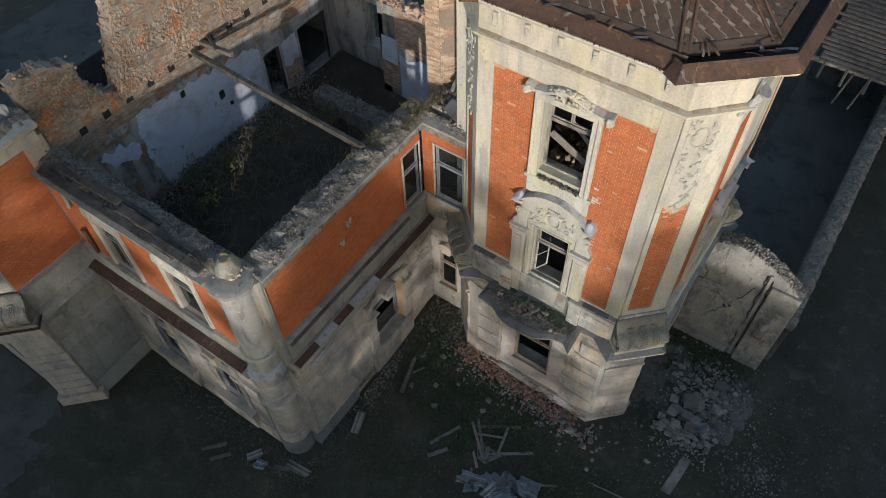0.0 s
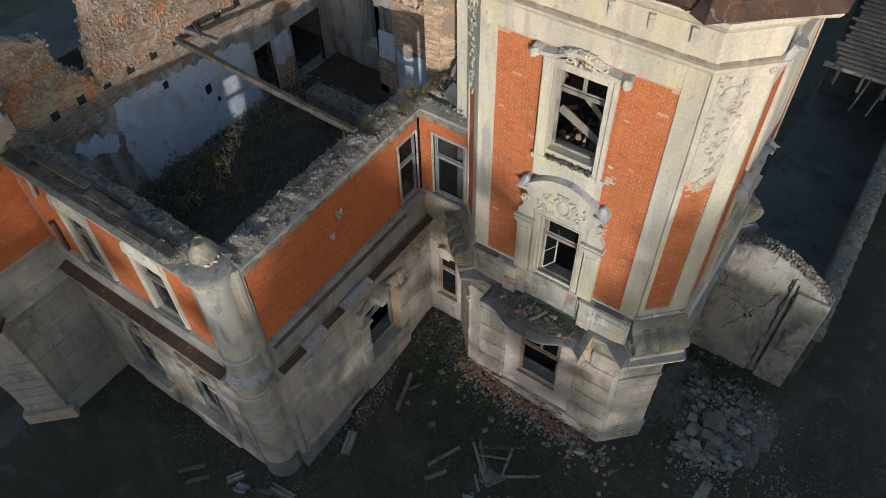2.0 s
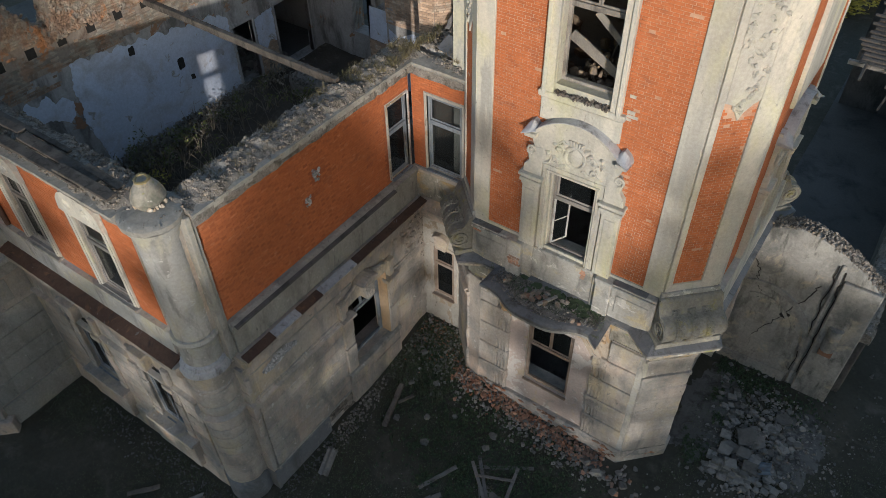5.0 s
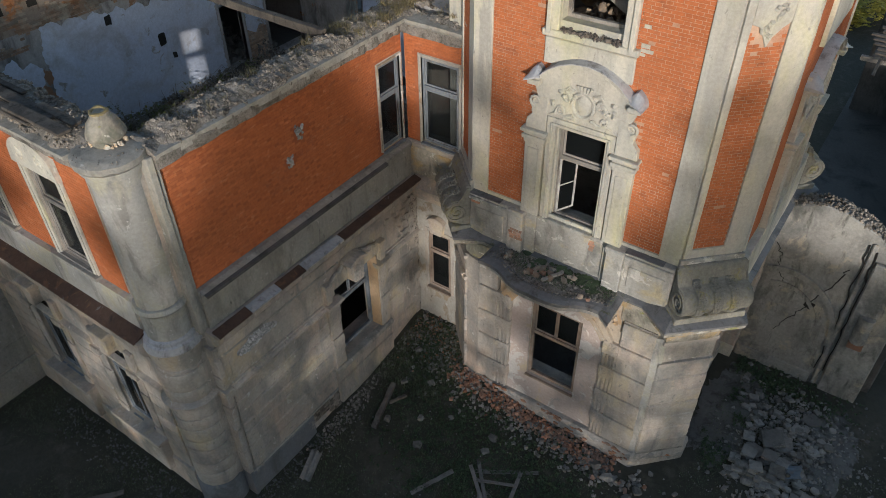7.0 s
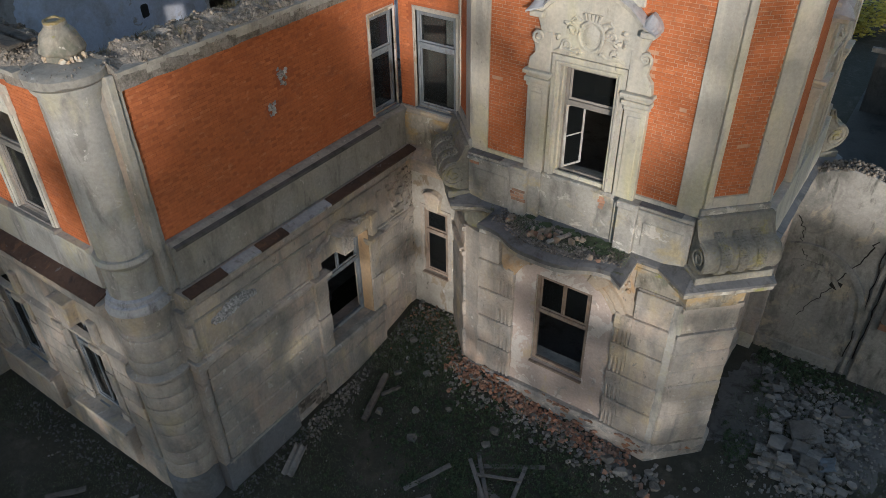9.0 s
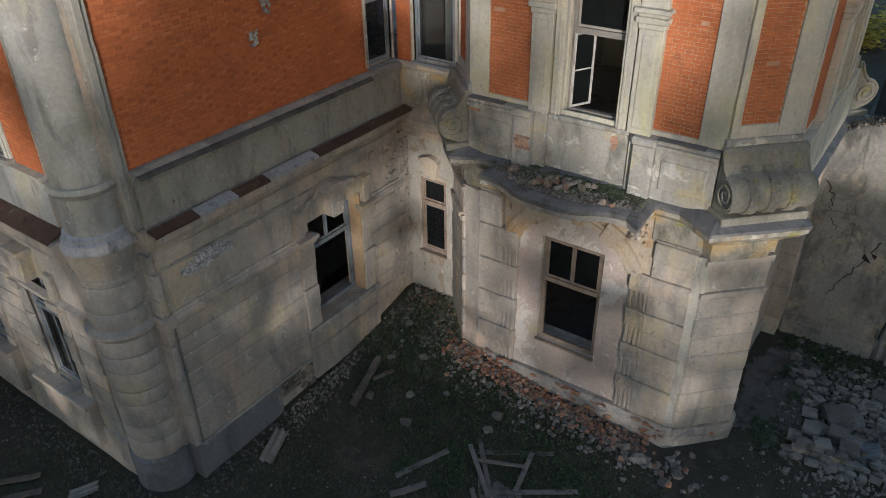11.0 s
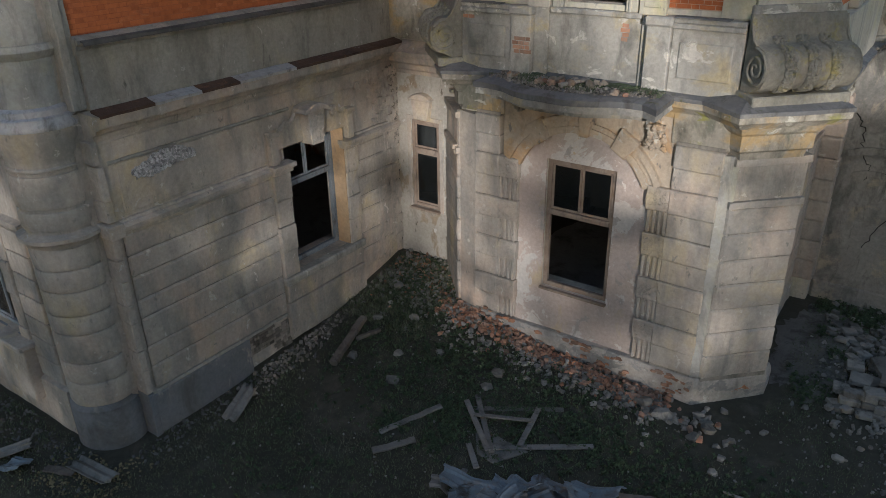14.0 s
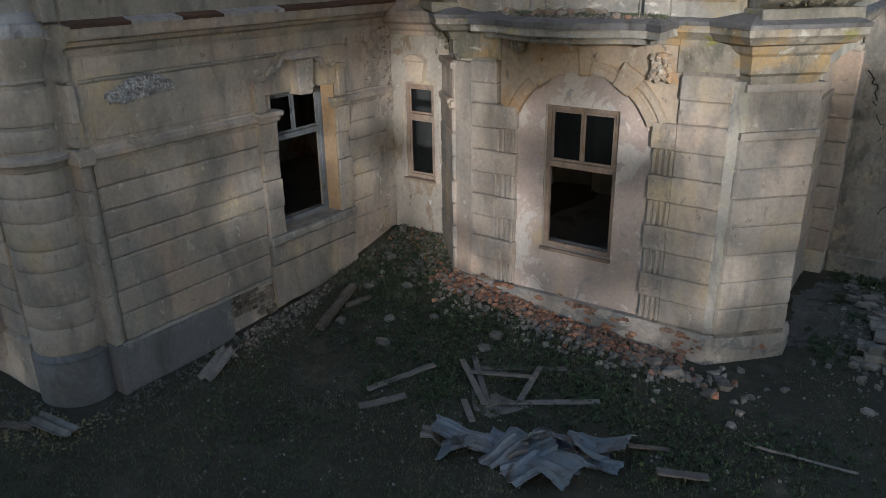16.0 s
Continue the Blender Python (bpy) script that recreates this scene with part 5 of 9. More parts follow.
for path, k in ((SKIRT, 0.0), (FRONT_SKIRT, 0.01)):
    m = Mesh()
    dz = -0.15
    moulding(m, path, [(-0.18 + k, 16.95 + dz), (-0.17 + k, 17.01 + dz), (-0.21 + k, 17.05 + dz), (-0.26 + k, 17.01 + dz), (-0.26 + k, 16.95 + dz)])
    part("gutter_rim", m, RUST, part_roof, smooth=True)
    m = Mesh()
    moulding(m, path, [(-0.24 + k, 16.70), (-0.24 + k, 16.74), (-0.85, 16.73), (-0.85, 16.69)])
    part("gutter", m, BLACK, part_roof, "black gutter trough")
rng = random.Random(91)
m = Mesh()
for _ in range(260):
    u, q = rng.uniform(2.9, 7.3), rng.uniform(0.005, 0.018)
    m.blob((u, -1.545 + rng.gauss(0, 0.03), 16.59 + rng.uniform(0, 0.03)), q * 1.6, q, q * 0.6, rng, 0.3)
part("eave_crumbs", m, RUST, part_roof, "crumbs of rusted metal and mortar along the eave", kind="stuff")
inner = offset_path(EAVE, -0.66, True)
up = offset_path(EAVE, -3.2, True)
m = Mesh()
m.prism([(x, y, 16.84) for x, y in inner], [(x, y, 18.75) for x, y in up])
part("roof_deck", m, WOOD, part_roof, "grey boarding showing between the shingles")
m = Mesh()
moulding(m, inner, [(0.06, 16.80), (0.06, 16.85), (-0.10, 16.97), (-0.10, 16.90)], True)
part("starter_strip", m, SLATE, part_roof, "brown metal strip under the lowest shingles")


def roof_tiles(a, b, c, e, seed, keep=1.0):
    """Diagonal metal shingles on the plane between the eave line a-b and the upper line e-c."""
    rng = random.Random(seed)
    a, b, c, e = (Vector(q) for q in (a, b, c, e))
    ux = (b - a).normalized()
    nn = ux.cross(e - a).normalized()
    vy = nn.cross(ux)
    s = 0.15
    length, height = (b - a).length, (e - a).dot(vy)
    lean_l, lean_r = (e - a).dot(ux), (c - a).dot(ux)
    me = Mesh()
    h = s * 0.955
    me.add([(-h, 0, 0.0), (0, -h, 0.014), (h, 0, 0.0), (0, h, -0.006), (-h, 0, -0.008), (0, -h, 0.004), (h, 0, -0.008), (0, h, -0.014)], [(0, 1, 2, 3), (7, 6, 5, 4), (0, 4, 5, 1), (1, 5, 6, 2), (2, 6, 7, 3), (3, 7, 4, 0)])
    data = me.data("shingle")
    data.materials.append(SLATE)
    j, z = 0, s * 0.6
    while z < height:
        t = z / height
        lo, hi = lean_l * t, length + (lean_r - length) * t
        x = lo + s * (0.6 if j % 2 else 1.4) - s * 0.2
        while x < hi - s * 0.4:
            if rng.random() < keep:
                ob = new("shingle", data)
                ob.parent = part_roof
                p = a + ux * x + vy * z + nn * (0.02 + rng.uniform(0, 0.006))
                mat3 = Matrix((ux, vy, nn)).transposed() @ Euler((rng.gauss(0, 0.02), rng.gauss(0, 0.02), rng.gauss(0, 0.02))).to_matrix()
                ob.matrix_basis = Matrix.Translation(p - world_spot(part_roof)) @ mat3.to_4x4()
            x += 2 * s
        z += s
        j += 1


for i in (1, 2, 3):
    p, q = inner[i], inner[i + 1]
    r, s_ = up[i + 1], up[i]
    roof_tiles((*p, 16.84), (*q, 16.84), (*r, 18.75), (*s_, 18.75), 30 + i, 0.985)
for i in (2, 3):
    m = Mesh()
    a, b = Vector((*inner[i], 16.88)), Vector((*up[i], 18.80))
    for k in (-0.07, 0.07):
        m.tube([a + Vector((k, k, 0)), (a + b) / 2 + Vector((k * 1.2, k, 0.03)), b + Vector((k, k, 0))], 0.035, 0.03)
    part("hip_roll", m, RUST, part_roof, smooth=True)
rng = random.Random(9)
for k in range(16):
    t = rng.uniform(0.1, 1)
    if k < 8:
        p = Vector((7.5 - 4.2 * t, -1.42, 16.90))
    else:
        p = Vector((7.5 + 1.4 * t, -1.40 + 1.3 * t, 16.92))
    m = Mesh()
    a = rng.uniform(0, 3.1)
    q = p + Vector((math.cos(a) * 0.4, math.sin(a) * 0.12, rng.uniform(0.0, 0.12)))
    m.tube([p, (p + q) / 2 + Vector((0, 0, 0.02)), q], rng.uniform(0.02, 0.06), None, 4, 0.4)
    part("torn_strip", m, rng.choice((RUST, LEAD)), part_roof)

for k in range(9):
    m = Mesh()
    x, y = rng.uniform(4.2, 6.6), rng.uniform(-0.75, 0.3)
    z = 16.95 + (y + 1.0) * 0.8
    a = rng.uniform(-0.5, 0.6)
    c, d = math.cos(a), math.sin(a)
    ln, w = rng.uniform(0.35, 0.8), rng.uniform(0.05, 0.12)
    lift = rng.uniform(-0.05, 0.12)
    q = [(x + e * c * ln - f * d * w, y + e * d * ln + f * c * w, z + e * lift) for e, f in ((-1, -1), (1, -1), (1, 1), (-1, 1))]
    m.prism(q, [(px, py, pz + 0.03) for px, py, pz in q])
    part("loose_board", m, OLDWOOD if k % 3 else ZINC, part_roof, bevel=0.006)
m = Mesh()
m.tube([(8.56, 0.02, 15.00), (8.62, 0.05, 15.12), (8.70, 0.08, 15.28), (8.78, 0.11, 15.42), (8.84, 0.13, 15.56), (8.86, 0.14, 15.60), (8.86, 0.14, 15.66)], 0.10, 0.24, 12, 0.6)
hopper = part("hopper", m, ZINC, part_roof, "crumpled zinc hopper under the eave", smooth=True)
weather(hopper.data, 0.09)

# ---- wing beside the tower ----
COLX, COLY, COLR = -0.74, -7.62, 0.47
W1G = (-3.52, -1.93, 1.74, 4.42)      # ground-floor window of the side wall
W1U = (-0.93, -0.10, 7.07, 9.40)      # upper window by the inner corner
W2G = (0.42, 1.22, 2.10, 4.20)
W2U = (0.30, 1.42, 7.05, 9.40)
def wider(h, k=0.4):
    return (h[0] - k, h[1] + k, h[2] - 0.05, h[3] + 0.15)


wm = Mesh()
F1.wall(wm, -7.25, 0.0, -0.3, 5.6, -0.46, 0.0, [W1G])
F1.wall(wm, -7.25, 0.0, -0.3, 5.6, -0.75, -0.461, [wider(W1G)])
F1.wall(wm, -7.25, 0.0, 5.6, 10.25, -0.40, -0.215, [W1U])
F1.wall(wm, -7.25, 0.0, 5.6, 10.25, -0.85, -0.401, [wider(W1U, 0.1)])
wall_side_wing = solid("wall_wing_side", wm, STONE, "rendered side wall of the roofless wing with an orange brick upper storey", "wall", weld=True)
wm = Mesh()
F2.wall(wm, -0.75, 1.75, -0.3, 5.6, -0.25, 0.0, [W2G])
F2.wall(wm, -0.75, 1.75, -0.3, 5.6, -0.55, -0.251, [wider(W2G, 0.3)])
F2.wall(wm, -0.20, 1.75, 5.6, 10.2, -0.30, -0.10, [W2U])
F2.wall(wm, -0.20, 1.75, 5.6, 10.2, -0.60, -0.301, [wider(W2U, 0.15)])
wall_corner = solid("wall_inner_corner", wm, FLAKED, "narrow stained wall in the inner corner between wing and tower", "wall", weld=True)
FG1, FG2 = (-3.50, -2.30, 1.72, 4.45), (-6.50, -5.30, 1.72, 4.45)
FU1, FU2 = (-3.45, -2.35, 7.10, 9.40), (-6.45, -5.35, 7.10, 9.40)
wm = Mesh()
FF.wall(wm, -8.3, -1.22, -0.3, 5.6, -0.28, 0.08, [FG1, FG2])
FF.wall(wm, -8.3, -1.22, -0.3, 5.6, -0.65, -0.281, [wider(FG1), wider(FG2)])
FF.wall(wm, -8.3, -1.22, 5.6, 10.25, -0.28, -0.0, [FU1, FU2])
FF.wall(wm, -8.3, -1.22, 5.6, 10.25, -0.95, -0.281, [wider(FU1, 0.12), wider(FU2, 0.12)])
wall_front_wing = solid("wall_wing_front", wm, STONE, "rendered front wall of the wing with orange brick between its upper windows", "wall", weld=True)
m = Mesh()
m.box((-1.25, -7.45, -0.3), (-0.3, -7.2, 10.2))
m.box((-1.22, -7.9, -0.3), (-0.95, -7.2, 10.2))
m.box((-0.6, -7.45, -0.3), (-0.2, -7.2, 5.9))
part("corner_core", m, STONE, wall_side_wing)

# side wall, ground storey
def plain_keep(u, z):
    return True


SIDE_COURSES = ((0.92, 1.40), (1.40, 1.80), (1.80, 2.36), (2.36, 2.71), (2.71, 3.15), (3.15, 3.53), (3.53, 3.92))
# dark bed behind the courses paints in the shade of their joints
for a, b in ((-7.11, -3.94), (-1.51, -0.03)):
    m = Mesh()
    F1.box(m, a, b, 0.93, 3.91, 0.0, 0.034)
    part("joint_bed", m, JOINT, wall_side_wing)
for z0, z1 in SIDE_COURSES:
    for a, b in ((-7.12, -3.93), (-1.52, -0.02)):
        m = Mesh()
        F1.box(m, a, b, z0 + 0.009, z1 - 0.009, 0.0, 0.07)
        part("course", m, STONE, wall_side_wing, bevel=0.03)
m = Mesh()
F1.box(m, -7.25, -5.02, -0.3, 0.86, 0.0, 0.10)
part("plinth", m, PLINTH, wall_side_wing, "smooth blue-grey plinth", bevel=0.02)
m = Mesh()
F1.box(m, -7.22, -3.95, 0.862, 0.925, 0.0, 0.085)
part("plinth_ledge", m, PALE, wall_side_wing, "thin pale ledge over the plinth", bevel=0.012)
brickwork(F1, -5.0, -3.9, 0.0, 0.85, 0.05, wall_side_wing, lambda u, z: noise.noise((u * 2.5, z * 2.5, 6)) < 0.25, None, TOPSTONE, seed=40)
for a, b in ((-7.12, -3.72), (-1.60, -0.02)):
    m = Mesh()
    moulding(m, [(0.0, a), (0.0, b)], [(0.0, 3.91), (0.06, 3.91), (0.08, 3.97), (0.14, 4.00), (0.15, 4.08), (0.10, 4.12), (0.06, 4.13), (0.05, 4.17), (0.0, 4.18)])
    part("string_course", m, STONE, wall_side_wing, bevel=0.0)
m = Mesh()
F1.box(m, -6.98, -3.98, 4.24, 5.075, 0.0, 0.03)
F1.box(m, -6.98, -0.35, 5.15, 5.45, 0.0, 0.03)
part("frieze_panels", m, STONE, wall_side_wing, bevel=0.012)
m = Mesh()
moulding(m, [(0.0, -7.10), (0.0, -3.30)], [(0.0, 5.085), (0.025, 5.085), (0.045, 5.11), (0.045, 5.135), (0.02, 5.145), (0.0, 5.145)])
part("frieze_bead", m, PALE, wall_side_wing)
m = Mesh()
moulding(m, [(0.0, -7.25), (0.0, -0.01)], [(-0.2, 5.48), (0.025, 5.48), (0.04, 5.52), (0.05, 5.58), (0.15, 5.62), (0.17, 5.68), (0.25, 5.71), (0.26, 5.75), (0.26, 5.90), (-0.2, 5.92)])
part("cornice", m, STONE, wall_side_wing, "weathered string cornice")
# flashing on the cornice: rusty, missing and patched lengths
for a, b, mt in ((-7.2, -6.25, RUST), (-6.25, -5.35, ZINC), (-5.35, -4.55, RUST), (-4.55, -3.2, ZINC), (-3.2, -0.02, RUST)):
    m = Mesh()
    moulding(m, [(0.0, a), (0.0, b - 0.01)], [(0.275, 5.87), (0.28, 5.915), (0.05, 5.975), (0.05, 5.93), (0.265, 5.90)])
    part("flashing", m, mt, wall_side_wing)
rng = random.Random(31)
m = Mesh()
for _ in range(900):
    u = rng.uniform(-6.72, -5.55)
    z = 4.90 + 0.05 * math.sin(u * 5) + rng.uniform(-0.13, 0.13) * (1.1 - ((u + 6.15) / 0.62) ** 2)
    q = rng.uniform(0.015, 0.045)
    m.blob(F1.p(u, z, 0.030 + rng.uniform(0, 0.022)), q, q * 0.5, q * 0.8, rng, 0.35)
part("lost_render", m, BARESTONE, wall_side_wing, "patch of bare rough masonry", kind="stuff")
m = Mesh()
for _ in range(260):
    q = rng.uniform(0.03, 0.09)
    u = -0.03 - abs(rng.gauss(0, 0.4))
    m.hexa([F1.p(u + a * q + rng.uniform(-0.02, 0.02), zz + b * q + rng.uniform(-0.02, 0.02), dd) for zz in (rng.uniform(0.9, 5.3),) for dd in (0.0, 0.07 + rng.uniform(-0.005, 0.02)) for a, b in ((-1, -1), (1, -1), (1, 1), (-1, 1))])
part("crumbling_render", m, STONE, wall_side_wing, "crumbling blocks beside the corner", kind="stuff")
m = Mesh()
for _ in range(520):
    z = rng.uniform(3.6, 5.35)
    q = rng.uniform(0.02, 0.06)
    m.blob(F1.p(-0.03 - abs(rng.gauss(0, 0.13)) * (1.2 if z > 4.3 else 0.7), z, rng.uniform(0.0, 0.04)), q, q * 0.7, q * 0.8, rng, 0.3)
part("bare_masonry", m, TOPSTONE, wall_side_wing, "brown bare masonry beside the corner", kind="stuff")

# dressing of the side wall's ground-floor window
for s, (a2, b2) in ((-1, (-3.93, -3.53)), (1, (-1.92, -1.56))):
    for i, (z0, z1) in enumerate(((1.74, 2.32), (2.32, 2.86), (2.86, 3.42), (3.42, 3.96))):
        m = Mesh()
        g = 0.03 if i % 2 else 0.0
        F1.box(m, a2 - (g if s < 0 else 0), b2 + (g if s > 0 else 0), z0, z1 - 0.012, 0.0, 0.13 + g)
        part("jamb_block", m, STONE, wall_side_wing, bevel=0.012)
    m = Mesh()
    F1.box(m, a2 - 0.05, b2 + 0.05, 3.96, 4.05, 0.0, 0.20)
    F1.box(m, a2 - 0.08, b2 + 0.09, 4.05, 4.15, 0.0, 0.26)
    part("impost", m, STONE, wall_side_wing, bevel=0.015)
    m = Mesh()
    q0, q1 = (-3.93, -3.74) if s < 0 else (-1.80, -1.60)
    F1.box(m, q0, q1, 4.15, 4.70, 0.0, 0.14)
    F1.box(m, q0 - 0.02, q1 + 0.02, 4.70, 4.80, 0.0, 0.18)
    part("upper_jamb", m, STONE, wall_side_wing, bevel=0.015)
m = Mesh()
F1.box(m, -1.955, -1.932, 1.76, 4.40, -0.22, 0.11)
part("reveal_lining", m, REVEAL, wall_side_wing, "ochre plaster of the deep window reveal")
m = Mesh()
F1.plate(m, [(-3.74, 4.42), (-1.80, 4.42), (-1.80, 4.74), (-1.95, 4.84), (-2.2, 4.86), (-2.4, 5.0), (-3.2, 5.0), (-3.38, 4.86), (-3.56, 4.84), (-3.74, 4.70)], 0.0, 0.09)
part("lintel", m, STONE, wall_side_wing, bevel=0.015)
m = Mesh()
F1.line(m, [(-3.78, 4.72), (-3.62, 4.76), (-3.52, 4.87), (-3.40, 4.85), (-3.30, 4.90), (-3.22, 5.03)], 0.05, 0.05, 0.10)
F1.line(m, [(-2.50, 5.02), (-2.36, 4.93), (-2.12, 4.90), (-1.96, 4.78), (-1.84, 4.80)], 0.05, 0.05, 0.10)
F1.line(m, spiral(-3.80, 4.78, 0.06, 1.1, 90, 12, 0.2, -1), 0.035, 0.02, 0.16)
F1.line(m, spiral(-3.46, 4.86, 0.07, 1.2, 90, 14, 0.2, 1), 0.04, 0.02, 0.12)
F1.line(m, spiral(-2.20, 4.84, 0.09, 1.2, 90, 14, 0.2, -1), 0.045, 0.03, 0.12)
part("lintel_moulding", m, STONE, wall_side_wing, smooth=True)
m = Mesh()
F1.plate(m, [(-3.03, 4.36), (-2.71, 4.36), (-2.64, 5.02), (-3.10, 5.02)], 0.0, 0.34)
part("keystone", m, STONE, wall_side_wing, "carved keystone", bevel=0.02)
m = Mesh()
F1.plate(m, [(-3.24, 5.02), (-2.52, 5.02), (-2.58, 5.10), (-2.78, 5.17), (-2.96, 5.17), (-3.18, 5.10)], 0.0, 0.40)
part("keystone_cap", m, STONE, wall_side_wing, bevel=0.02)
m = Mesh()
for _ in range(46):
    t = rng.random()
    F1.line(m, spiral(-2.87 + rng.uniform(-0.15, 0.15), 4.44 + 0.53 * t, 0.035, 0.7, rng.uniform(0, 360), 5, 0.3), 0.014, 0.008, 0.345, 5)
part("keystone_carving", m, STONE, wall_side_wing, smooth=True)
m = Mesh()
F1.box(m, -3.96, -1.50, 1.56, 1.735, -0.35, 0.20)
part("stone_sill", m, PALE, wall_side_wing, "broad worn sill", bevel=0.03)
m = Mesh()
F1.box(m, -3.94, -1.52, 0.30, 1.14, 0.0, 0.16)
F1.box(m, -3.92, -1.54, 1.155, 1.555, 0.0, 0.14)
part("sill_apron", m, STONE, wall_side_wing, bevel=0.02)
window(F1, *W1G, -0.24, "grey-blue flaking window frame with an empty lower half", BLUEWOOD, transom=0.66, panes_up=2, panes_low=2, glass=(0, 0, 0), bar=0.10)

# side wall, brick storey
m = Mesh()
F1.box(m, -7.12, -0.0, 5.93, 6.86, -0.22, -0.07)
part("dado", m, PALE, wall_side_wing, "grey stained plaster band")
m = Mesh()
moulding(m, [(-0.2, -7.15), (-0.2, 0.0)], [(-0.02, 6.74), (0.15, 6.74), (0.155, 6.80), (0.175, 6.82), (0.175, 6.87), (0.215, 6.90), (0.215, 6.955), (0.10, 7.0), (-0.02, 7.0)])
part("sill_band", m, PALE, wall_side_wing)
# The strip's dark colour also carries the shadow line under the sill.
m = Mesh()
moulding(m, [(-0.2, -7.10), (-0.2, -1.15)], [(0.215, 6.958), (0.30, 6.945), (0.31, 6.885), (0.295, 6.885), (0.285, 6.925), (0.215, 6.935)])
part("sill_sheet", m, DARKGREY, wall_side_wing, "bent dark metal strip along the sill, coloured darker for its shadow")
m = Mesh()
F1.wall(m, -7.12, -0.02, 7.0, 10.25, -0.214, -0.206, [(W1U[0] - 0.1, W1U[1] + 0.05, W1U[2], W1U[3] + 0.1)])
part("mortar_bed", m, MORTAR, wall_side_wing)
PATCHES = ((-3.67, 9.02, 0.14, 0.22), (-4.03, 8.46, 0.14, 0.15))


def side_keep(u, z):
    if W1U[0] - 0.14 < u < W1U[1] + 0.1 and W1U[2] - 0.05 < z < W1U[3] + 0.13:
        return False
    for a, b, r, q in PATCHES[:2]:
        if ((u - a) / r) ** 2 + ((z - b) / q) ** 2 < 0.8 + 0.7 * noise.noise((u * 9, z * 9, 0)):
            return False
    return True


brickwork(F1, -7.10, -0.03, 7.02, 10.22, -0.2015, wall_side_wing, side_keep, near=lambda u, z: u > -2.6, seed=41, headers=HEADER)
m = Mesh()
for a, b, r, q in PATCHES:
    for _ in range(int(60 * (r + q))):
        m.blob(F1.p(a + rng.uniform(-r, r) * 0.8, b + rng.uniform(-q, q) * 0.8, -0.198), 0.035, 0.035, 0.016, rng, 0.3)
part("mortar_patch", m, BARESTONE, wall_side_wing, "grey patches where bricks are lost", kind="stuff")
m = Mesh()
F1.box(m, -7.36, -7.22, 5.96, 10.3, -0.5, -0.10)
F1.box(m, -7.22, -7.12, 5.96, 10.25, -0.5, -0.14)
part("corner_strip", m, PALE, wall_side_wing, "narrow plaster strip beside the round corner", bevel=0.012)
m = Mesh()
F1.box(m, -7.34, -7.22, 5.14, 5.50, -0.4, 0.055)
F1.box(m, -7.31, -7.20, 4.55, 5.10, -0.4, 0.085)
F1.box(m, -7.34, -7.18, 4.20, 4.55, -0.4, 0.075)
for i, (z0, z1) in enumerate(SIDE_COURSES):
    F1.box(m, -7.34 - 0.012 * (i % 2), -7.215, z0 + 0.006, z1 - 0.006, -0.4, 0.085 + 0.012 * (i % 2))
F1.box(m, -7.38, -7.12, 3.93, 4.16, -0.4, 0.155)
part("corner_strip", m, STONE, wall_side_wing, bevel=0.01)
m = Mesh()
F1.box(m, -7.34, -7.22, -0.3, 0.915, -0.4, 0.115)
part("corner_strip_foot", m, PLINTH, wall_side_wing, bevel=0.01)
m = Mesh()
band_frame(m, F1, W1U[0] + 0.0, W1U[1] - 0.0, W1U[2] - 0.02, W1U[3], 0.055, -0.3, -0.185)
part("plaster_reveal", m, FLAKED, wall_side_wing, bevel=0.01)
window(F1, *W1U, -0.26, "weathered window frame with dark panes in the brick wall", BLUEWOOD, transom=0.62, panes_up=1, panes_low=1, bar=0.06, glass=(1, 1, 1))

# inner corner wall
m = Mesh()
F2.box(m, -0.2, 1.62, 5.96, 6.86, -0.1, -0.05)
part("dado", m, STAINED, wall_corner)
m = Mesh()
moulding(m, [(-0.2, 0.06), (1.62, 0.06)], [(-0.02, 6.84), (0.04, 6.84), (0.08, 6.90), (0.08, 6.96), (0.03, 7.0), (-0.02, 7.0)])
moulding(m, [(0.0, 0.0), (1.30, 0.0)], [(-0.2, 5.22), (0.03, 5.22), (0.05, 5.30), (0.10, 5.34), (0.12, 5.44), (0.20, 5.50), (0.22, 5.60), (0.24, 5.63), (0.24, 5.72), (-0.2, 5.98)])
part("cornice", m, STONE, wall_corner)
m = Mesh()
F2.wall(m, -0.19, 1.62, 7.0, 10.2, -0.10, -0.092, [(W2U[0] - 0.1, W2U[1] + 0.1, W2U[2] - 0.05, W2U[3] + 0.1)])
part("mortar_bed", m, MORTAR, wall_corner)
brickwork(F2, -0.19, 1.60, 7.02, 10.18, -0.087, wall_corner, lambda u, z: not (W2U[0] - 0.13 < u < W2U[1] + 0.13 and W2U[2] - 0.06 < z < W2U[3] + 0.14), near=lambda u, z: z > 9.3, seed=43)
m = Mesh()
band_frame(m, F2, W2U[0], W2U[1], W2U[2] - 0.1, W2U[3], 0.085, -0.2, -0.07)
part("plaster_reveal", m, FLAKED, wall_corner, "flaking plaster window surround", bevel=0.012)
m = Mesh()
F2.plate(m, [(0.62, 4.25), (0.98, 4.25), (1.05, 4.70), (0.55, 4.70)], 0.0, 0.16)
F2.plate(m, [(0.50, 4.70), (1.10, 4.70), (0.98, 4.80), (0.80, 4.85), (0.62, 4.80)], 0.0, 0.20)
part("keystone", m, STONE, wall_corner, bevel=0.015)
m = Mesh()
band_frame(m, F2, W2G[0] + 0.0, W2G[1], 2.05, W2G[3], 0.10, 0.0, 0.03)
part("surround", m, STONE, wall_corner, bevel=0.01)
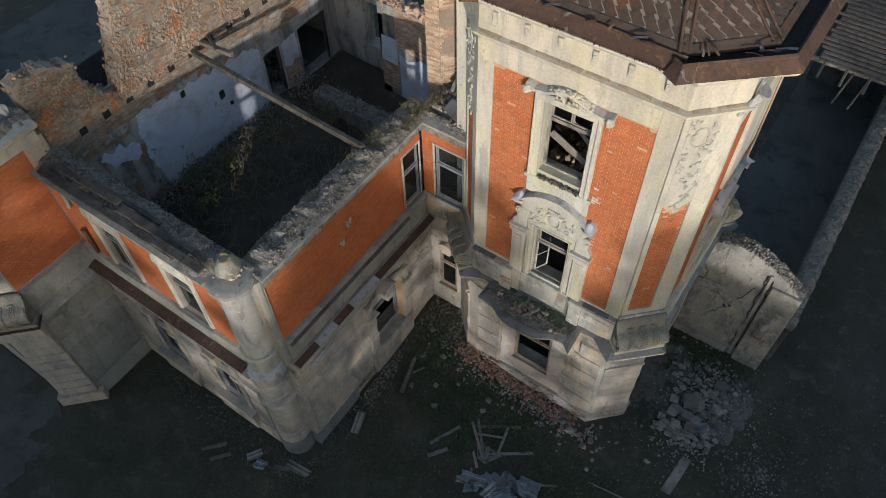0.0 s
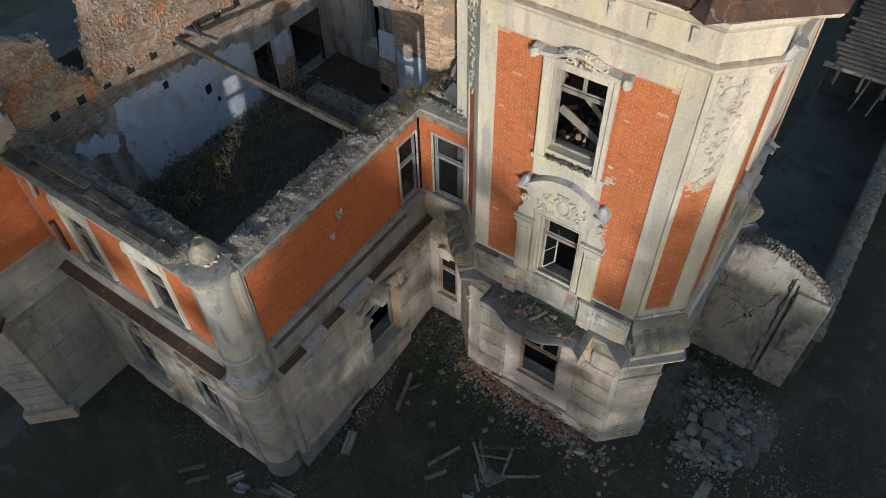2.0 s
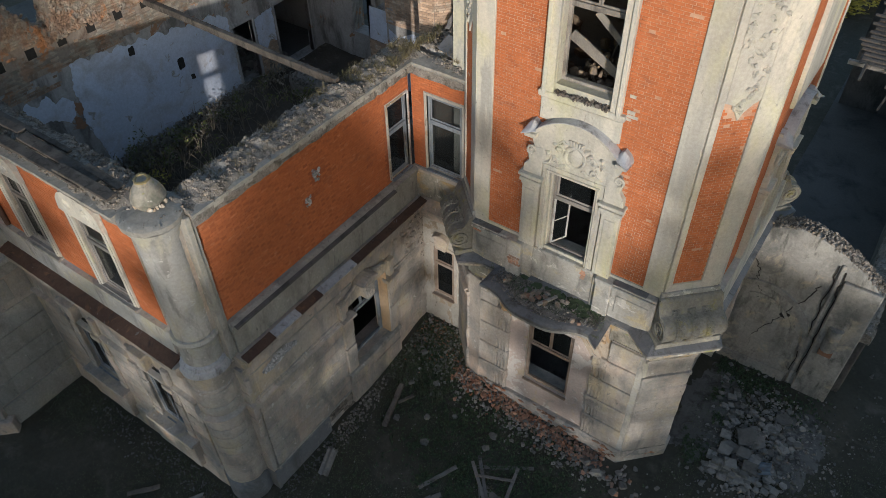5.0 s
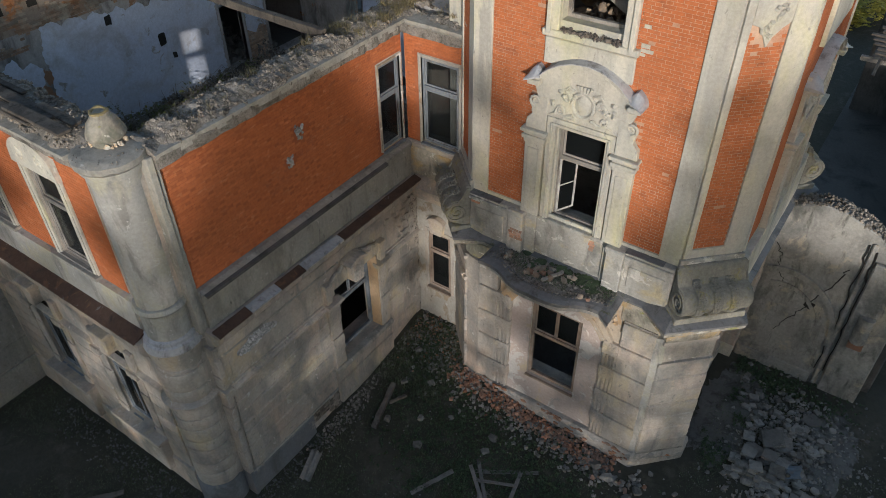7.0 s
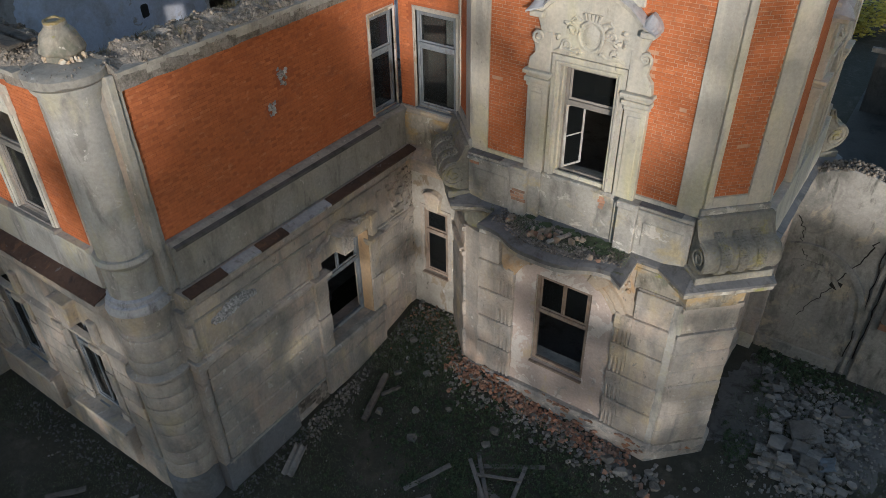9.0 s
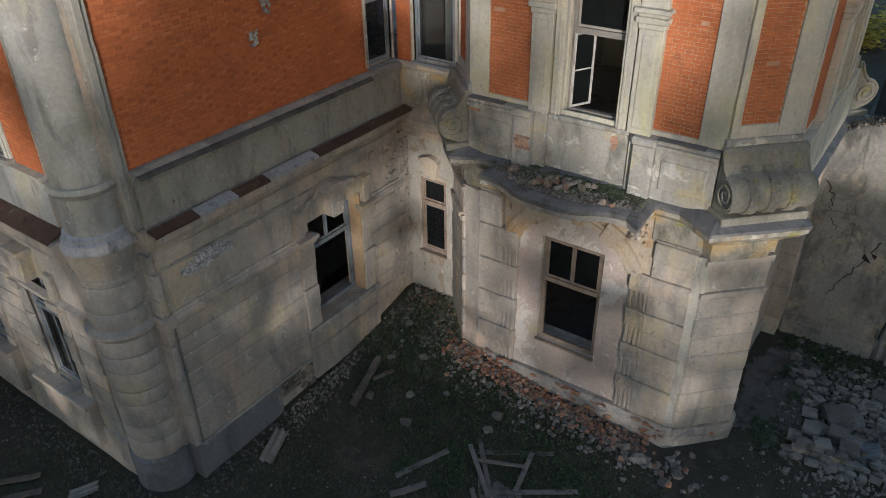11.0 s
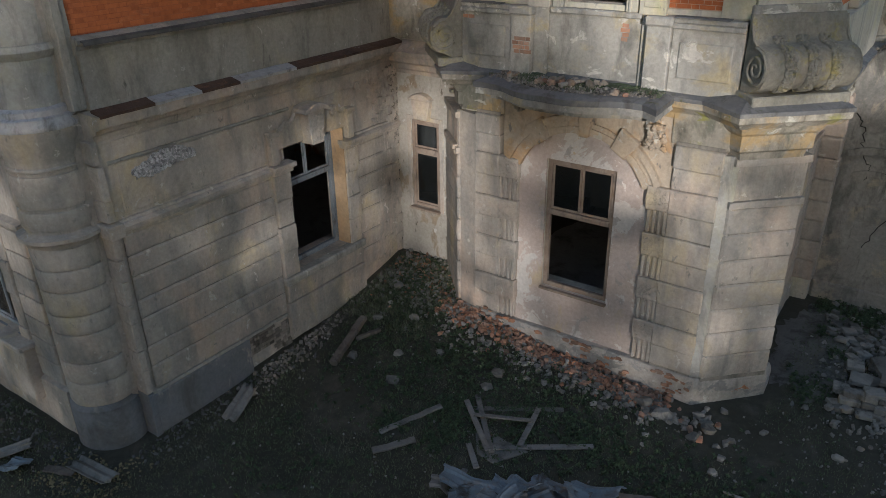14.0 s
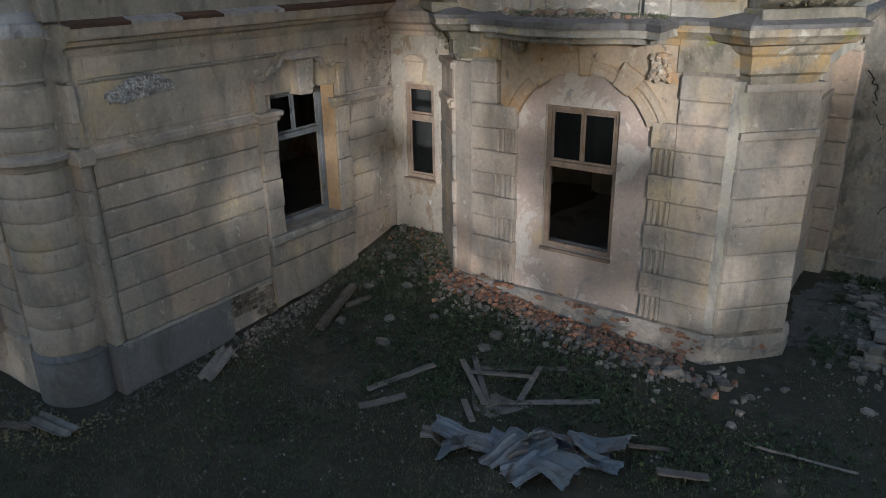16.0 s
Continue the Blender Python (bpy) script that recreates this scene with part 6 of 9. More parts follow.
window(F2, *W2G, -0.03, "small brown wooden window beside the inner corner", transom=0.66, panes_up=1, panes_low=1, glass=(1, 1, 1))
window(F2, *W2U, -0.14, "flaking grey window with dark panes above the inner corner", BLUEWOOD, bar=0.065, transom=0.66, panes_up=1, panes_low=1, glass=(1, 1, 1))

# round corner
column = thing("corner_column", (COLX, COLY, 0), "round plastered corner column with mouldings and a knob on top", "column", "structure")
m = Mesh()
m.lathe((COLX, COLY), [(COLR, 6.95), (COLR + 0.005, 8.5), (COLR, 9.85), (COLR + 0.03, 9.95), (COLR + 0.03, 10.05), (COLR + 0.10, 10.16), (COLR + 0.12, 10.24), (COLR - 0.05, 10.27)], 40)
part("shaft", m, SHAFT, column, "smooth grey plastered shaft", smooth=True)
m = Mesh()
m.lathe((COLX, COLY), [(COLR - 0.02, 6.0), (COLR + 0.02, 6.0), (COLR + 0.02, 6.76), (COLR + 0.06, 6.80), (COLR + 0.10, 6.88), (COLR + 0.06, 6.96), (COLR - 0.02, 6.97)], 40)
part("collar", m, SHAFT, column, smooth=True)
m = Mesh()
m.lathe((COLX, COLY), [(COLR, 5.78), (COLR + 0.165, 5.77), (COLR + 0.17, 5.82), (COLR + 0.13, 5.88), (COLR + 0.125, 5.94), (COLR + 0.08, 5.97), (COLR + 0.075, 6.05), (COLR + 0.03, 6.09), (COLR, 6.1)], 40)
part("lead_ring", m, ZINC, column, "grey sheet-metal ring", smooth=True)
m = Mesh()
m.lathe((COLX, COLY), [(COLR, 5.20), (COLR + 0.07, 5.24), (COLR + 0.08, 5.34), (COLR + 0.11, 5.40), (COLR + 0.12, 5.55), (COLR + 0.15, 5.62), (COLR + 0.155, 5.77), (COLR, 5.775)], 40)
part("cornice_ring", m, STONE, column, smooth=True)
m = Mesh()
m.lathe((COLX, COLY), [(COLR + 0.07, 0.9), (COLR + 0.07, 3.0), (COLR + 0.07, 5.3)], 36)
part("core", m, STONE, column, smooth=True)
for z0, z1 in SIDE_COURSES + ((4.20, 4.52), (4.56, 5.10), (5.14, 5.22)):
    m = Mesh()
    m.lathe((COLX, COLY), [(COLR + 0.074, z0 + 0.006), (COLR + 0.092, z0 + 0.016), (COLR + 0.104, z0 + 0.05), (COLR + 0.108, (z0 + z1) / 2), (COLR + 0.104, z1 - 0.05), (COLR + 0.092, z1 - 0.016), (COLR + 0.074, z1 - 0.006)], 36)
    part("drum", m, STONE, column, smooth=True)
m = Mesh()
m.lathe((COLX, COLY), [(COLR + 0.04, 3.90), (COLR + 0.12, 3.92), (COLR + 0.15, 4.00), (COLR + 0.21, 4.04), (COLR + 0.21, 4.10), (COLR + 0.1, 4.14), (COLR + 0.02, 4.18)], 36)
part("string_ring", m, STONE, column, smooth=True)
m = Mesh()
m.lathe((COLX, COLY), [(COLR + 0.15, -0.4), (COLR + 0.145, 0.76), (COLR + 0.13, 0.80), (COLR + 0.14, 0.84), (COLR + 0.10, 0.90), (COLR + 0.08, 0.94)], 36)
part("foot", m, PLINTH, column, "grey smooth foot", smooth=True)
m = Mesh()
m.lathe((COLX - 0.08, COLY + 0.12), [(0.27, 10.40), (0.28, 10.62), (0.33, 10.64), (0.355, 10.68), (0.35, 10.73), (0.325, 10.77), (0.315, 10.82), (0.26, 10.93), (0.195, 11.02), (0.17, 11.05), (0.175, 11.10), (0.16, 11.12)], 24)
knob = part("knob", m, STAINED, column, "lichen-stained turned knob with a hollow top", smooth=True)
m = Mesh()
m.lathe((COLX - 0.08, COLY + 0.12), [(0.172, 11.095), (0.165, 11.135), (0.12, 11.14), (0.09, 11.11), (0.07, 11.06), (0.01, 11.05)], 20)
weather(knob.data, 0.03)
knob_rim = part("knob_rim", m, LICHEN, column, "yellow lichen on the knob's broken rim", smooth=True)
weather(knob_rim.data, 0.03)
m = Mesh()
kr = random.Random(12)
for _ in range(26):
    a, q = kr.uniform(0, 6.28), kr.uniform(0.025, 0.06)
    m.blob((COLX - 0.08 + 0.29 * math.cos(a), COLY + 0.12 + 0.29 * math.sin(a), 10.50 + kr.uniform(0, 0.10)), q, q * 0.8, q * 0.6, kr, 0.3)
part("knob_base", m, OCHRE, column, "broken ochre masonry under the knob", kind="stuff")

# wing front
for fa, fb in ((FG1, FU1), (FG2, FU2)):
    window(FF, *fa, 0.0, "grey-blue flaking ground-floor window of the wing front", BLUEWOOD, transom=0.66, panes_up=2, panes_low=2, glass=(1, 1, 0))
    window(FF, *fb, -0.05, "grey wooden upper window of the wing front with broken panes", OLDWOOD, transom=0.62, panes_up=2 if fb is FU2 else 1, panes_low=2 if fb is FU2 else 1, glass=(fb is FU2, 1, 1), blind=fb is FU2)
    c = (fa[0] + fa[1]) / 2
    for s in (-1, 1):
        m = Mesh()
        a, b = sorted((c + s * 0.56, c + s * 0.86))
        for i, (z0, z1) in enumerate(courses_of(5, 0.6, 3.95)):
            FF.box(m, a, b + 0.0, z0, z1 - 0.015, 0.08, 0.13 + 0.02 * (i % 2))
        part("jamb_blocks", m, STONE, wall_front_wing, bevel=0.012)
        m = Mesh()
        FF.box(m, a - 0.04, b + 0.04, 3.96, 4.14, 0.08, 0.26)
        FF.box(m, a + 0.02, b - 0.02, 4.14, 4.75, 0.08, 0.18)
        part("impost", m, STONE, wall_front_wing, bevel=0.015)
        m = Mesh()
        a, b = sorted((c + s * 0.55, c + s * 0.75))
        FF.box(m, a, b, 6.95, 9.75, 0.0, 0.06)
        FF.box(m, a + 0.05, b - 0.05, 7.0, 9.7, 0.06, 0.085)
        part("upper_jamb", m, CREAM, wall_front_wing, bevel=0.012)
    m = Mesh()
    FF.plate(m, [(c - 0.13, 4.4), (c + 0.13, 4.4), (c + 0.22, 5.02), (c - 0.22, 5.02)], 0.0, 0.32)
    FF.box(m, c - 0.30, c + 0.30, 5.02, 5.14, 0.0, 0.38)
    part("keystone", m, STONE, wall_front_wing, bevel=0.02)
    m = Mesh()
    FF.box(m, c - 0.98, c + 0.98, 1.60, 1.715, -0.2, 0.44)
    FF.box(m, c - 0.9, c + 0.9, 0.5, 1.60, 0.0, 0.34)
    part("sill_block", m, STONE, wall_front_wing, bevel=0.02)
    m = Mesh()
    FF.plate(m, [(c - 0.78, 9.42), (c + 0.78, 9.42), (c + 0.72, 9.75)] + arc(c, 9.7, 0.7, 20, 160, 10, 0.42) + [(c - 0.72, 9.75)], 0.0, 0.12)
    for s in (-1, 1):
        FF.line(m, spiral(c + s * 0.35, 9.72, 0.14, 1.4, 90, 18, 0.2, s), 0.04, 0.02, 0.12)
    part("lintel_ornament", m, CREAM, wall_front_wing, "cream carved lintel", bevel=0.0)
    m = Mesh()
    FF.box(m, c - 0.8, c + 0.8, 6.98, 7.07, 0.0, 0.18)
    part("upper_sill", m, PALE, wall_front_wing, bevel=0.012)
m = Mesh()
FF.wall(m, -8.28, -1.24, 7.0, 10.25, 0.0, 0.008, [(-3.65, -2.15, 7.0, 9.9), (-6.65, -5.15, 7.0, 9.9)])
part("mortar_bed", m, MORTAR, wall_front_wing)
brickwork(FF, -8.26, -1.25, 7.02, 10.22, 0.013, wall_front_wing, lambda u, z: not (-3.67 < u < -2.13 or -6.67 < u < -5.13), near=lambda u, z: u > -2.2, seed=47)
m = Mesh()
moulding(m, [(-8.28, -7.95), (-1.22, -7.95)], [(-0.02, 6.0), (0.06, 6.0), (0.06, 6.84), (0.12, 6.90), (0.14, 6.98), (-0.02, 7.0)])
part("dado", m, SHAFT, wall_front_wing)
m = Mesh()
moulding(m, [(-8.28, -7.95), (-1.0, -7.95)], [(-0.2, 5.22), (0.10, 5.22), (0.14, 5.30), (0.20, 5.34), (0.22, 5.44), (0.30, 5.50), (0.34, 5.62), (0.36, 5.66), (0.36, 5.88), (-0.2, 5.9)])
part("cornice", m, STONE, wall_front_wing)
m = Mesh()
moulding(m, [(-8.28, -7.95), (-1.1, -7.95)], [(0.38, 5.84), (0.385, 5.89), (0.05, 6.03), (0.05, 5.95), (0.36, 5.885)])
part("flashing", m, RUST, wall_front_wing, "rusty sheet-metal flashing")
m = Mesh()
moulding(m, [(-8.28, -7.95), (-1.15, -7.95)], [(0.07, 3.98), (0.14, 3.98), (0.20, 4.08), (0.20, 4.16), (0.07, 4.2)])
moulding(m, [(-8.28, -7.95), (-1.15, -7.95)], [(0.05, -0.3), (0.18, -0.3), (0.17, 0.95), (0.05, 1.0)])
part("bands", m, STONE, wall_front_wing)
# joint shade of the wing front is coloured into these beds
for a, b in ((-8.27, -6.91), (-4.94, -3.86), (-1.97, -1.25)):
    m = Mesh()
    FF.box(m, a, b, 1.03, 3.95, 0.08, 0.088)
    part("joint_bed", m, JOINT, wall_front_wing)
for z0, z1 in courses_of(7, 1.02, 3.96):
    for a, b in ((-8.28, -6.9), (-4.95, -3.85), (-1.98, -1.24)):
        m = Mesh()
        FF.box(m, a, b, z0 + 0.014, z1 - 0.014, 0.07, 0.13)
        part("course", m, STONE, wall_front_wing, bevel=0.014)

# ruined wall tops
def crumbled(name, pts, half, z, seed, count, lab, parent=None):
    """A ragged strip of broken masonry along a plan line."""
    rng = random.Random(seed)
    m = Mesh()
    for (xa, ya), (xb, yb) in zip(pts, pts[1:]):
        ln = math.hypot(xb - xa, yb - ya)
        nx, ny = (yb - ya) / ln, -(xb - xa) / ln
        n = int(ln / 0.16)
        grid = []
        for i in range(n + 1):
            row = []
            for j in range(7):
                t, s = i / n, (j / 6 - 0.5) * 2 * half
                x, y = xa + (xb - xa) * t + nx * s, ya + (yb - ya) * t + ny * s
                edge = abs(j - 3) / 3
                zz = z + 0.10 - 0.20 * edge ** 3 + 0.14 * noise.noise((x * 2.1, y * 2.1, seed)) + 0.10 * noise.noise((x * 6, y * 6, seed))
                row.append((x + rng.uniform(-0.03, 0.03), y + rng.uniform(-0.03, 0.03), zz))
            grid += row
        low = [(gx_, gy_, z - 0.35) for gx_, gy_, _ in grid]
        k = len(grid)
        fs = [(i * 7 + j, i * 7 + j + 1, (i + 1) * 7 + j + 1, (i + 1) * 7 + j) for i in range(n) for j in range(6)]
        fs += [(i * 7, (i + 1) * 7, k + (i + 1) * 7, k + i * 7) for i in range(n)] + [((i + 1) * 7 + 6, i * 7 + 6, k + i * 7 + 6, k + (i + 1) * 7 + 6) for i in range(n)]
        fs += [(j + 1, j, k + j, k + j + 1) for j in range(6)] + [(n * 7 + j, n * 7 + j + 1, k + n * 7 + j + 1, k + n * 7 + j) for j in range(6)]
        m.add(grid + low, fs)
    top = solid(name, m, TOPDIRT, lab, "wall top", "structure")
    m = Mesh()
    for _ in range(count * 12):
        i = rng.randrange(len(pts) - 1)
        t, s = rng.random(), rng.uniform(-half, half)
        (xa, ya), (xb, yb) = pts[i], pts[i + 1]
        ln = math.hypot(xb - xa, yb - ya)
        x, y = xa + (xb - xa) * t + (yb - ya) / ln * s, ya + (yb - ya) * t - (xb - xa) / ln * s
        r = rng.choice((0.006, 0.007, 0.008, 0.010, 0.011, 0.013, 0.016, 0.020, 0.032))
        m.blob((x, y, z + 0.08 - 0.18 * abs(s / half) ** 3 + 0.14 * noise.noise((x * 2.1, y * 2.1, seed)) + 0.10 * noise.noise((x * 6, y * 6, seed)) + rng.uniform(-0.02, 0.02)), r, r * 0.8, r * 0.55, rng, 0.3)
    part("loose_stones", m, TOPSTONE, top, kind="stuff")
    return top


crumbled("wall_top_side", [(-0.56, -7.2), (-0.55, -3.5), (-0.55, 0.5)], 0.50, 10.38, 3, 1000, "crumbled masonry top of the wing's side wall")
crumbled("wall_top_front", [(-8.3, -7.54), (-4.5, -7.52), (-1.0, -7.54)], 0.56, 10.48, 5, 1000, "crumbled masonry top of the wing's front wall")
crumbled("wall_top_corner", [(-0.2, 0.36), (1.5, 0.36)], 0.34, 10.28, 7, 120, "crumbled top of the wall in the inner corner")
m = Mesh()
m.box((-0.75, -7.1, 10.15), (-0.06, -0.2, 10.30))
moulding(m, [(-0.2, -7.2), (-0.2, 0.0)], [(-0.3, 10.14), (0.04, 10.14), (0.08, 10.20), (0.16, 10.24), (0.17, 10.33), (-0.3, 10.36)])
part("top_cornice", m, PALE, wall_side_wing, "thin broken cornice slab")
m = Mesh()
moulding(m, [(-8.28, -7.95), (-1.2, -7.95)], [(-0.4, 10.20), (0.10, 10.20), (0.14, 10.28), (0.24, 10.34), (0.25, 10.42), (-0.4, 10.46)])
part("top_cornice", m, PALE, wall_front_wing)
m = Mesh()
moulding(m, [(-0.2, 0.1), (1.6, 0.1)], [(-0.3, 10.12), (0.04, 10.12), (0.10, 10.18), (0.14, 10.24), (0.15, 10.32), (-0.3, 10.36)])
part("top_cornice", m, PALE, wall_corner)
m = Mesh()
m.lathe((COLX, COLY), [(COLR - 0.1, 10.2), (COLR + 0.10, 10.24), (COLR + 0.17, 10.30), (COLR + 0.18, 10.42), (COLR + 0.10, 10.47), (0.36, 10.50), (0.2, 10.52)], 32)
cap = part("cap", m, PALE, column, "crumbled cap", smooth=True)
weather(cap.data, 0.015)
m = Mesh()
for _ in range(60):
    a, q, r = rng.uniform(0, 6.28), rng.uniform(0.34, 0.64), rng.choice((0.006, 0.008, 0.010, 0.014, 0.020))
    m.blob((COLX + q * math.cos(a), COLY + q * math.sin(a), 10.50 - 0.14 * max(0, q - 0.4)), r, r * 0.8, r * 0.6, rng, 0.3)
part("cap_rubble", m, TOPSTONE, column, kind="stuff")
# boards left on the front wall
for a, b, y, z, hw in ((-7.9, -4.6, -8.00, 10.60, 0.13), (-7.6, -4.9, -7.66, 10.66, 0.11), (-5.1, -2.2, -8.02, 10.66, 0.12), (-4.7, -2.0, -7.72, 10.68, 0.13), (-3.0, -1.25, -7.98, 10.74, 0.13), (-2.6, -1.40, -7.62, 10.70, 0.09), (-6.2, -3.4, -7.46, 10.64, 0.06)):
    m = Mesh()
    k = rng.uniform(-0.06, 0.06)
    m.hexa([(a, y - hw, z), (b, y - hw + k, z), (b, y + hw + k, z), (a, y + hw, z), (a, y - hw, z + 0.07), (b, y - hw + k, z + 0.06), (b, y + hw + k, z + 0.06), (a, y + hw, z + 0.07)])
    solid("wall_plate_board", m, BEAM, "grey-brown weathered timber board lying along the wall top", "board", kind="", bevel=0.012, group="timbers on the wall top")

# open joint in the inner corner
# black tube: the shade in the gap is put into its colour
m = Mesh()
cr = random.Random(55)
m.tube([(0.0 + cr.uniform(-0.02, 0.03), -0.03, 0.9 + 0.22 * i) for i in range(20)], 0.04, 0.018, 5)
part("open_joint", m, BLACK, wall_corner, "dark open joint")


# dry grass and stalks on the wall tops
def tufts(name, x0, x1, y0, y1, z, count, seed, lab, high=0.16):
    r = random.Random(seed)
    m = Mesh()
    for _ in range(count):
        x, y = r.uniform(x0, x1), r.uniform(y0, y1)
        if noise.noise((x * 1.6, y * 1.6, seed)) < 0.02:
            continue
        for _ in range(5):
            a, h = r.uniform(0, 6.28), r.uniform(0.4, 1) * high
            bx, by = x + r.gauss(0, 0.03), y + r.gauss(0, 0.03)
            q = h * r.uniform(0.3, 1.0)
            w = 0.007
            m.add([(bx - w * math.sin(a), by + w * math.cos(a), z), (bx + w * math.sin(a), by - w * math.cos(a), z), (bx + math.cos(a) * q, by + math.sin(a) * q, z + h)], [(0, 1, 2)])
    return solid(name, m, STRAW, lab, "grass", "stuff")


tufts("wall_top_grass", -0.9, -0.15, -2.6, 0.6, 10.40, 900, 51, "dry grass growing on the crumbled wall top", 0.22)
tufts("wall_top_grass", -0.9, -0.35, -7.0, -2.6, 10.42, 500, 52, "dry grass growing on the crumbled wall top", 0.13)
tufts("wall_top_grass", -8.2, -1.3, -7.9, -7.4, 10.52, 500, 53, "dry grass growing on the crumbled wall top", 0.13)
tufts("corner_grass", -0.3, 1.5, 0.2, 2.2, 10.50, 700, 54, "dry grass growing between charred laths", 0.25)

# ---- roofless interior and left block ----
FI = Face(-8.40, 0, 0, 1)
m = Mesh()
m.box((-8.35, -7.3, 5.55), (-0.7, 5.4, 5.85))
m.box((-0.7, 0.5, 5.55), (1.5, 5.4, 5.85))
solid("floor_upper", m, FLOORDIRT, "black earth and debris on the upper floor of the roofless wing", "floor")
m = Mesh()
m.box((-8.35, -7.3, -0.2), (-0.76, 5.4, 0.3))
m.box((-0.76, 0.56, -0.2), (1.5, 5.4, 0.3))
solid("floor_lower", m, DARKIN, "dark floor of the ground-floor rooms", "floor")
# debris relief on the floor
n = 64
fm = Mesh()
for j in range(n + 1):
    for i in range(n + 1):
        x, y = -8.38 + 7.6 * i / n, -7.28 + 12.6 * j / n
        h = 0.22 * math.exp(-((x + 8.4) / 1.2) ** 2) + 0.35 * math.exp(-((x + 0.7) / 0.8) ** 2) + 0.28 * noise.noise((x * 0.8, y * 0.8, 2)) + 0.12 * noise.noise((x * 3, y * 3, 4)) + 0.5 * math.exp(-(((x + 6.5) / 1.2) ** 2 + ((y - 0.8) / 0.9) ** 2)) + 0.16 * math.exp(-(((x + 8.2) / 1.3) ** 2 + ((y + 0.8) / 1.8) ** 2))
        fm.v.append((x, y, 5.95 + h * (0.3 if y > 2.75 else 1.0)))
fm.f = [(j * (n + 1) + i, j * (n + 1) + i + 1, (j + 1) * (n + 1) + i + 1, (j + 1) * (n + 1) + i) for j in range(n) for i in range(n)]
solid("debris_floor", fm, FLOORDIRT, "uneven dark earth heaped against the inner walls", "earth", "structure", smooth=True)
iw = Mesh()
DOORS = ((1.18, 2.02, 6.2, 8.36), (3.1, 4.68, 6.0, 8.40))
FI.wall(iw, -7.3, 5.9, -0.2, 9.72, -0.18, 0.0, DOORS)
FI.wall(iw, -7.3, 5.9, -0.2, 9.72, -0.6, -0.181, [(a - 0.4, b + 0.5, c - 0.1, e + 0.2) for a, b, c, e in DOORS])
wall_in = solid("wall_interior_west", iw, GREYIN, "inner wall with pale bluish plaster, bare brick and two doorways", "wall", weld=True)
m = Mesh()
top_line = [(-7.3, 12.9), (-6.3, 12.95), (-5.55, 12.5), (-5.45, 11.7), (-5.0, 11.05), (-4.55, 10.75), (-4.4, 11.3), (-4.2, 11.9), (-3.9, 12.9), (-3.65, 13.6), (-2.6, 13.3), (-1.5, 12.9), (-0.5, 12.7), (0.6, 12.4), (1.6, 12.0), (3.0, 11.4), (4.4, 10.8), (5.9, 10.2)]
rng = random.Random(61)
ragged = []
for (a, za), (b, zb) in zip(top_line, top_line[1:]):
    for i in range(6):
        t = i / 6
        ragged.append((a + (b - a) * t, za + (zb - za) * t + rng.uniform(-0.14, 0.10)))
FI.plate(m, [(-7.3, 9.722), (5.9, 9.722), (5.9, 10.1)] + ragged[::-1], -0.58, -0.03)
part("brick_upper", m, OLDMORTAR, wall_in, "torn brick masonry above the plaster")


def rag_top(u):
    for (a, za), (b, zb) in zip(top_line, top_line[1:]):
        if a <= u <= b:
            return za + (zb - za) * (u - a) / (b - a) - 0.12
    return 0


def jag(poly, seed):
    """The same outline with a ragged, broken edge."""
    r = random.Random(seed)
    out = []
    for (a, b), (c, e) in zip(poly, poly[1:] + poly[:1]):
        n_ = max(1, int(math.hypot(c - a, e - b) / 0.07))
        for i in range(n_):
            t = i / n_
            k = 0.0 if i == 0 else 1.0
            out.append((a + (c - a) * t + k * r.uniform(-0.03, 0.03), b + (e - b) * t + k * r.uniform(-0.03, 0.03)))
    return out


white = [(-4.42, 5.9), (-4.30, 6.6), (-4.45, 7.3), (-4.62, 7.9), (-4.50, 8.5), (-4.58, 9.0), (-4.45, 9.4), (-4.40, 9.72)]
for i in range(22):
    white.append((-4.3 + i * 0.235, 9.70 + 0.10 * math.sin(i * 2.3) - 0.03 * i))
m = Mesh()
FI.plate(m, jag([(1.05, 5.9)] + [(1.05, 8.8), (0.7, 9.05)] + white[::-1], 1), 0.0, 0.016)
FI.plate(m, jag([(2.15, 7.3), (2.5, 7.1), (2.7, 7.35), (2.97, 7.2), (2.97, 8.4), (2.15, 8.3)], 7), 0.0, 0.016)
FI.plate(m, jag([(-6.15, 9.05), (-5.9, 8.75), (-5.85, 8.45), (-5.5, 8.5), (-5.0, 8.15), (-4.78, 8.3), (-4.70, 8.7), (-4.95, 8.95), (-5.2, 8.85), (-5.35, 9.2), (-5.7, 9.0), (-5.9, 9.25)], 2), 0.0, 0.016)
part("plaster", m, WHITE, wall_in, "pale bluish plaster")
brickwork(FI, 2.14, 2.98, 6.0, 7.3, 0.008, wall_in, lambda u, z: True, None, PALEBRICK, seed=60)
SOCKETS = [(-6.14 + 0.895 * i, 10.38) for i in range(12)]
brickwork(FI, -7.3, 5.9, 8.7, 13.8, 0.01, wall_in, lambda u, z: z < rag_top(u) and (z > 9.62 + 0.16 * noise.noise((u * 3, 0, 8)) or (u < -4.75 and z > 9.25) or u > 0.95) and z > 9.0 and noise.noise((u * 1.7, z * 1.7, 5)) < 0.32 and not any(abs(u - a) < 0.14 and abs(z - b) < 0.15 for a, b in SOCKETS), None, OLDBRICK, seed=62)
m = Mesh()
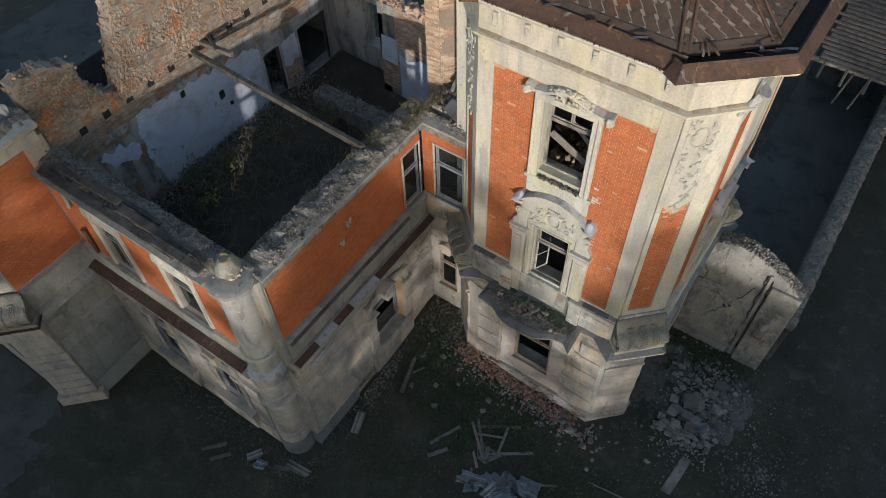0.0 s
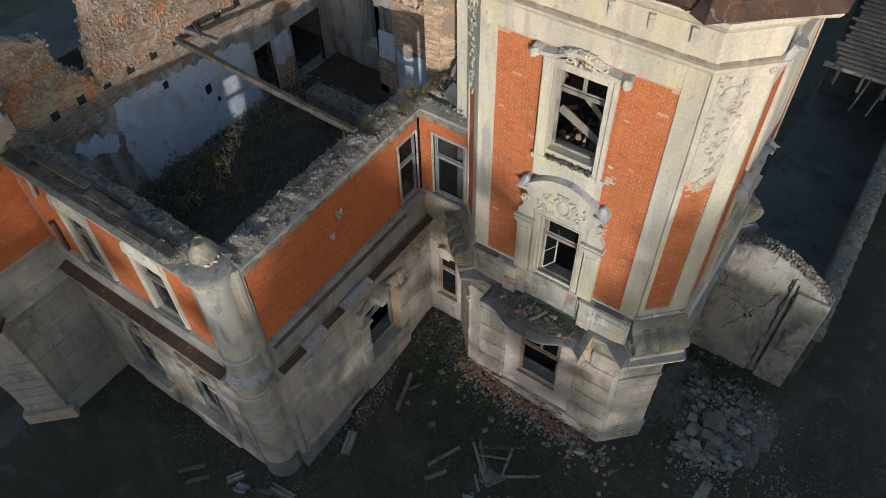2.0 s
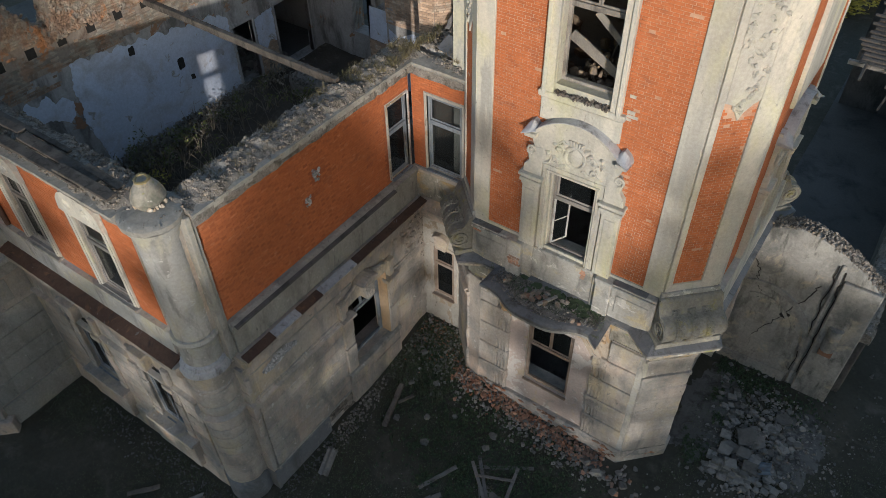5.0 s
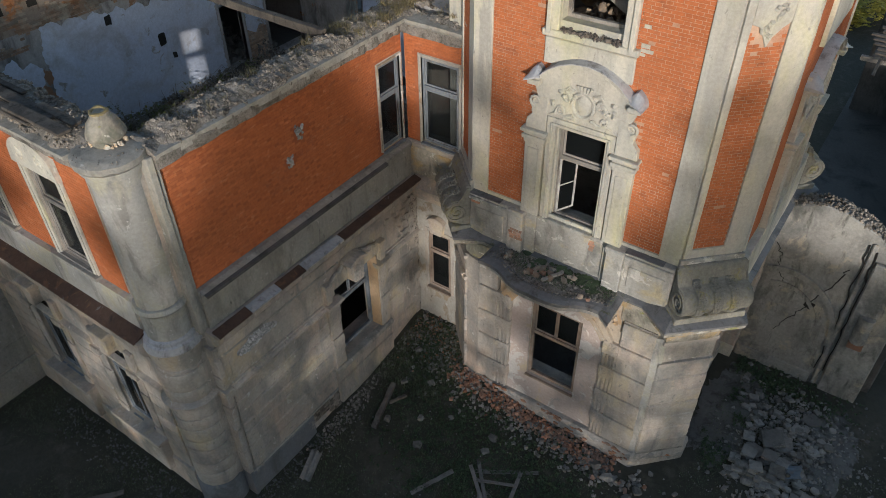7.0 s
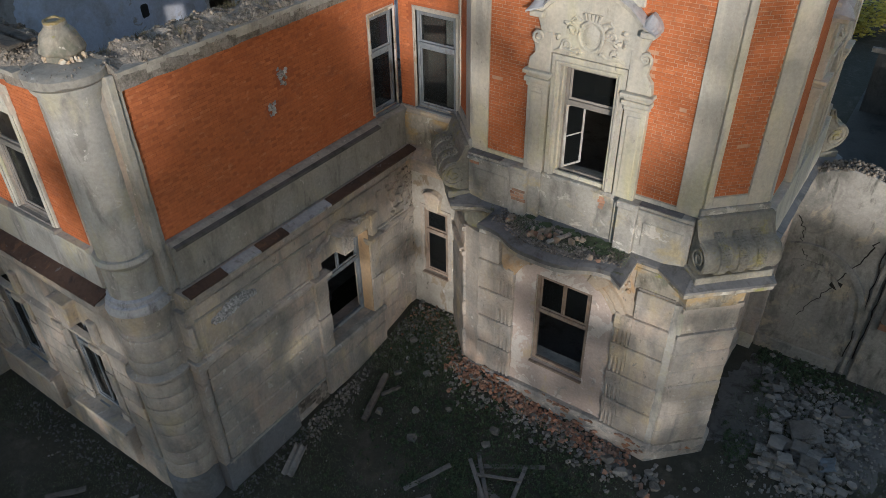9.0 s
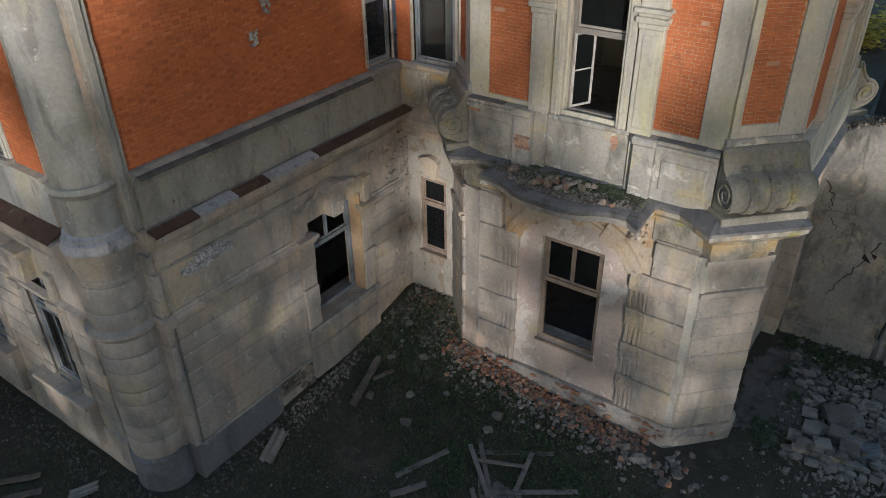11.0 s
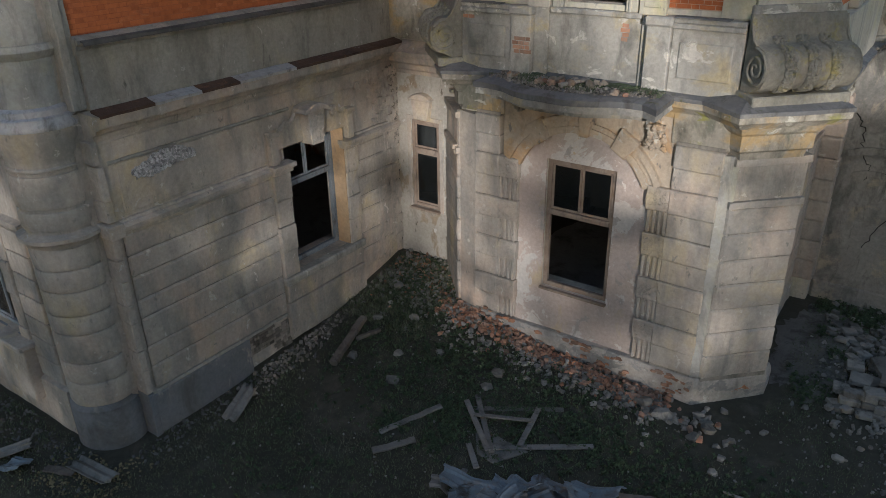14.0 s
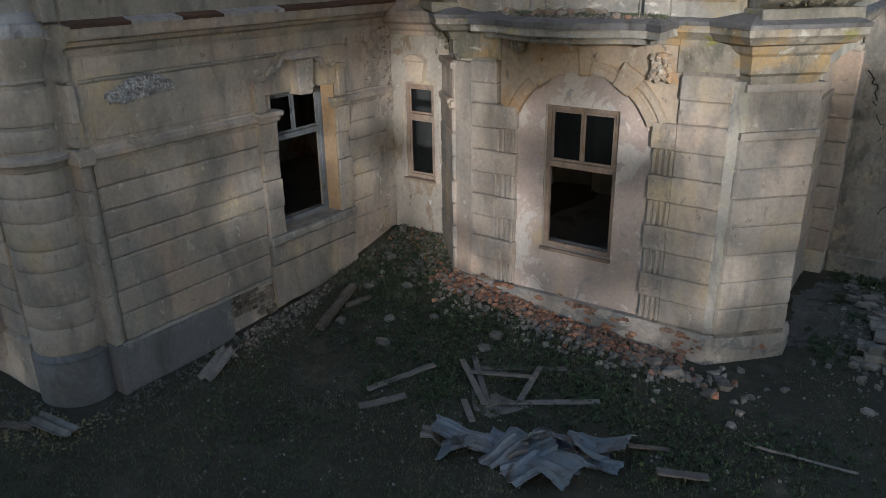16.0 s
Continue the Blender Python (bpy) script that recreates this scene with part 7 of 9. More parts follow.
for k in range(10500):
    u = rng.uniform(-7.2, 5.4)
    zt = rag_top(u)
    z = rng.uniform(10.45, max(10.5, zt + 0.12))
    if z < zt - 0.3 and noise.noise((u * 0.9, z * 0.9, 9)) < -0.12:
        continue
    q = rng.choice((0.014, 0.02, 0.03, 0.045, 0.06))
    m.blob(FI.p(u, z, rng.uniform(-0.025, 0.015) if z < zt - 0.15 else rng.uniform(-0.55, 0.0)), q, q * 0.8, q * 0.55, rng, 0.3)
for k in range(1100):
    i = rng.randrange(len(ragged))
    u, z = ragged[i]
    q = rng.uniform(0.02, 0.06)
    m.blob(FI.p(u + rng.uniform(-0.1, 0.1), z + rng.uniform(-0.3, 0.05), rng.uniform(-0.58, -0.02)), q, q * 0.8, q * 0.6, rng, 0.3)
part("torn_bricks", m, OLDBRICK, wall_in, "torn orange-brown bricks", kind="stuff")
# Sockets are flat plates; the shade in them is their black colour.
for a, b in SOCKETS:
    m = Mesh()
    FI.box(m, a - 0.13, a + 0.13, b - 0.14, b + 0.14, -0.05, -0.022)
    part("beam_socket", m, BLACK, wall_in, "flat plate coloured with the shade of an empty beam socket")
# Flue holes are lumps coloured black for the shade inside.
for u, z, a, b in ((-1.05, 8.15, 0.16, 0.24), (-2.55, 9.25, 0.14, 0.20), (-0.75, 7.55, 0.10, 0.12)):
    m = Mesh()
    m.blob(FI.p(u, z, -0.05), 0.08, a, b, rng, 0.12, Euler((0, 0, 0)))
    part("wall_hole", m, BLACK, wall_in, "lump coloured with the shade of a flue hole")
for u0, u1, z0, z1 in DOORS:
    m = Mesh()
    FI.box(m, u0 - 0.12, u0, z0, z1, -0.15, 0.03)
    FI.box(m, u1, u1 + 0.12, z0, z1, -0.15, 0.03)
    FI.box(m, u0 - 0.12, u1 + 0.12, z1, z1 + 0.14, -0.15, 0.03)
    part("door_case", m, GREYIN, wall_in, bevel=0.02)
m = Mesh()
for k in range(240):
    q = rng.uniform(0.015, 0.05)
    a = rng.gauss(0, 0.5)
    m.blob((-8.25 + abs(rng.gauss(0, 0.35)), 2.5 + a, 6.15 + 0.75 * math.exp(-(a / 0.45) ** 2) * rng.random()), q, q * 0.8, q * 0.5, rng, 0.3)
part("fallen_rubble", m, TOPSTONE, wall_in, "rubble fallen between the doorways", kind="stuff")
m = Mesh()
for k in range(2600):
    q = rng.choice((0.010, 0.014, 0.02, 0.03, 0.045))
    a = abs(rng.gauss(0, 0.5))
    y = rng.uniform(-6.9, 1.1)
    m.blob((-8.33 + a, y, 6.17 + 0.22 * math.exp(-(a / 1.2) ** 2) - 0.12 * a + 0.28 * noise.noise(((-8.33 + a) * 0.8, y * 0.8, 2)) * 0.5 + rng.uniform(-0.06, 0.10)), q, q * 0.8, q * 0.5, rng, 0.3)
solid("plaster_rubble", m, RUBBLE, "grey plaster rubble fallen along the inner wall", "rubble", "stuff")
# back walls
bw, bv = Face(0, 5.4, 1, 0), Face(0, 4.4, 1, 0)
m = Mesh()
bw.wall(m, -8.4, -5.3, -0.2, 9.6, -0.6, 0.0, [(-6.9, -6.0, 6.9, 9.0)])
bw.wall(m, -1.6, 1.6, -0.2, 10.6, -0.6, 0.0)
m.box((-5.3, 4.4, -0.2), (-4.9, 6.0, 9.6))
wall_back = solid("wall_interior_back", m, GREYIN, "damp grey inner back wall with brick showing through", "wall", weld=True)
m = Mesh()
bv.wall(m, -5.3, -1.5, -0.2, 10.1, -0.5, 0.0, [(-5.1, -4.55, 8.75, 9.7)])
wall_mid = solid("wall_interior_mid", m, GREYIN, "sunlit broken brick wall with patches of plaster", "wall", weld=True)
brickwork(bv, -4.5, -1.5, 8.3, 10.1, 0.012, wall_mid, plain_keep, None, PALEBRICK, seed=64)
brickwork(bv, -5.3, -4.45, 6.3, 7.5, 0.012, wall_mid, plain_keep, None, PALEBRICK, seed=69)
m = Mesh()
bv.plate(m, [(-5.25, 7.55), (-4.5, 7.5), (-4.48, 8.7), (-5.2, 8.72)], 0.0, 0.014)
bv.plate(m, [(-4.4, 6.0), (-2.2, 6.0), (-2.2, 7.9), (-3.4, 8.2), (-4.0, 7.9), (-4.4, 8.1)], 0.0, 0.014)
part("plaster", m, WHITE, wall_mid, "pale bluish plaster")
m = Mesh()
rng = random.Random(65)
for _ in range(110):
    m.blob((rng.uniform(-5.2, -1.6), 4.65 + rng.uniform(-0.25, 0.2), 10.1 + rng.uniform(-0.05, 0.18)), 0.13, 0.1, 0.06, rng, 0.3)
part("broken_top", m, PALEBRICK, wall_mid, kind="stuff")
m = Mesh()
for _ in range(110):
    m.blob((rng.uniform(-8.3, -5.2), 5.7 + rng.uniform(-0.25, 0.25), 9.6 + rng.uniform(-0.05, 0.18)), 0.13, 0.1, 0.06, rng, 0.3)
part("broken_top", m, OLDBRICK, wall_back, kind="stuff")
PIER = [(-0.88, 1.45), (-0.40, 1.50), (0.12, 2.14), (-0.42, 2.55), (-0.95, 2.2)]
ch = Mesh()
ch.slab(PIER, 5.6, 14.2)
chim = solid("chimney_pier", ch, OLDMORTAR, "tall pale brick chimney pier standing behind the inner corner", "chimney")
for (xa, ya), (xb, yb), sd in zip(PIER[:3], PIER[1:], (66, 67)):
    brickwork(Face(xa, ya, xb - xa, yb - ya), 0.0, math.hypot(xb - xa, yb - ya), 9.6, 14.2, 0.012, chim, (lambda u, z: noise.noise((u * 1.5, z * 1.5, 2)) < 0.12) if sd == 67 else plain_keep, None, PALEBRICK, seed=sd)
m = Mesh()
m.box((-7.0, 1.95, 5.6), (-0.9, 2.72, 6.72))
solid("wall_cross_stump", m, TOPDIRT, "low broken cross wall inside the wing", "wall", bevel=0.04)
m = Mesh()
for _ in range(900):
    q = rng.uniform(0.012, 0.05)
    m.blob((rng.uniform(-7.0, -1.0), rng.uniform(1.8, 2.8), 6.70 + rng.uniform(-0.12, 0.10)), q, q * 0.8, q * 0.6, rng, 0.3)
solid("stump_rubble", m, RUBBLE, "rubble along the broken cross wall", "rubble", "stuff")

# timbers
def timber(name, a, b, w, h, lab, mt, group=""):
    a, b = Vector(a), Vector(b)
    t = (b - a).normalized()
    s = t.cross(Vector((0, 0, 1))).normalized()
    upv = s.cross(t)
    m = Mesh()
    rg = random.Random(int(abs(a.x * 37 + a.y * 11)))
    k = 8
    ring = []
    for i in range(k + 1):
        c = a + (b - a) * (i / k) + s * rg.uniform(-0.012, 0.012)
        ww, hh = w / 2 * rg.uniform(0.88, 1.05), h / 2 * rg.uniform(0.88, 1.05)
        ring += [c - s * ww - upv * hh, c + s * ww - upv * hh, c + s * ww + upv * hh, c - s * ww + upv * hh]
    m.add(ring, [(i * 4 + j, i * 4 + (j + 1) % 4, (i + 1) * 4 + (j + 1) % 4, (i + 1) * 4 + j) for i in range(k) for j in range(4)] + [(3, 2, 1, 0), (k * 4, k * 4 + 1, k * 4 + 2, k * 4 + 3)])
    ob = solid(name, m, mt, lab, "timber", kind="", bevel=0.01, group=group)
    if mt.name in WEAR:
        weather(ob.data, WEAR[mt.name])
    return ob


timber("roof_beam", (-8.75, -1.62, 10.42), (-0.70, -2.05, 10.52), 0.16, 0.20, "long weathered roof beam spanning the roofless wing", BEAM)
timber("broken_beam", (-8.55, -1.2, 10.55), (-6.95, -1.15, 10.62), 0.16, 0.16, "short charred beam end on the inner wall", DARKWOOD)
timber("broken_beam", (-8.4, -0.85, 10.60), (-7.3, -1.4, 10.78), 0.12, 0.12, "short charred beam end on the inner wall", DARKWOOD)
for k in range(26):
    r = random.Random(k + 70)
    x, y, a = r.uniform(0.1, 1.3), r.uniform(1.0, 2.2), r.uniform(-0.6, 2.6)
    ln = r.uniform(0.5, 1.25)
    timber("fallen_lath", (x, y, 10.50 + 0.012 * k), (x + ln * math.cos(a) * 0.8, y + ln * math.sin(a) * 0.7, 10.55 + r.uniform(0.0, 0.55)), r.uniform(0.07, 0.15), 0.04, "weathered lath in a heap beside the tower", OLDWOOD if k % 3 == 0 else DARKWOOD, "heap of charred laths")
m = Mesh()
m.box((-0.35, 0.66, 10.10), (1.5, 2.4, 10.45))
solid("slab_behind_corner", m, GREYIN, "broken ceiling slab left behind the inner corner", "slab")
m = Mesh()
rr = random.Random(77)
for _ in range(700):
    q = rr.uniform(0.02, 0.07)
    m.blob((rr.uniform(-0.4, 1.5), rr.uniform(0.6, 2.4), 10.46 + rr.uniform(0, 0.06)), q, q * 0.9, q * 0.6, rr, 0.3)
solid("corner_rubble", m, TOPSTONE, "rubble heaped on the masonry beside the tower", "rubble", "stuff")
m = Mesh()
for p, q in (((0.30, 0.62), (0.42, 0.95)), ((0.80, 0.40), (0.95, 0.85)), ((1.45, 0.28), (1.5, 0.85))):
    m.v += [(*p, 10.52 + 0.05 * (p[0] > 1)), (*q, 10.76 - 0.06 * (p[0] > 1)), (*q, 10.78 - 0.06 * (p[0] > 1)), (*p, 10.54 + 0.05 * (p[0] > 1))]
m.f = [(i * 4 + j, i * 4 + (j + 1) % 4, i * 4 + 4 + (j + 1) % 4, i * 4 + 4 + j) for i in range(2) for j in range(4)] + [(3, 2, 1, 0), (8, 9, 10, 11)]
solid("tin_sheet", m, LEAD, "bent dull grey metal sheet lying on the corner wall", "metal sheet", kind="", bevel=0.004)

# weeds inside
def weed(x, y, z, hgt, mt, leaves, seed):
    r = random.Random(seed)
    w = thing("weed", (x, y, z), "dry leafy weed growing on the ruined floor" if mt is LEAF else "small sapling with yellow leaves on the ruined floor", "plant", "", "weeds in the ruin")
    lf = Mesh()
    for _ in range(5):
        st = Mesh()
        a, q = r.uniform(0, 6.28), r.uniform(0.2, 0.6) * hgt
        tip = Vector((x + math.cos(a) * q, y + math.sin(a) * q, z + hgt * r.uniform(0.6, 1)))
        mid = Vector((x + math.cos(a) * q * 0.3, y + math.sin(a) * q * 0.3, z + hgt * 0.5))
        st.tube([(x, y, z - 0.05), mid, tip], 0.012, 0.004, 4)
        part("stem", st, TWIG, w)
        for _ in range(leaves):
            t = r.uniform(0.3, 1)
            c = mid.lerp(tip, t) + Vector((r.gauss(0, 0.08), r.gauss(0, 0.08), r.gauss(0, 0.07)))
            e = Euler((r.uniform(-0.8, 0.8), r.uniform(-0.8, 0.8), r.uniform(0, 6.3))).to_matrix()
            s = r.uniform(0.03, 0.07)
            lf.add([c + e @ Vector(v) * s for v in ((-1, 0, 0), (0, -0.5, 0.1), (1, 0, 0), (0, 0.5, 0.1))], [(0, 1, 2, 3)])
    part("leaves", lf, mt, w, kind="stuff")
    return w


wr = random.Random(80)
for k in range(34):
    x, y = wr.uniform(-8.1, -5.4), wr.uniform(-4.6, 1.6)
    weed(x, y, 6.1, wr.uniform(0.5, 1.2), LEAF, 7, 100 + k)
for k in range(3):
    weed(-6.8 + 0.25 * k, -4.15 + 0.1 * k, 6.05, 0.55, YLEAF, 5, 140 + k)
tg = Mesh()
for k in range(620):
    x, y = -8.2 + 7.2 * wr.random() ** 1.5, wr.uniform(-5.8, 2.2)
    a, q = wr.uniform(0, 6.28), wr.uniform(0.3, 0.9)
    h = wr.uniform(0.1, 0.7)
    tg.tube([(x, y, 6.0), (x + math.cos(a) * q * 0.5, y + math.sin(a) * q * 0.5, 6.1 + h), (x + math.cos(a) * q, y + math.sin(a) * q, 6.05 + h * 0.8)], 0.009, 0.004, 3)
solid("brushwood", tg, TWIG, "tangle of dry stalks and twigs on the dark floor", "twigs", "stuff")

# left block: taller brick wing with its own cornice and chamfered corner
lb = Mesh()
FW.wall(lb, -10.55, -7.31, -0.3, 11.3, -0.6, 0.0)
wall_left = solid("wall_left_block", lb, STONE, "side wall of the left block, brick above and render below", "wall", weld=True)
m = Mesh()
FW.box(m, -10.5, -8.0, 7.1, 11.2, 0.0, 0.008)
part("mortar_bed", m, MORTAR, wall_left)
brickwork(FW, -10.5, -8.0, 7.12, 11.18, 0.018, wall_left, plain_keep, None, seed=90)
m = Mesh()
moulding(m, [(-8.3, -10.5), (-8.3, -7.97)], [(-0.02, 6.0), (0.05, 6.0), (0.05, 6.86), (0.12, 6.92), (0.14, 7.02), (-0.02, 7.06)])
moulding(m, [(-8.3, -10.5), (-8.3, -7.97)], [(-0.2, 5.1), (0.08, 5.1), (0.14, 5.3), (0.22, 5.5), (0.30, 5.6), (0.30, 5.75), (-0.2, 5.98)])
part("bands", m, PALE, wall_left)
m = Mesh()
FW.box(m, -9.9, -8.6, 4.2, 5.0, 0.0, 0.03)
for z0, z1 in courses_of(4, 1.0, 4.0):
    FW.box(m, -10.5, -8.0, z0 + 0.012, z1 - 0.012, 0.0, 0.04)
FW.box(m, -10.5, -8.0, -0.3, 0.95, 0.0, 0.08)
part("courses", m, PALE, wall_left, bevel=0.012)
m = Mesh()
moulding(m, [(-8.3, -12.0), (-8.3, -7.45)], [(-0.3, 11.2), (0.04, 11.2), (0.08, 11.35), (0.10, 11.7), (0.25, 11.8), (0.5, 11.92), (0.55, 12.1), (-0.3, 12.2)])
part("top_cornice", m, CREAM, wall_left, "cream top cornice of the left block")
crumbled("wall_top_left", [(-8.45, -12.0), (-8.45, -7.4)], 0.5, 12.15, 15, 260, "crumbled top of the left block's wall")
FWC = Face(-9.23, -11.43, 1, 1)
m = Mesh()
FWC.wall(m, 0.0, CHL, -0.3, 11.3, -0.5, 0.0)
wall_leftc = solid("wall_left_chamfer", m, STONE, "chamfered corner of the left block", "wall", weld=True)
for z0, z1 in courses_of(7, 0.58, 4.0):
    m = Mesh()
    FWC.box(m, -0.02, CHL + 0.02, z0 + 0.02, z1 - 0.02, 0.0, 0.20)
    part("course", m, STONE, wall_leftc, bevel=0.025)
m = Mesh()
FWC.box(m, -0.2, CHL + 0.2, -0.3, 0.56, 0.0, 0.30)
FWC.box(m, -0.2, CHL + 0.2, 5.2, 5.75, 0.0, 0.6)
FWC.box(m, 0, CHL, 4.0, 5.2, 0.0, 0.22)
part("plinth_and_cornice", m, STONE, wall_leftc, bevel=0.02)
m = Mesh()
FWC.box(m, -0.22, CHL + 0.22, 5.76, 5.80, 0.0, 0.66)
part("flashing", m, RUST, wall_leftc)
scroll_console(FWC, "grey stone scroll console on the left block's corner")
lf = Face(0, -11.43, 1, 0)
m = Mesh()
lf.wall(m, -22, -9.23, -0.3, 11.3, -0.6, 0.0, [(-11.6, -10.4, 7.0, 9.4), (-11.6, -10.4, 1.7, 4.3)])
solid("wall_left_front", m, STONE, "front wall of the left block", "wall", weld=True)
m = Mesh()
m.box((-22, -11, 5.6), (-8.9, 12, 5.85))
# ceiling added above the doorways' far side to block light
m.box((-13.6, 0.2, 8.9), (-9.0, 6.2, 9.15))
solid("floor_left_block", m, CONCRETE, "grey debris-covered floor of the left block", "floor")
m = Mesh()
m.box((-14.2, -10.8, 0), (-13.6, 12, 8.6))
solid("wall_left_inner", m, DARKGREY, "dark grey inner wall of the left block", "wall", bevel=0.03)
m = Mesh()
m.box((-13.6, -4.2, 0), (-9.0, -3.6, 8.3))
solid("wall_left_cross", m, OLDBRICK, "broken brick cross wall of the left block", "wall", bevel=0.05)
# added walls that stop light leaking in, so the doorways stay dark
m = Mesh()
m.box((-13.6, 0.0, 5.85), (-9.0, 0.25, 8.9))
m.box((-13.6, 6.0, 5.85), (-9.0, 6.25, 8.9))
solid("wall_left_room", m, DARKIN, "side walls added to keep light out behind the doorways", "wall")
m = Mesh()
for _ in range(2200):
    q = rr.choice((0.04, 0.06, 0.09, 0.14, 0.2))
    m.blob((rr.uniform(-13.5, -9.0), rr.uniform(-9, 4), 5.88 + rr.uniform(0.0, 0.12)), q, q * 0.8, q * 0.6, rr, 0.3)
solid("left_block_rubble", m, RUBBLE, "rubble on the floor of the left block", "rubble", "stuff")

# downpipe left hanging on the left block
m = Mesh()
m.tube([(-7.12, -8.06, 10.35), (-7.30, -8.06, 9.40)], 0.065, 0.065, 10)
solid("downpipe", m, PALE, "short length of pale downpipe hanging on the wall", "downpipe", kind="", smooth=True)
m = Mesh()
m.tube([(-7.28, -8.10, 8.40), (-7.36, -8.06, 7.8), (-7.45, -8.02, 7.05)], 0.075, 0.07, 10)
solid("downpipe", m, RUST, "bent rusty downpipe stub in the corner", "downpipe", kind="", smooth=True)

# bare sapling and lumps of plaster in the left block
sap = thing("bare_sapling", (-13.2, 0.2, 5.85), "leafless pale sapling growing among dark ruined walls", "sapling", "")
m = Mesh()
m.tube([(-13.2, -0.3, 5.85), (-13.25, -0.45, 8.2), (-13.0, -0.75, 10.6), (-12.9, -0.9, 12.6)], 0.05, 0.012, 6)
part("trunk", m, PALE, sap)
for k in range(9):
    r = random.Random(k)
    z = 8.0 + 0.45 * k
    a = r.uniform(0, 6.28)
    m = Mesh()
    m.tube([(-13.1, -0.5 - 0.04 * k, z), (-13.1 + math.cos(a) * 0.5, -0.55 + math.sin(a) * 0.5, z + 0.7), (-13.1 + math.cos(a) * 0.7, -0.6 + math.sin(a) * 0.8, z + 1.5)], 0.018, 0.006, 5)
    part("branch", m, PALE, sap)
m = Mesh()
m.blob((-8.62, -7.75, 12.34), 0.13, 0.10, 0.17, random.Random(2), 0.2)
solid("plaster_lump", m, CREAM, "lump of white plaster on a crumbled wall top", "rubble", kind="")

# boards leaning inside the tower's upper window
timber("leaning_board", (4.38, -0.28, 12.46), (6.55, -0.10, 11.12), 0.05, 0.23, "pale splintered board leaning inside the upper window", WOOD, "boards in the tower")
timber("leaning_board", (4.80, -0.10, 12.95), (6.60, -0.20, 11.62), 0.04, 0.17, "pale splintered board leaning inside the upper window", WOOD, "boards in the tower")

# ---- garden wall, yard, shed ----
GWF = Face(0, 4.6, 1, 0)
prof_top = [(8.62, 5.55), (9.1, 5.85), (9.6, 6.02), (10.1, 5.98), (10.6, 5.80), (11.0, 5.62), (11.4, 5.40), (11.8, 5.1), (12.2, 4.75)]
m = Mesh()
GWF.plate(m, [(8.62, -0.3), (12.2, -0.3)] + prof_top[::-1], -0.55, 0.0)
garden = solid("garden_wall", m, GARDEN, "cracked curved garden wall beside the tower", "wall", bevel=0.03)
m = Mesh()
ip, op = arc(9.40, 1.95, 1.46, -8, 112, 20, 1.70), arc(9.40, 1.95, 1.60, -8, 112, 20, 1.86)
for i in range(20):
    GWF.plate(m, [ip[i], ip[i + 1], op[i + 1], op[i]], 0.0, 0.09)
part("arch_band", m, GARDEN, garden, "shallow arch band", weld=True)
ip, op = arc(9.40, 1.95, 1.00, -8, 112, 20, 1.22), arc(9.40, 1.95, 1.10, -8, 112, 20, 1.34)
m = Mesh()
for i in range(20):
    GWF.plate(m, [ip[i], ip[i + 1], op[i + 1], op[i]], 0.0, 0.05)
part("arch_band", m, GARDEN, garden, weld=True)
m = Mesh()
GWF.box(m, 10.94, 11.08, 0.2, 5.40, 0.0, 0.08)
GWF.box(m, 11.16, 12.18, 0.0, 4.9, 0.0, 0.14)
GWF.box(m, 8.7, 10.86, -0.2, 0.5, 0.0, 0.08)
part("pilaster", m, GARDEN, garden, bevel=0.03)
m = Mesh()
m.tube([GWF.p(11.55, 3.25, 0.16), GWF.p(11.55, 2.35, 0.16)], 0.20, 0.20, 16)
part("half_drum", m, GARDEN, garden, smooth=True)
m = Mesh()
GWF.box(m, 11.36, 11.74, 2.12, 2.34, 0.15, 0.30)
part("bare_bricks", m, REDRUBBLE, garden, bevel=0.02)
m = Mesh()
def crack_line(pts, seed):
    r = random.Random(seed)
    out = []
    for (a, b), (c, e) in zip(pts, pts[1:]):
        for i in range(6):
            out.append((a + (c - a) * i / 6 + r.uniform(-0.05, 0.05), b + (e - b) * i / 6 + r.uniform(-0.04, 0.04)))
    return out + [pts[-1]]


# cracks are black tubes on the face, coloured as their inner shade
GWF.line(m, crack_line([(8.84, 4.45), (9.02, 4.15), (9.05, 3.7), (9.26, 3.4), (9.22, 3.05)], 1), 0.016, 0.007, 0.0, 4)
GWF.line(m, crack_line([(10.64, 4.35), (10.52, 3.85), (10.25, 3.2), (10.05, 2.7), (9.75, 2.1), (9.5, 1.5)], 2), 0.020, 0.010, 0.0, 4)
GWF.line(m, crack_line([(11.12, 5.2), (11.11, 4.0), (11.13, 2.5), (11.12, 0.8)], 3), 0.028, 0.022, 0.08, 4)
GWF.line(m, crack_line([(10.90, 5.35), (10.89, 4.0), (10.91, 2.5), (10.89, 0.7)], 4), 0.022, 0.018, 0.03, 4)
part("crack", m, BLACK, garden, "dark crack")
m = Mesh()
# hole is a black lump with its shade painted in
m.blob(GWF.p(10.12, 2.82, -0.01), 0.13, 0.05, 0.13, random.Random(3), 0.3, Euler((0, 0, 0)))
part("hole", m, BLACK, garden, "dark hole in the render")
m = Mesh()
gr = random.Random(24)
for _ in range(1400):
    i = gr.randrange(len(prof_top) - 1)
    t = gr.random()
    u, z = prof_top[i][0] + (prof_top[i + 1][0] - prof_top[i][0]) * t, prof_top[i][1] + (prof_top[i + 1][1] - prof_top[i][1]) * t
    q = gr.choice((0.012, 0.016, 0.022, 0.03, 0.05))
    m.blob(GWF.p(u, z + gr.uniform(-0.05, 0.05), gr.uniform(-0.55, -0.03)), q, q * 0.8, q * 0.6, gr, 0.3)
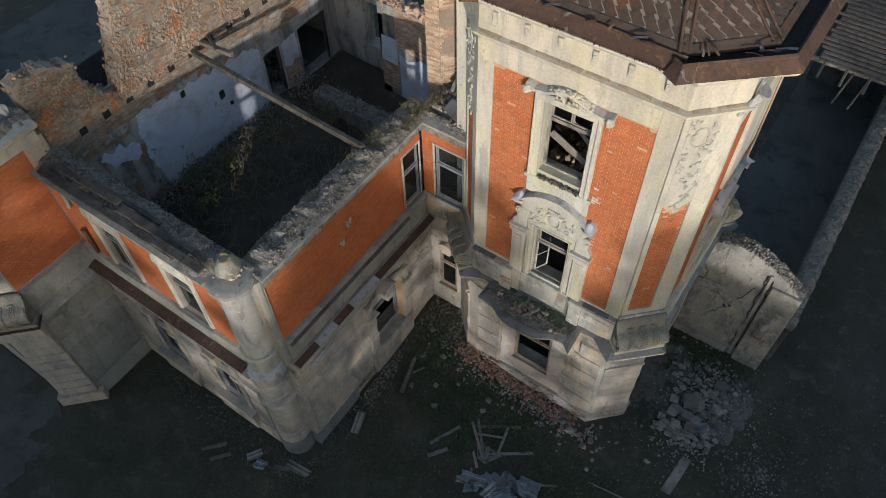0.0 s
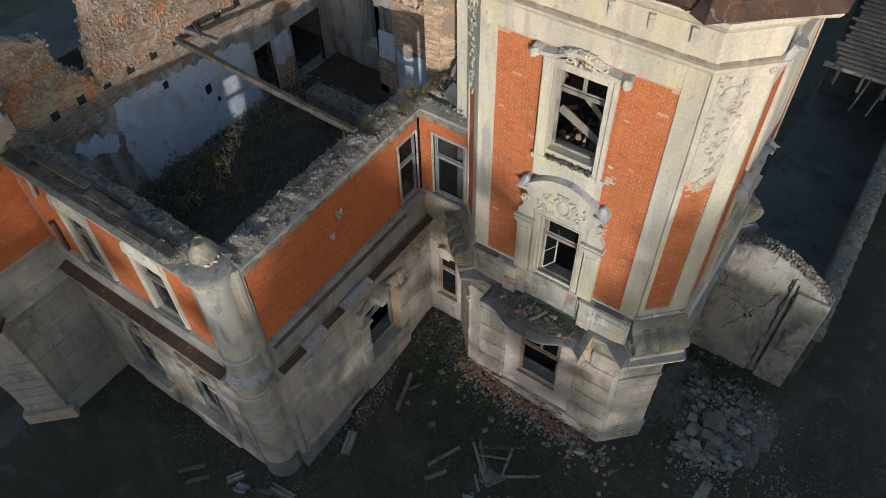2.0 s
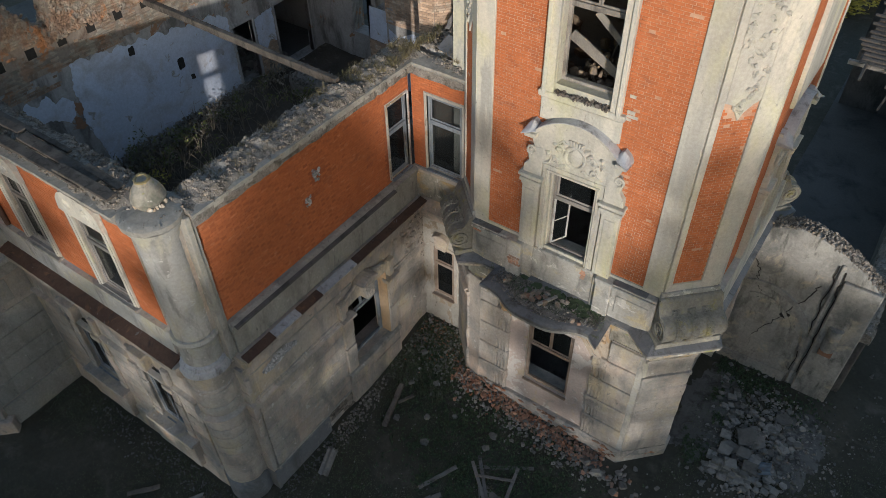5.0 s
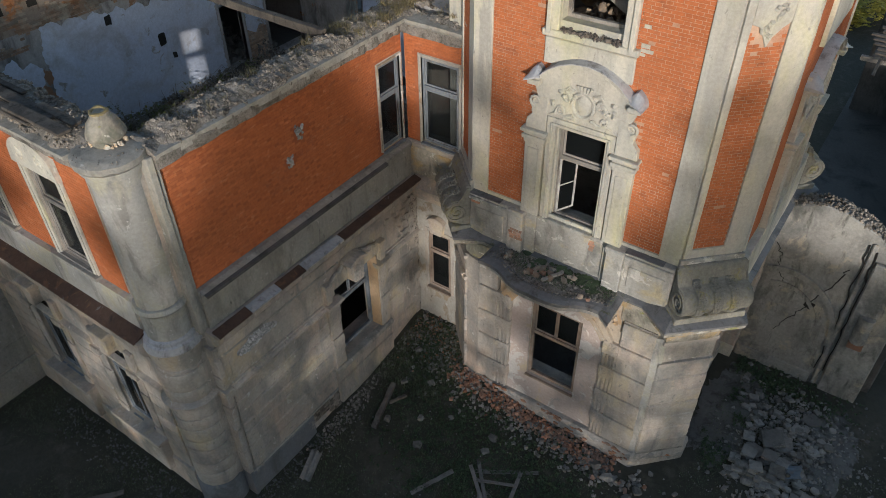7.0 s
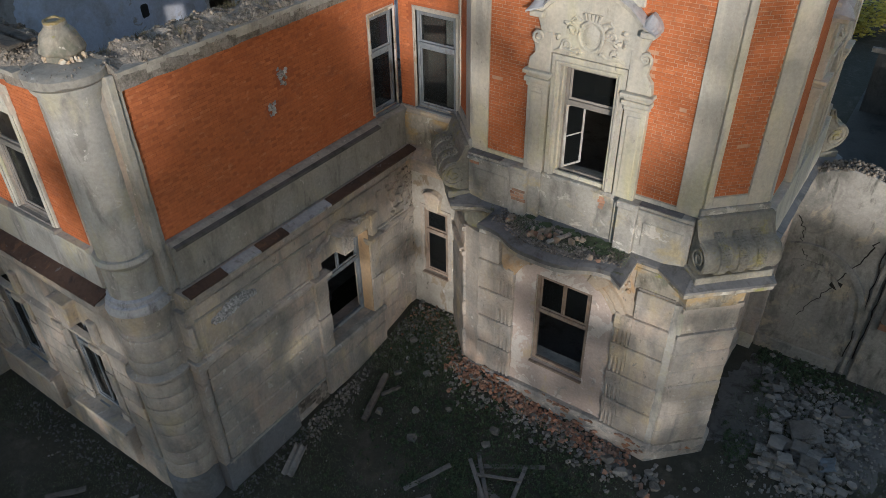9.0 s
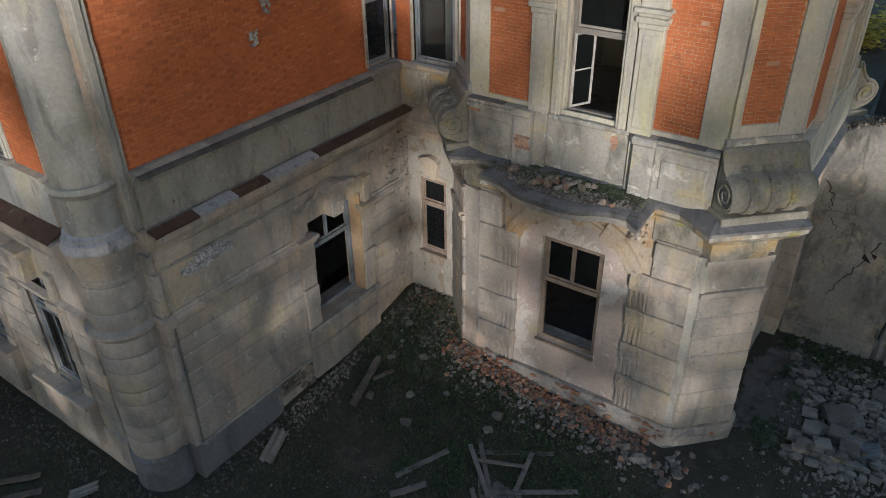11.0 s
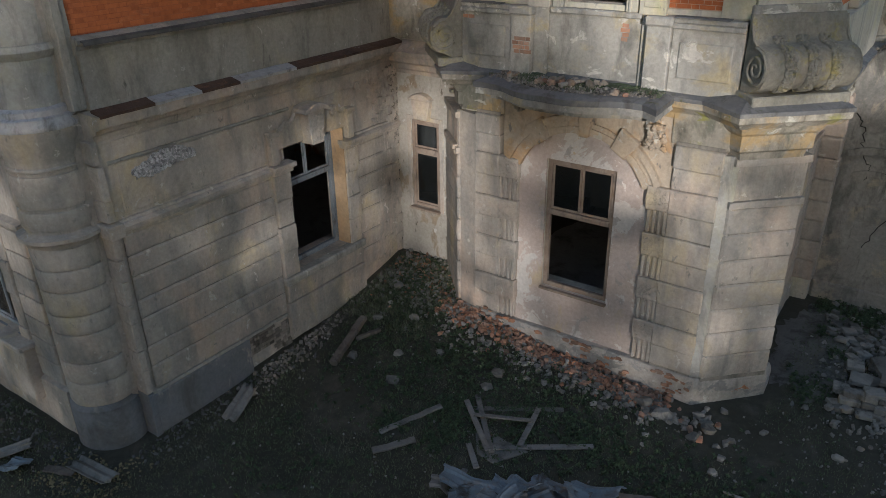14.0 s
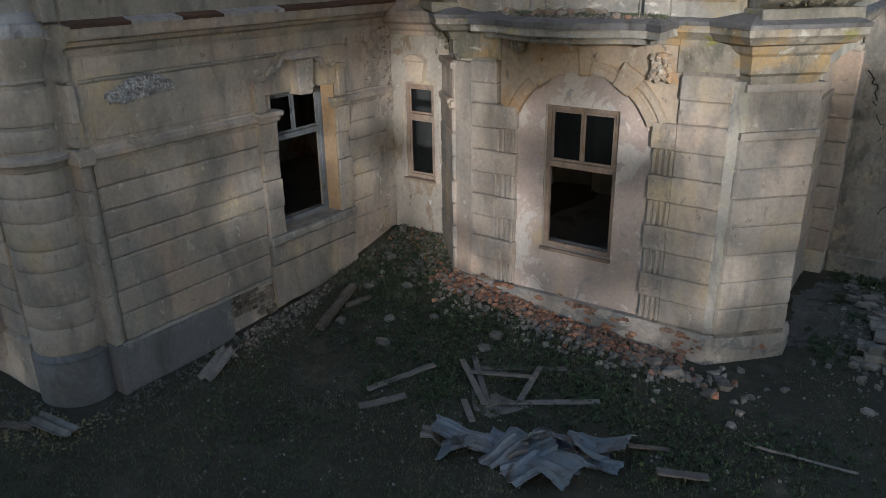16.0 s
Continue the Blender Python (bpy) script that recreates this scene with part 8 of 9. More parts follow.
part("crumbled_top", m, TOPSTONE, garden, "crumbling stones along the top", kind="stuff")
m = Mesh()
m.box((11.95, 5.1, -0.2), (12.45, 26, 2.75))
solid("yard_wall", m, DARKGREY, "long low dark wall round the yard", "wall", bevel=0.04)
crumbled("yard_wall_top", [(12.2, 5.1), (12.2, 26)], 0.34, 2.85, 23, 700, "rough moss-grown top of the yard wall")
# shed
shed = thing("shed", (11.0, 20.0, 0), "old shed with a dark slatted roof and bare rafters", "shed", "")
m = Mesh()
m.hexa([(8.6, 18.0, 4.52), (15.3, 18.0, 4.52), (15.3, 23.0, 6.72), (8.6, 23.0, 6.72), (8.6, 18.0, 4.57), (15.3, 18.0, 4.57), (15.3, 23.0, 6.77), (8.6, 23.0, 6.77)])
part("roof_deck", m, DARKGREY, shed, "dark roof boarding")
sr = random.Random(6)
for k in range(24):
    t = (k + 0.3) / 24
    y, z = 18.0 + 5.0 * t, 4.60 + 2.2 * t
    m = Mesh()
    a, b = 8.5 + sr.uniform(-0.25, 0.25), 15.3
    m.hexa([(a, y, z), (b, y, z), (b, y + 0.11, z + 0.03), (a, y + 0.11, z + 0.03), (a, y, z + 0.06), (b, y, z + 0.06), (b, y + 0.11, z + 0.09), (a, y + 0.11, z + 0.09)])
    part("slat", m, DARKWOOD, shed)
m = Mesh()
m.box((8.2, 18.2, 4.22), (15, 18.4, 4.40))
part("beam", m, WOOD, shed, bevel=0.02)
for k in range(7):
    m = Mesh()
    x = 8.9 + k * 1.0
    m.tube([(x, 17.2, 4.15), (x, 20.0, 5.4)], 0.06, 0.06, 4)
    part("rafter", m, DARKWOOD, shed)
for x in (10.2, 10.9):
    m = Mesh()
    m.tube([(x - 0.25, 17.3, 3.1), (x, 18.2, 4.3)], 0.05, 0.05, 5)
    part("hanging_lath", m, DARKWOOD, shed)
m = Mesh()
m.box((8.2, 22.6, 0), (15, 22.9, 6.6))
part("back_wall", m, DARKGREY, shed)

# ---- loose things on the ground ----
LR = random.Random(200)
ROCKS = []
for k in range(7):
    mm = Mesh()
    mm.blob((0, 0, 0), 1.0, 0.8, 0.6, LR, 0.25, Euler((0, 0, 0)), 0)
    dat = mm.data("stone")
    dat.materials.append(RUBBLE if k < 4 else REDRUBBLE)
    ROCKS.append(dat)


def stone(x, y, r, red=False, lift=0.0):
    d = LR.choice(ROCKS[4:] if red else ROCKS[:4])
    ob = new("stone", d)
    ob.location = (x, y, ground_z(x, y) + r * 0.28 + lift)
    ob.rotation_euler = (LR.uniform(-0.4, 0.4), LR.uniform(-0.4, 0.4), LR.uniform(0, 6.3))
    ob.scale = (r * LR.uniform(0.8, 1.2), r * LR.uniform(0.8, 1.2), r * LR.uniform(0.7, 1.1))
    tagged(ob, "broken red brick lying in the grass" if red else "pale chunk of fallen masonry lying in the grass", "stone", "fallen stones")


def litter(name, pick, count, lab, mt, small=(0.015, 0.06)):
    m = Mesh()
    for _ in range(count):
        x, y = pick()
        if built_on(x, y):
            continue
        r = LR.uniform(*small)
        m.blob((x, y, ground_z(x, y) + r * 0.25), r, r * 0.8, r * 0.55, LR, 0.3)
    solid(name, m, mt, lab, "rubble", "stuff")


def along(a, b, w):
    def pick():
        t = LR.random()
        return a[0] + (b[0] - a[0]) * t + LR.gauss(0, w), a[1] + (b[1] - a[1]) * t + LR.gauss(0, w)
    return pick


litter("rubble_strip", along((2.2, -1.30), (7.4, -1.40), 0.17), 750, "broken bricks and plaster along the tower's foot", REDRUBBLE, (0.02, 0.075))
litter("rubble_strip", along((2.4, -1.5), (7.8, -1.6), 0.33), 620, "pale rubble along the tower's foot", RUBBLE, (0.015, 0.07))
litter("corner_litter", along((0.5, -0.6), (2.2, -1.2), 0.5), 620, "rubble in the inner corner", RUBBLE, (0.012, 0.06))
litter("corner_litter", along((0.4, -0.4), (2.0, -0.9), 0.4), 260, "broken bricks in the inner corner", REDRUBBLE, (0.015, 0.05))
litter("corner_litter", along((0.40, -0.5), (0.35, -4.5), 0.13), 150, "bricks and plaster along the wing's foot", TOPSTONE, (0.015, 0.05))
litter("wing_litter", along((0.3, -3.5), (0.2, -8.0), 0.25), 420, "plaster flakes along the wing's foot", DIRT, (0.01, 0.04))
litter("front_litter", along((-0.5, -8.6), (-7.0, -8.5), 0.3), 520, "rubble along the wing front", DIRT, (0.008, 0.04))
litter("yard_litter", lambda: (LR.uniform(-1, 9), LR.uniform(-8, -1.2)), 420, "small stones scattered over the grass", RUBBLE, (0.008, 0.028))
litter("heap_litter", lambda: (LR.gauss(13.6, 0.5), LR.gauss(0.5, 0.45)), 260, "small spill of rubble in the grass", RUBBLE, (0.01, 0.05))
litter("heap_litter", lambda: (LR.gauss(11.0, 0.7), LR.gauss(1.7, 1.2)), 1500, "heap of rubble between tower and garden wall", RUBBLE, (0.015, 0.06))
litter("far_litter", lambda: (LR.uniform(8.5, 16), LR.uniform(-4, 4)), 800, "stones scattered in the grass", RUBBLE, (0.006, 0.03))
litter("far_litter", lambda: (12.6 + 7 * LR.random(), LR.gauss(0, 4.0)), 900, "dirt and twigs scattered in the dark grass", DIRT, (0.01, 0.06))
litter("wing_litter", along((0.35, -3.2), (0.45, -5.6), 0.2), 200, "broken plaster and brick chips at the wing's foot", TOPSTONE, (0.012, 0.05))
litter("wing_litter", along((0.5, -8.3), (-0.6, -8.9), 0.3), 500, "dead leaves and plaster dust at the column's foot", STRAW, (0.006, 0.03))


def ground_weeds(name, spots, seed):
    """Flat leafy weeds: small pointed leaves in rosettes round the given spots."""
    r = random.Random(seed)
    m = Mesh()
    for cx, cy, wide, count in spots:
        for _ in range(count):
            x, y = r.gauss(cx, wide), r.gauss(cy, wide)
            if built_on(x, y):
                continue
            z = ground_z(x, y)
            for _ in range(6):
                a, l, h = r.uniform(0, 6.28), r.uniform(0.04, 0.10), r.uniform(0.02, 0.10)
                ca, sa, w = math.cos(a), math.sin(a), r.uniform(0.012, 0.026)
                m.add([(x, y, z), (x + ca * l * 0.5 - sa * w, y + sa * l * 0.5 + ca * w, z + h * 0.8), (x + ca * l, y + sa * l, z + h * 0.7), (x + ca * l * 0.5 + sa * w, y + sa * l * 0.5 - ca * w, z + h * 0.8)], [(0, 1, 2, 3)])
    return solid(name, m, GREENLEAF, "low green leafy weeds growing in patches in the yard", "weeds", "stuff")


ground_weeds("low_weeds", [(3.38, -4.81, 0.16, 60), (4.35, -4.51, 0.28, 120), (4.14, -3.82, 0.3, 110), (6.56, -3.03, 0.4, 130), (3.92, -2.24, 0.5, 170), (3.2, -2.6, 0.5, 160), (1.2, -1.0, 0.25, 90), (0.9, -1.6, 0.3, 60), (9.6, -3.0, 0.6, 120), (2.2, -4.0, 0.5, 70), (5.6, -2.4, 0.6, 150), (7.6, -3.2, 0.5, 130), (5.4, -3.6, 0.5, 140), (3.0, -3.4, 0.6, 130), (8.4, -4.0, 0.5, 120), (1.6, -2.6, 0.5, 110), (1.0, -0.7, 0.3, 80), (1.9, -1.6, 0.4, 90), (2.6, -6.4, 0.8, 90), (9.3, 4.1, 0.25, 130), (9.9, 3.9, 0.35, 150), (10.6, 4.1, 0.3, 90), (9.05, 0.75, 0.12, 60), (9.5, 0.5, 0.18, 60), (9.35, 2.9, 0.15, 40), (9.75, 1.9, 0.12, 30), (11.6, 3.8, 0.4, 90)], 77)
for _ in range(110):
    x, y = along((2.4, -1.40), (8.3, -1.75), 0.24)()
    stone(x, y, LR.uniform(0.03, 0.085), LR.random() < 0.5)
for _ in range(14):
    x, y = along((6.9, -1.6), (8.9, -1.0), 0.3)()
    stone(x, y, LR.uniform(0.04, 0.09))
for _ in range(46):
    stone(LR.gauss(11.0, 0.6), LR.gauss(1.5, 1.1), LR.uniform(0.04, 0.10), False, LR.uniform(0, 0.06))
for x, y, r in ((4.30, -2.48, 0.12), (8.22, -1.69, 0.12), (8.07, -2.02, 0.10), (8.62, -2.27, 0.08), (2.71, -3.82, 0.12), (4.35, -2.93, 0.10), (7.96, -1.39, 0.12), (3.0, -2.6, 0.09), (1.9, -2.0, 0.12), (2.6, -1.9, 0.08), (0.9, -1.3, 0.12), (1.2, -2.4, 0.10), (5.2, -2.2, 0.08), (6.4, -2.1, 0.07), (8.6, -2.7, 0.08), (2.3, -3.1, 0.09), (7.4, -1.75, 0.18), (7.0, -1.6, 0.16), (1.5, -3.6, 0.13)):
    stone(x, y, r)
# slabs on the heap and in the grass
def broken_slab(x, y, r, turn, th, rise=0.0, tip=0.12, square=False):
    """A flat broken piece: four-sided when square, ragged otherwise."""
    m = Mesh()
    ring = (0.7, 2.3, 3.9, 5.4) if square else (0.4, 1.5, 2.6, 3.7, 4.7, 5.6)
    pts = [(x + r * LR.uniform(0.82, 1.12) * math.cos(a + turn), y + r * LR.uniform(0.66, 1.0) * math.sin(a + turn)) for a in ring]
    z = ground_z(x, y) + rise
    tz, ty = LR.uniform(-tip, tip), LR.uniform(-tip, tip)
    m.prism([(a, b, z + (a - x) * tz + (b - y) * ty) for a, b in pts], [(a, b, z + th + (a - x) * tz + (b - y) * ty) for a, b in pts])
    solid("broken_slab", m, RUBBLE, "broken flat slab of render on the rubble heap", "slab", kind="", bevel=0.010, group="broken slabs")


for k in range(44):                                   # rows of paving pieces at the heap's near edge
    row, col = divmod(k, 11)
    broken_slab(9.95 + 0.185 * col + LR.gauss(0, 0.05), 0.10 + 0.02 * col + 0.24 * row + LR.gauss(0, 0.04), LR.uniform(0.10, 0.17), 0.1 + LR.gauss(0, 0.25), 0.08, LR.uniform(-0.02, 0.05), 0.08, True)
for k in range(34):
    t = LR.random()
    broken_slab(9.45 + 1.1 * t + LR.gauss(0, 0.22), 3.7 - 2.2 * t + LR.gauss(0, 0.3), LR.uniform(0.09, 0.18), LR.uniform(0, 6.3), 0.08, LR.uniform(-0.02, 0.05), 0.12, True)
for x, y, r in ((10.75, 1.70, 0.46), (11.35, 2.9, 0.26), (11.15, 2.35, 0.22), (11.6, 1.9, 0.20), (10.3, 1.1, 0.30), (11.0, 1.05, 0.26)):
    broken_slab(x, y, r, LR.uniform(0, 6.3), 0.07, 0.06, 0.10)
for k in range(70):
    broken_slab(LR.gauss(11.2, 0.42), LR.gauss(1.9, 0.75), LR.uniform(0.05, 0.15), LR.uniform(0, 6.3), LR.uniform(0.05, 0.10), LR.uniform(0.0, 0.12), 0.2)
for layer in range(3):                                # stacked blocks at the heap's front
    for k in range(7 - layer):
        broken_slab(9.98 + 0.08 * layer + 0.19 * k + LR.gauss(0, 0.03), 0.16 + 0.03 * k * (layer < 2) + 0.11 * layer + LR.gauss(0, 0.03), LR.uniform(0.13, 0.18), 0.05 + LR.gauss(0, 0.12), 0.11, 0.11 * layer - 0.02, 0.05, True)
for x, y, r, rise in ((10.08, 1.45, 0.24, 0.10), (10.24, 0.86, 0.27, 0.20), (10.62, 1.62, 0.42, 0.16), (10.72, 1.0, 0.30, 0.22), (11.0, 0.66, 0.30, 0.24), (9.98, 0.55, 0.22, 0.14), (10.5, 0.50, 0.24, 0.26)):
    broken_slab(x, y, r, LR.uniform(0, 0.6), 0.09, rise, 0.14, True)
m = Mesh()
m.hexa([(11.1, -1.9, 0.02), (11.45, -1.9, 0.02), (11.6, -0.3, 0.02), (11.25, -0.3, 0.02), (11.1, -1.9, 0.10), (11.45, -1.9, 0.10), (11.6, -0.3, 0.10), (11.25, -0.3, 0.10)])
solid("kerb_stone", m, RUBBLE, "pale kerb stone lying flat in the grass", "kerb", kind="", bevel=0.02)


def plank(name, a, b, w, t, lab, mt=OLDWOOD, group="boards on the ground"):
    a, b = Vector((*a[:2], ground_z(*a[:2]) + a[2])), Vector((*b[:2], ground_z(*b[:2]) + b[2]))
    return timber(name, a, b, w, t, lab, mt, group)


plank("board", (3.42, -5.08, 0.05), (4.0, -3.97, 0.10), 0.13, 0.04, "grey weathered board lying in the grass")
plank("board", (3.61, -5.51, 0.05), (4.09, -4.90, 0.05), 0.15, 0.05, "grey weathered board lying in the grass")
plank("lath", (8.89, -3.09, 0.04), (10.36, -2.87, 0.04), 0.055, 0.03, "thin pale lath lying in the grass")
plank("log", (1.37, -4.08, 0.08), (1.02, -2.67, 0.14), 0.15, 0.13, "half-rotten brown log lying in the grass", DARKWOOD)
plank("log", (1.25, -3.2, 0.05), (1.55, -2.75, 0.08), 0.09, 0.08, "short rotten branch lying in the grass", DARKWOOD)


def corrugated_sheet(x, y, turn, length, waves, lift, lab):
    """A broken piece of corrugated roofing sheet, waves across, ragged at one end."""
    r = random.Random(int(x * 100) + waves)
    m = Mesh()
    n, k = 12, waves * 8
    c, s = math.cos(turn), math.sin(turn)
    for i in range(n + 1):
        for j in range(k + 1):
            v = (j / k - 0.5) * waves * 0.16
            u = (i / n - 0.5) * length + (r.uniform(-0.05, 0.05) if i == n else 0.0)
            px, py = x + u * c - v * s, y + u * s + v * c
            h = 0.05 + 0.028 * math.cos(2 * math.pi * v / 0.16) + lift * (i / n) + 0.15 * (v + waves * 0.08) * lift
            m.v.append((px, py, ground_z(px, py) + h))
    m.f = [(i * (k + 1) + j, i * (k + 1) + j + 1, (i + 1) * (k + 1) + j + 1, (i + 1) * (k + 1) + j) for i in range(n) for j in range(k)]
    ob = solid("corrugated_sheet", m, RUBBLE, lab, "roofing sheet", kind="", smooth=True, group="corrugated sheets in the grass")
    ob.modifiers.new("thickness", "SOLIDIFY").thickness = 0.010


corrugated_sheet(0.74, -5.95, 1.86, 0.80, 2, 0.16, "broken piece of grey corrugated sheet leaning by the wing's foot")
corrugated_sheet(0.02, -8.55, 0.10, 0.95, 2, 0.05, "broken piece of grey corrugated sheet by the column's foot")
corrugated_sheet(-1.62, -9.05, 0.9, 0.6, 2, 0.10, "small grey corrugated sheet by the wing front")
for a, b in (((-3.4, -10.0, 0.06), (-2.8, -9.3, 0.10)), ((-2.9, -10.1, 0.05), (-2.4, -9.5, 0.08)), ((-0.75, -8.95, 0.04), (-0.2, -8.75, 0.05))):
    plank("board", a, b, 0.16, 0.04, "grey board among the litter by the wing front", DARKWOOD)

# wooden gate-like frame with curved boards
lat = thing("broken_frame", (5.3, -3.7, 0.05), "broken grey wooden frame of nailed laths lying in the grass", "wooden frame", "")


def lath(nm, pts, w, z, th=0.035):
    m = Mesh()
    low, top = [], []
    n_ = len(pts)
    for i, (x, y) in enumerate(pts):
        p, q = Vector(pts[max(0, i - 1)]), Vector(pts[min(n_ - 1, i + 1)])
        d = (q - p).normalized()
        s = Vector((-d.y, d.x)) * w / 2
        for sgn in (-1, 1):
            low.append((x + sgn * s.x, y + sgn * s.y, z))
            top.append((x + sgn * s.x, y + sgn * s.y, z + th))
    k = len(low)
    f = [(0, 1, k + 1, k), (k - 2, k - 1, 2 * k - 1, 2 * k - 2)]
    for i in range(n_ - 1):
        a = 2 * i
        f += [(a, a + 2, a + 3, a + 1), (k + a, k + a + 1, k + a + 3, k + a + 2), (a, k + a, k + a + 2, a + 2), (a + 1, a + 3, k + a + 3, k + a + 1)]
    m.add(low + top, f)
    part(nm, m, OLDWOOD, lat, bevel=0.005)


lath("rail", [(4.37, -3.63), (5.86, -2.68)], 0.11, 0.10)
lath("rail", [(5.29, -4.31), (6.74, -3.30)], 0.11, 0.10)
lath("crossbar", [(4.27, -3.54), (5.33, -4.49)], 0.10, 0.19)
lath("crossbar", [(4.32, -3.24), (5.38, -4.46)], 0.10, 0.145)
lath("crossbar", [(5.48, -2.93), (5.70, -4.04)], 0.10, 0.15)
lath("brace", [(4.65, -3.86), (5.62, -3.42)], 0.08, 0.235)
for pts in ([(4.38, -3.44), (4.78, -3.95), (4.82, -3.74), (4.89, -3.56), (5.02, -3.38), (5.26, -3.14), (5.10, -3.08), (4.62, -3.36)],
            [(4.80, -4.06), (5.15, -4.55), (5.50, -4.60), (5.86, -4.02), (5.68, -3.97), (5.42, -4.00), (5.12, -3.93), (4.93, -3.88)]):
    m = Mesh()
    m.slab(pts, 0.065, 0.095)
    part("curved_board", m, OLDWOOD, lat, "boarded corner with a concave edge", bevel=0.005)
lath("stay", [(4.90, -4.44), (5.35, -4.88)], 0.10, 0.10)
lath("stay", [(5.19, -4.99), (5.39, -5.60)], 0.10, 0.08)


# bent and torn sheet metal
def bent_sheet(x, y, sx, sy, turn, seed, mt, lab, high=0.22):
    """A torn length of sheet: bent round one axis like metal, a little twisted, with seams and ragged ends."""
    r = random.Random(seed * 7 + 1)
    m = Mesh()
    n, k = 34, 9
    c, s = math.cos(turn), math.sin(turn)
    dents = [(r.uniform(0.08, 0.92), r.uniform(-1, 1) * r.choice((0.5, 0.9, 1.5)), r.uniform(0.02, 0.09)) for _ in range(5)]
    tilt, lift, twist = r.uniform(-0.25, 0.5), r.uniform(0.02, 0.10), r.uniform(-0.5, 0.5)
    px, pz, line = 0.0, 0.0, []
    for i in range(n + 1):
        t = i / n
        ang = tilt + sum(b / (1 + math.exp(-(t - a) / w)) for a, b, w in dents)
        ang = max(-1.15, min(1.15, ang))
        line.append((px, pz, ang))
        px += math.cos(ang) * sx / n
        pz += math.sin(ang) * sx / n
    low = min(q[1] for q in line)
    top = max(q[1] for q in line) - low
    fit = min(1.0, high * 1.5 / max(top, 0.01))
    for i, (qx, qz, ang) in enumerate(line):
        t = i / n
        for j in range(k + 1):
            v = (j / k - 0.5) * sy * (1 + 0.10 * noise.noise((t * 5, seed, 3)))
            u = qx - px / 2 + (0.10 * noise.noise((v * 7, seed, 9 + (i > n / 2))) if i in (0, n) else 0.0)
            h = (qz - low) * fit + lift + twist * (t - 0.5) * v * 0.8 + 0.05 * abs(noise.noise((u * 2, v * 4, seed))) + 0.008 * noise.noise((u * 11, v * 11, seed))
            h += 0.022 if j in (2, 7) else 0.0
            wx, wy = x + u * c - v * s, y + u * s + v * c
            m.v.append((wx, wy, ground_z(wx, wy) + max(0.012, h)))
    m.f = [(i * (k + 1) + j, i * (k + 1) + j + 1, (i + 1) * (k + 1) + j + 1, (i + 1) * (k + 1) + j) for i in range(n) for j in range(k)]
    ob = solid(lab[0], m, mt, lab[1], lab[2], kind="")
    ob.modifiers.new("thickness", "SOLIDIFY").thickness = 0.006
    return ob


TINLAB = ("bent_sheet", "bent blue-grey sheet of torn roofing metal in the grass", "metal sheet")
SR = random.Random(44)
for k in range(17):
    a, q = SR.uniform(0, 6.28), math.sqrt(SR.random())
    x, y = 6.60 + 1.20 * q * math.cos(a) + 0.25 * math.sin(a), -4.98 + 0.62 * q * math.sin(a) + 0.30 * math.cos(a)
    rust = k % 6 == 5
    bent_sheet(x, y, SR.uniform(0.6, 1.25), SR.uniform(0.28, 0.52), SR.uniform(-0.5, 1.3) + (math.pi if k % 2 else 0.0), 3 + k, OLDWOOD if rust else TARP, ("torn_board", "torn brown fibre board among the sheet metal", "board") if rust else TINLAB, SR.uniform(0.12, 0.26))
bent_sheet(5.1, -5.6, 0.40, 0.25, 0.5, 21, OLDWOOD, ("old_sack", "dirty grey sack among the rubbish", "sack"), 0.12)
bent_sheet(11.3, 0.9, 0.55, 0.4, 0.2, 19, TARP, ("bent_sheet", "scrap of pale blue sheet on the rubble heap", "metal sheet"))
bent_sheet(-1.2, -9.2, 0.5, 0.35, 0.2, 23, TARP, ("bent_sheet", "scrap of blue sheet by the wing front", "metal sheet"))
plank("board", (8.1, -4.54, 0.18), (8.72, -4.22, 0.10), 0.15, 0.04, "splintered board end among the sheet metal")
plank("board", (7.55, -4.15, 0.12), (8.05, -3.85, 0.06), 0.10, 0.03, "broken grey lath among the sheet metal", DARKWOOD)

# balcony litter
bl = Mesh()
for _ in range(1100):
    x = LR.uniform(3.5, 6.55)
    y = LR.uniform(-1.66 - 0.34 * math.exp(-((x - 4.95) / 1.05) ** 4 * 1.6), -1.10)
    r = LR.uniform(0.008, 0.03)
    bl.blob((x, y, 5.81 + r * 0.3), r, r * 0.8, r * 0.6, LR, 0.3)
solid("balcony_litter", bl, TOPSTONE, "small stones and dirt lying on the balcony", "rubble", "stuff")
for x, y in ((4.45, -1.45), (4.65, -1.35), (4.6, -1.6), (4.85, -1.5), (5.0, -1.3), (5.7, -1.5), (6.1, -1.7), (6.2, -1.55), (3.8, -1.35)):
    ob = new("stone", LR.choice(ROCKS))
    r = LR.uniform(0.05, 0.085)
    ob.location, ob.scale = (x, y, 5.81 + r * 0.4), (r, r * 0.9, r)
    ob.rotation_euler = (LR.uniform(-0.4, 0.4), LR.uniform(-0.4, 0.4), LR.uniform(0, 6.3))
    tagged(ob, "brownish stone lying on the balcony", "stone", "stones on the balcony")
gm2 = Mesh()
for _ in range(2600):
    x, y = LR.uniform(3.9, 6.6), LR.uniform(-1.75, -1.13)
    if noise.noise((x * 2, y * 2, 4)) < -0.05:
        continue
    a, h = LR.uniform(0, 6.28), LR.uniform(0.03, 0.10)
    gm2.add([(x - 0.006, y, 5.80), (x + 0.006, y, 5.80), (x + math.cos(a) * h * 0.6, y + math.sin(a) * h * 0.6, 5.80 + h)], [(0, 1, 2)])
solid("balcony_weeds", gm2, GRASS, "short weeds growing on the balcony", "weeds", "stuff")
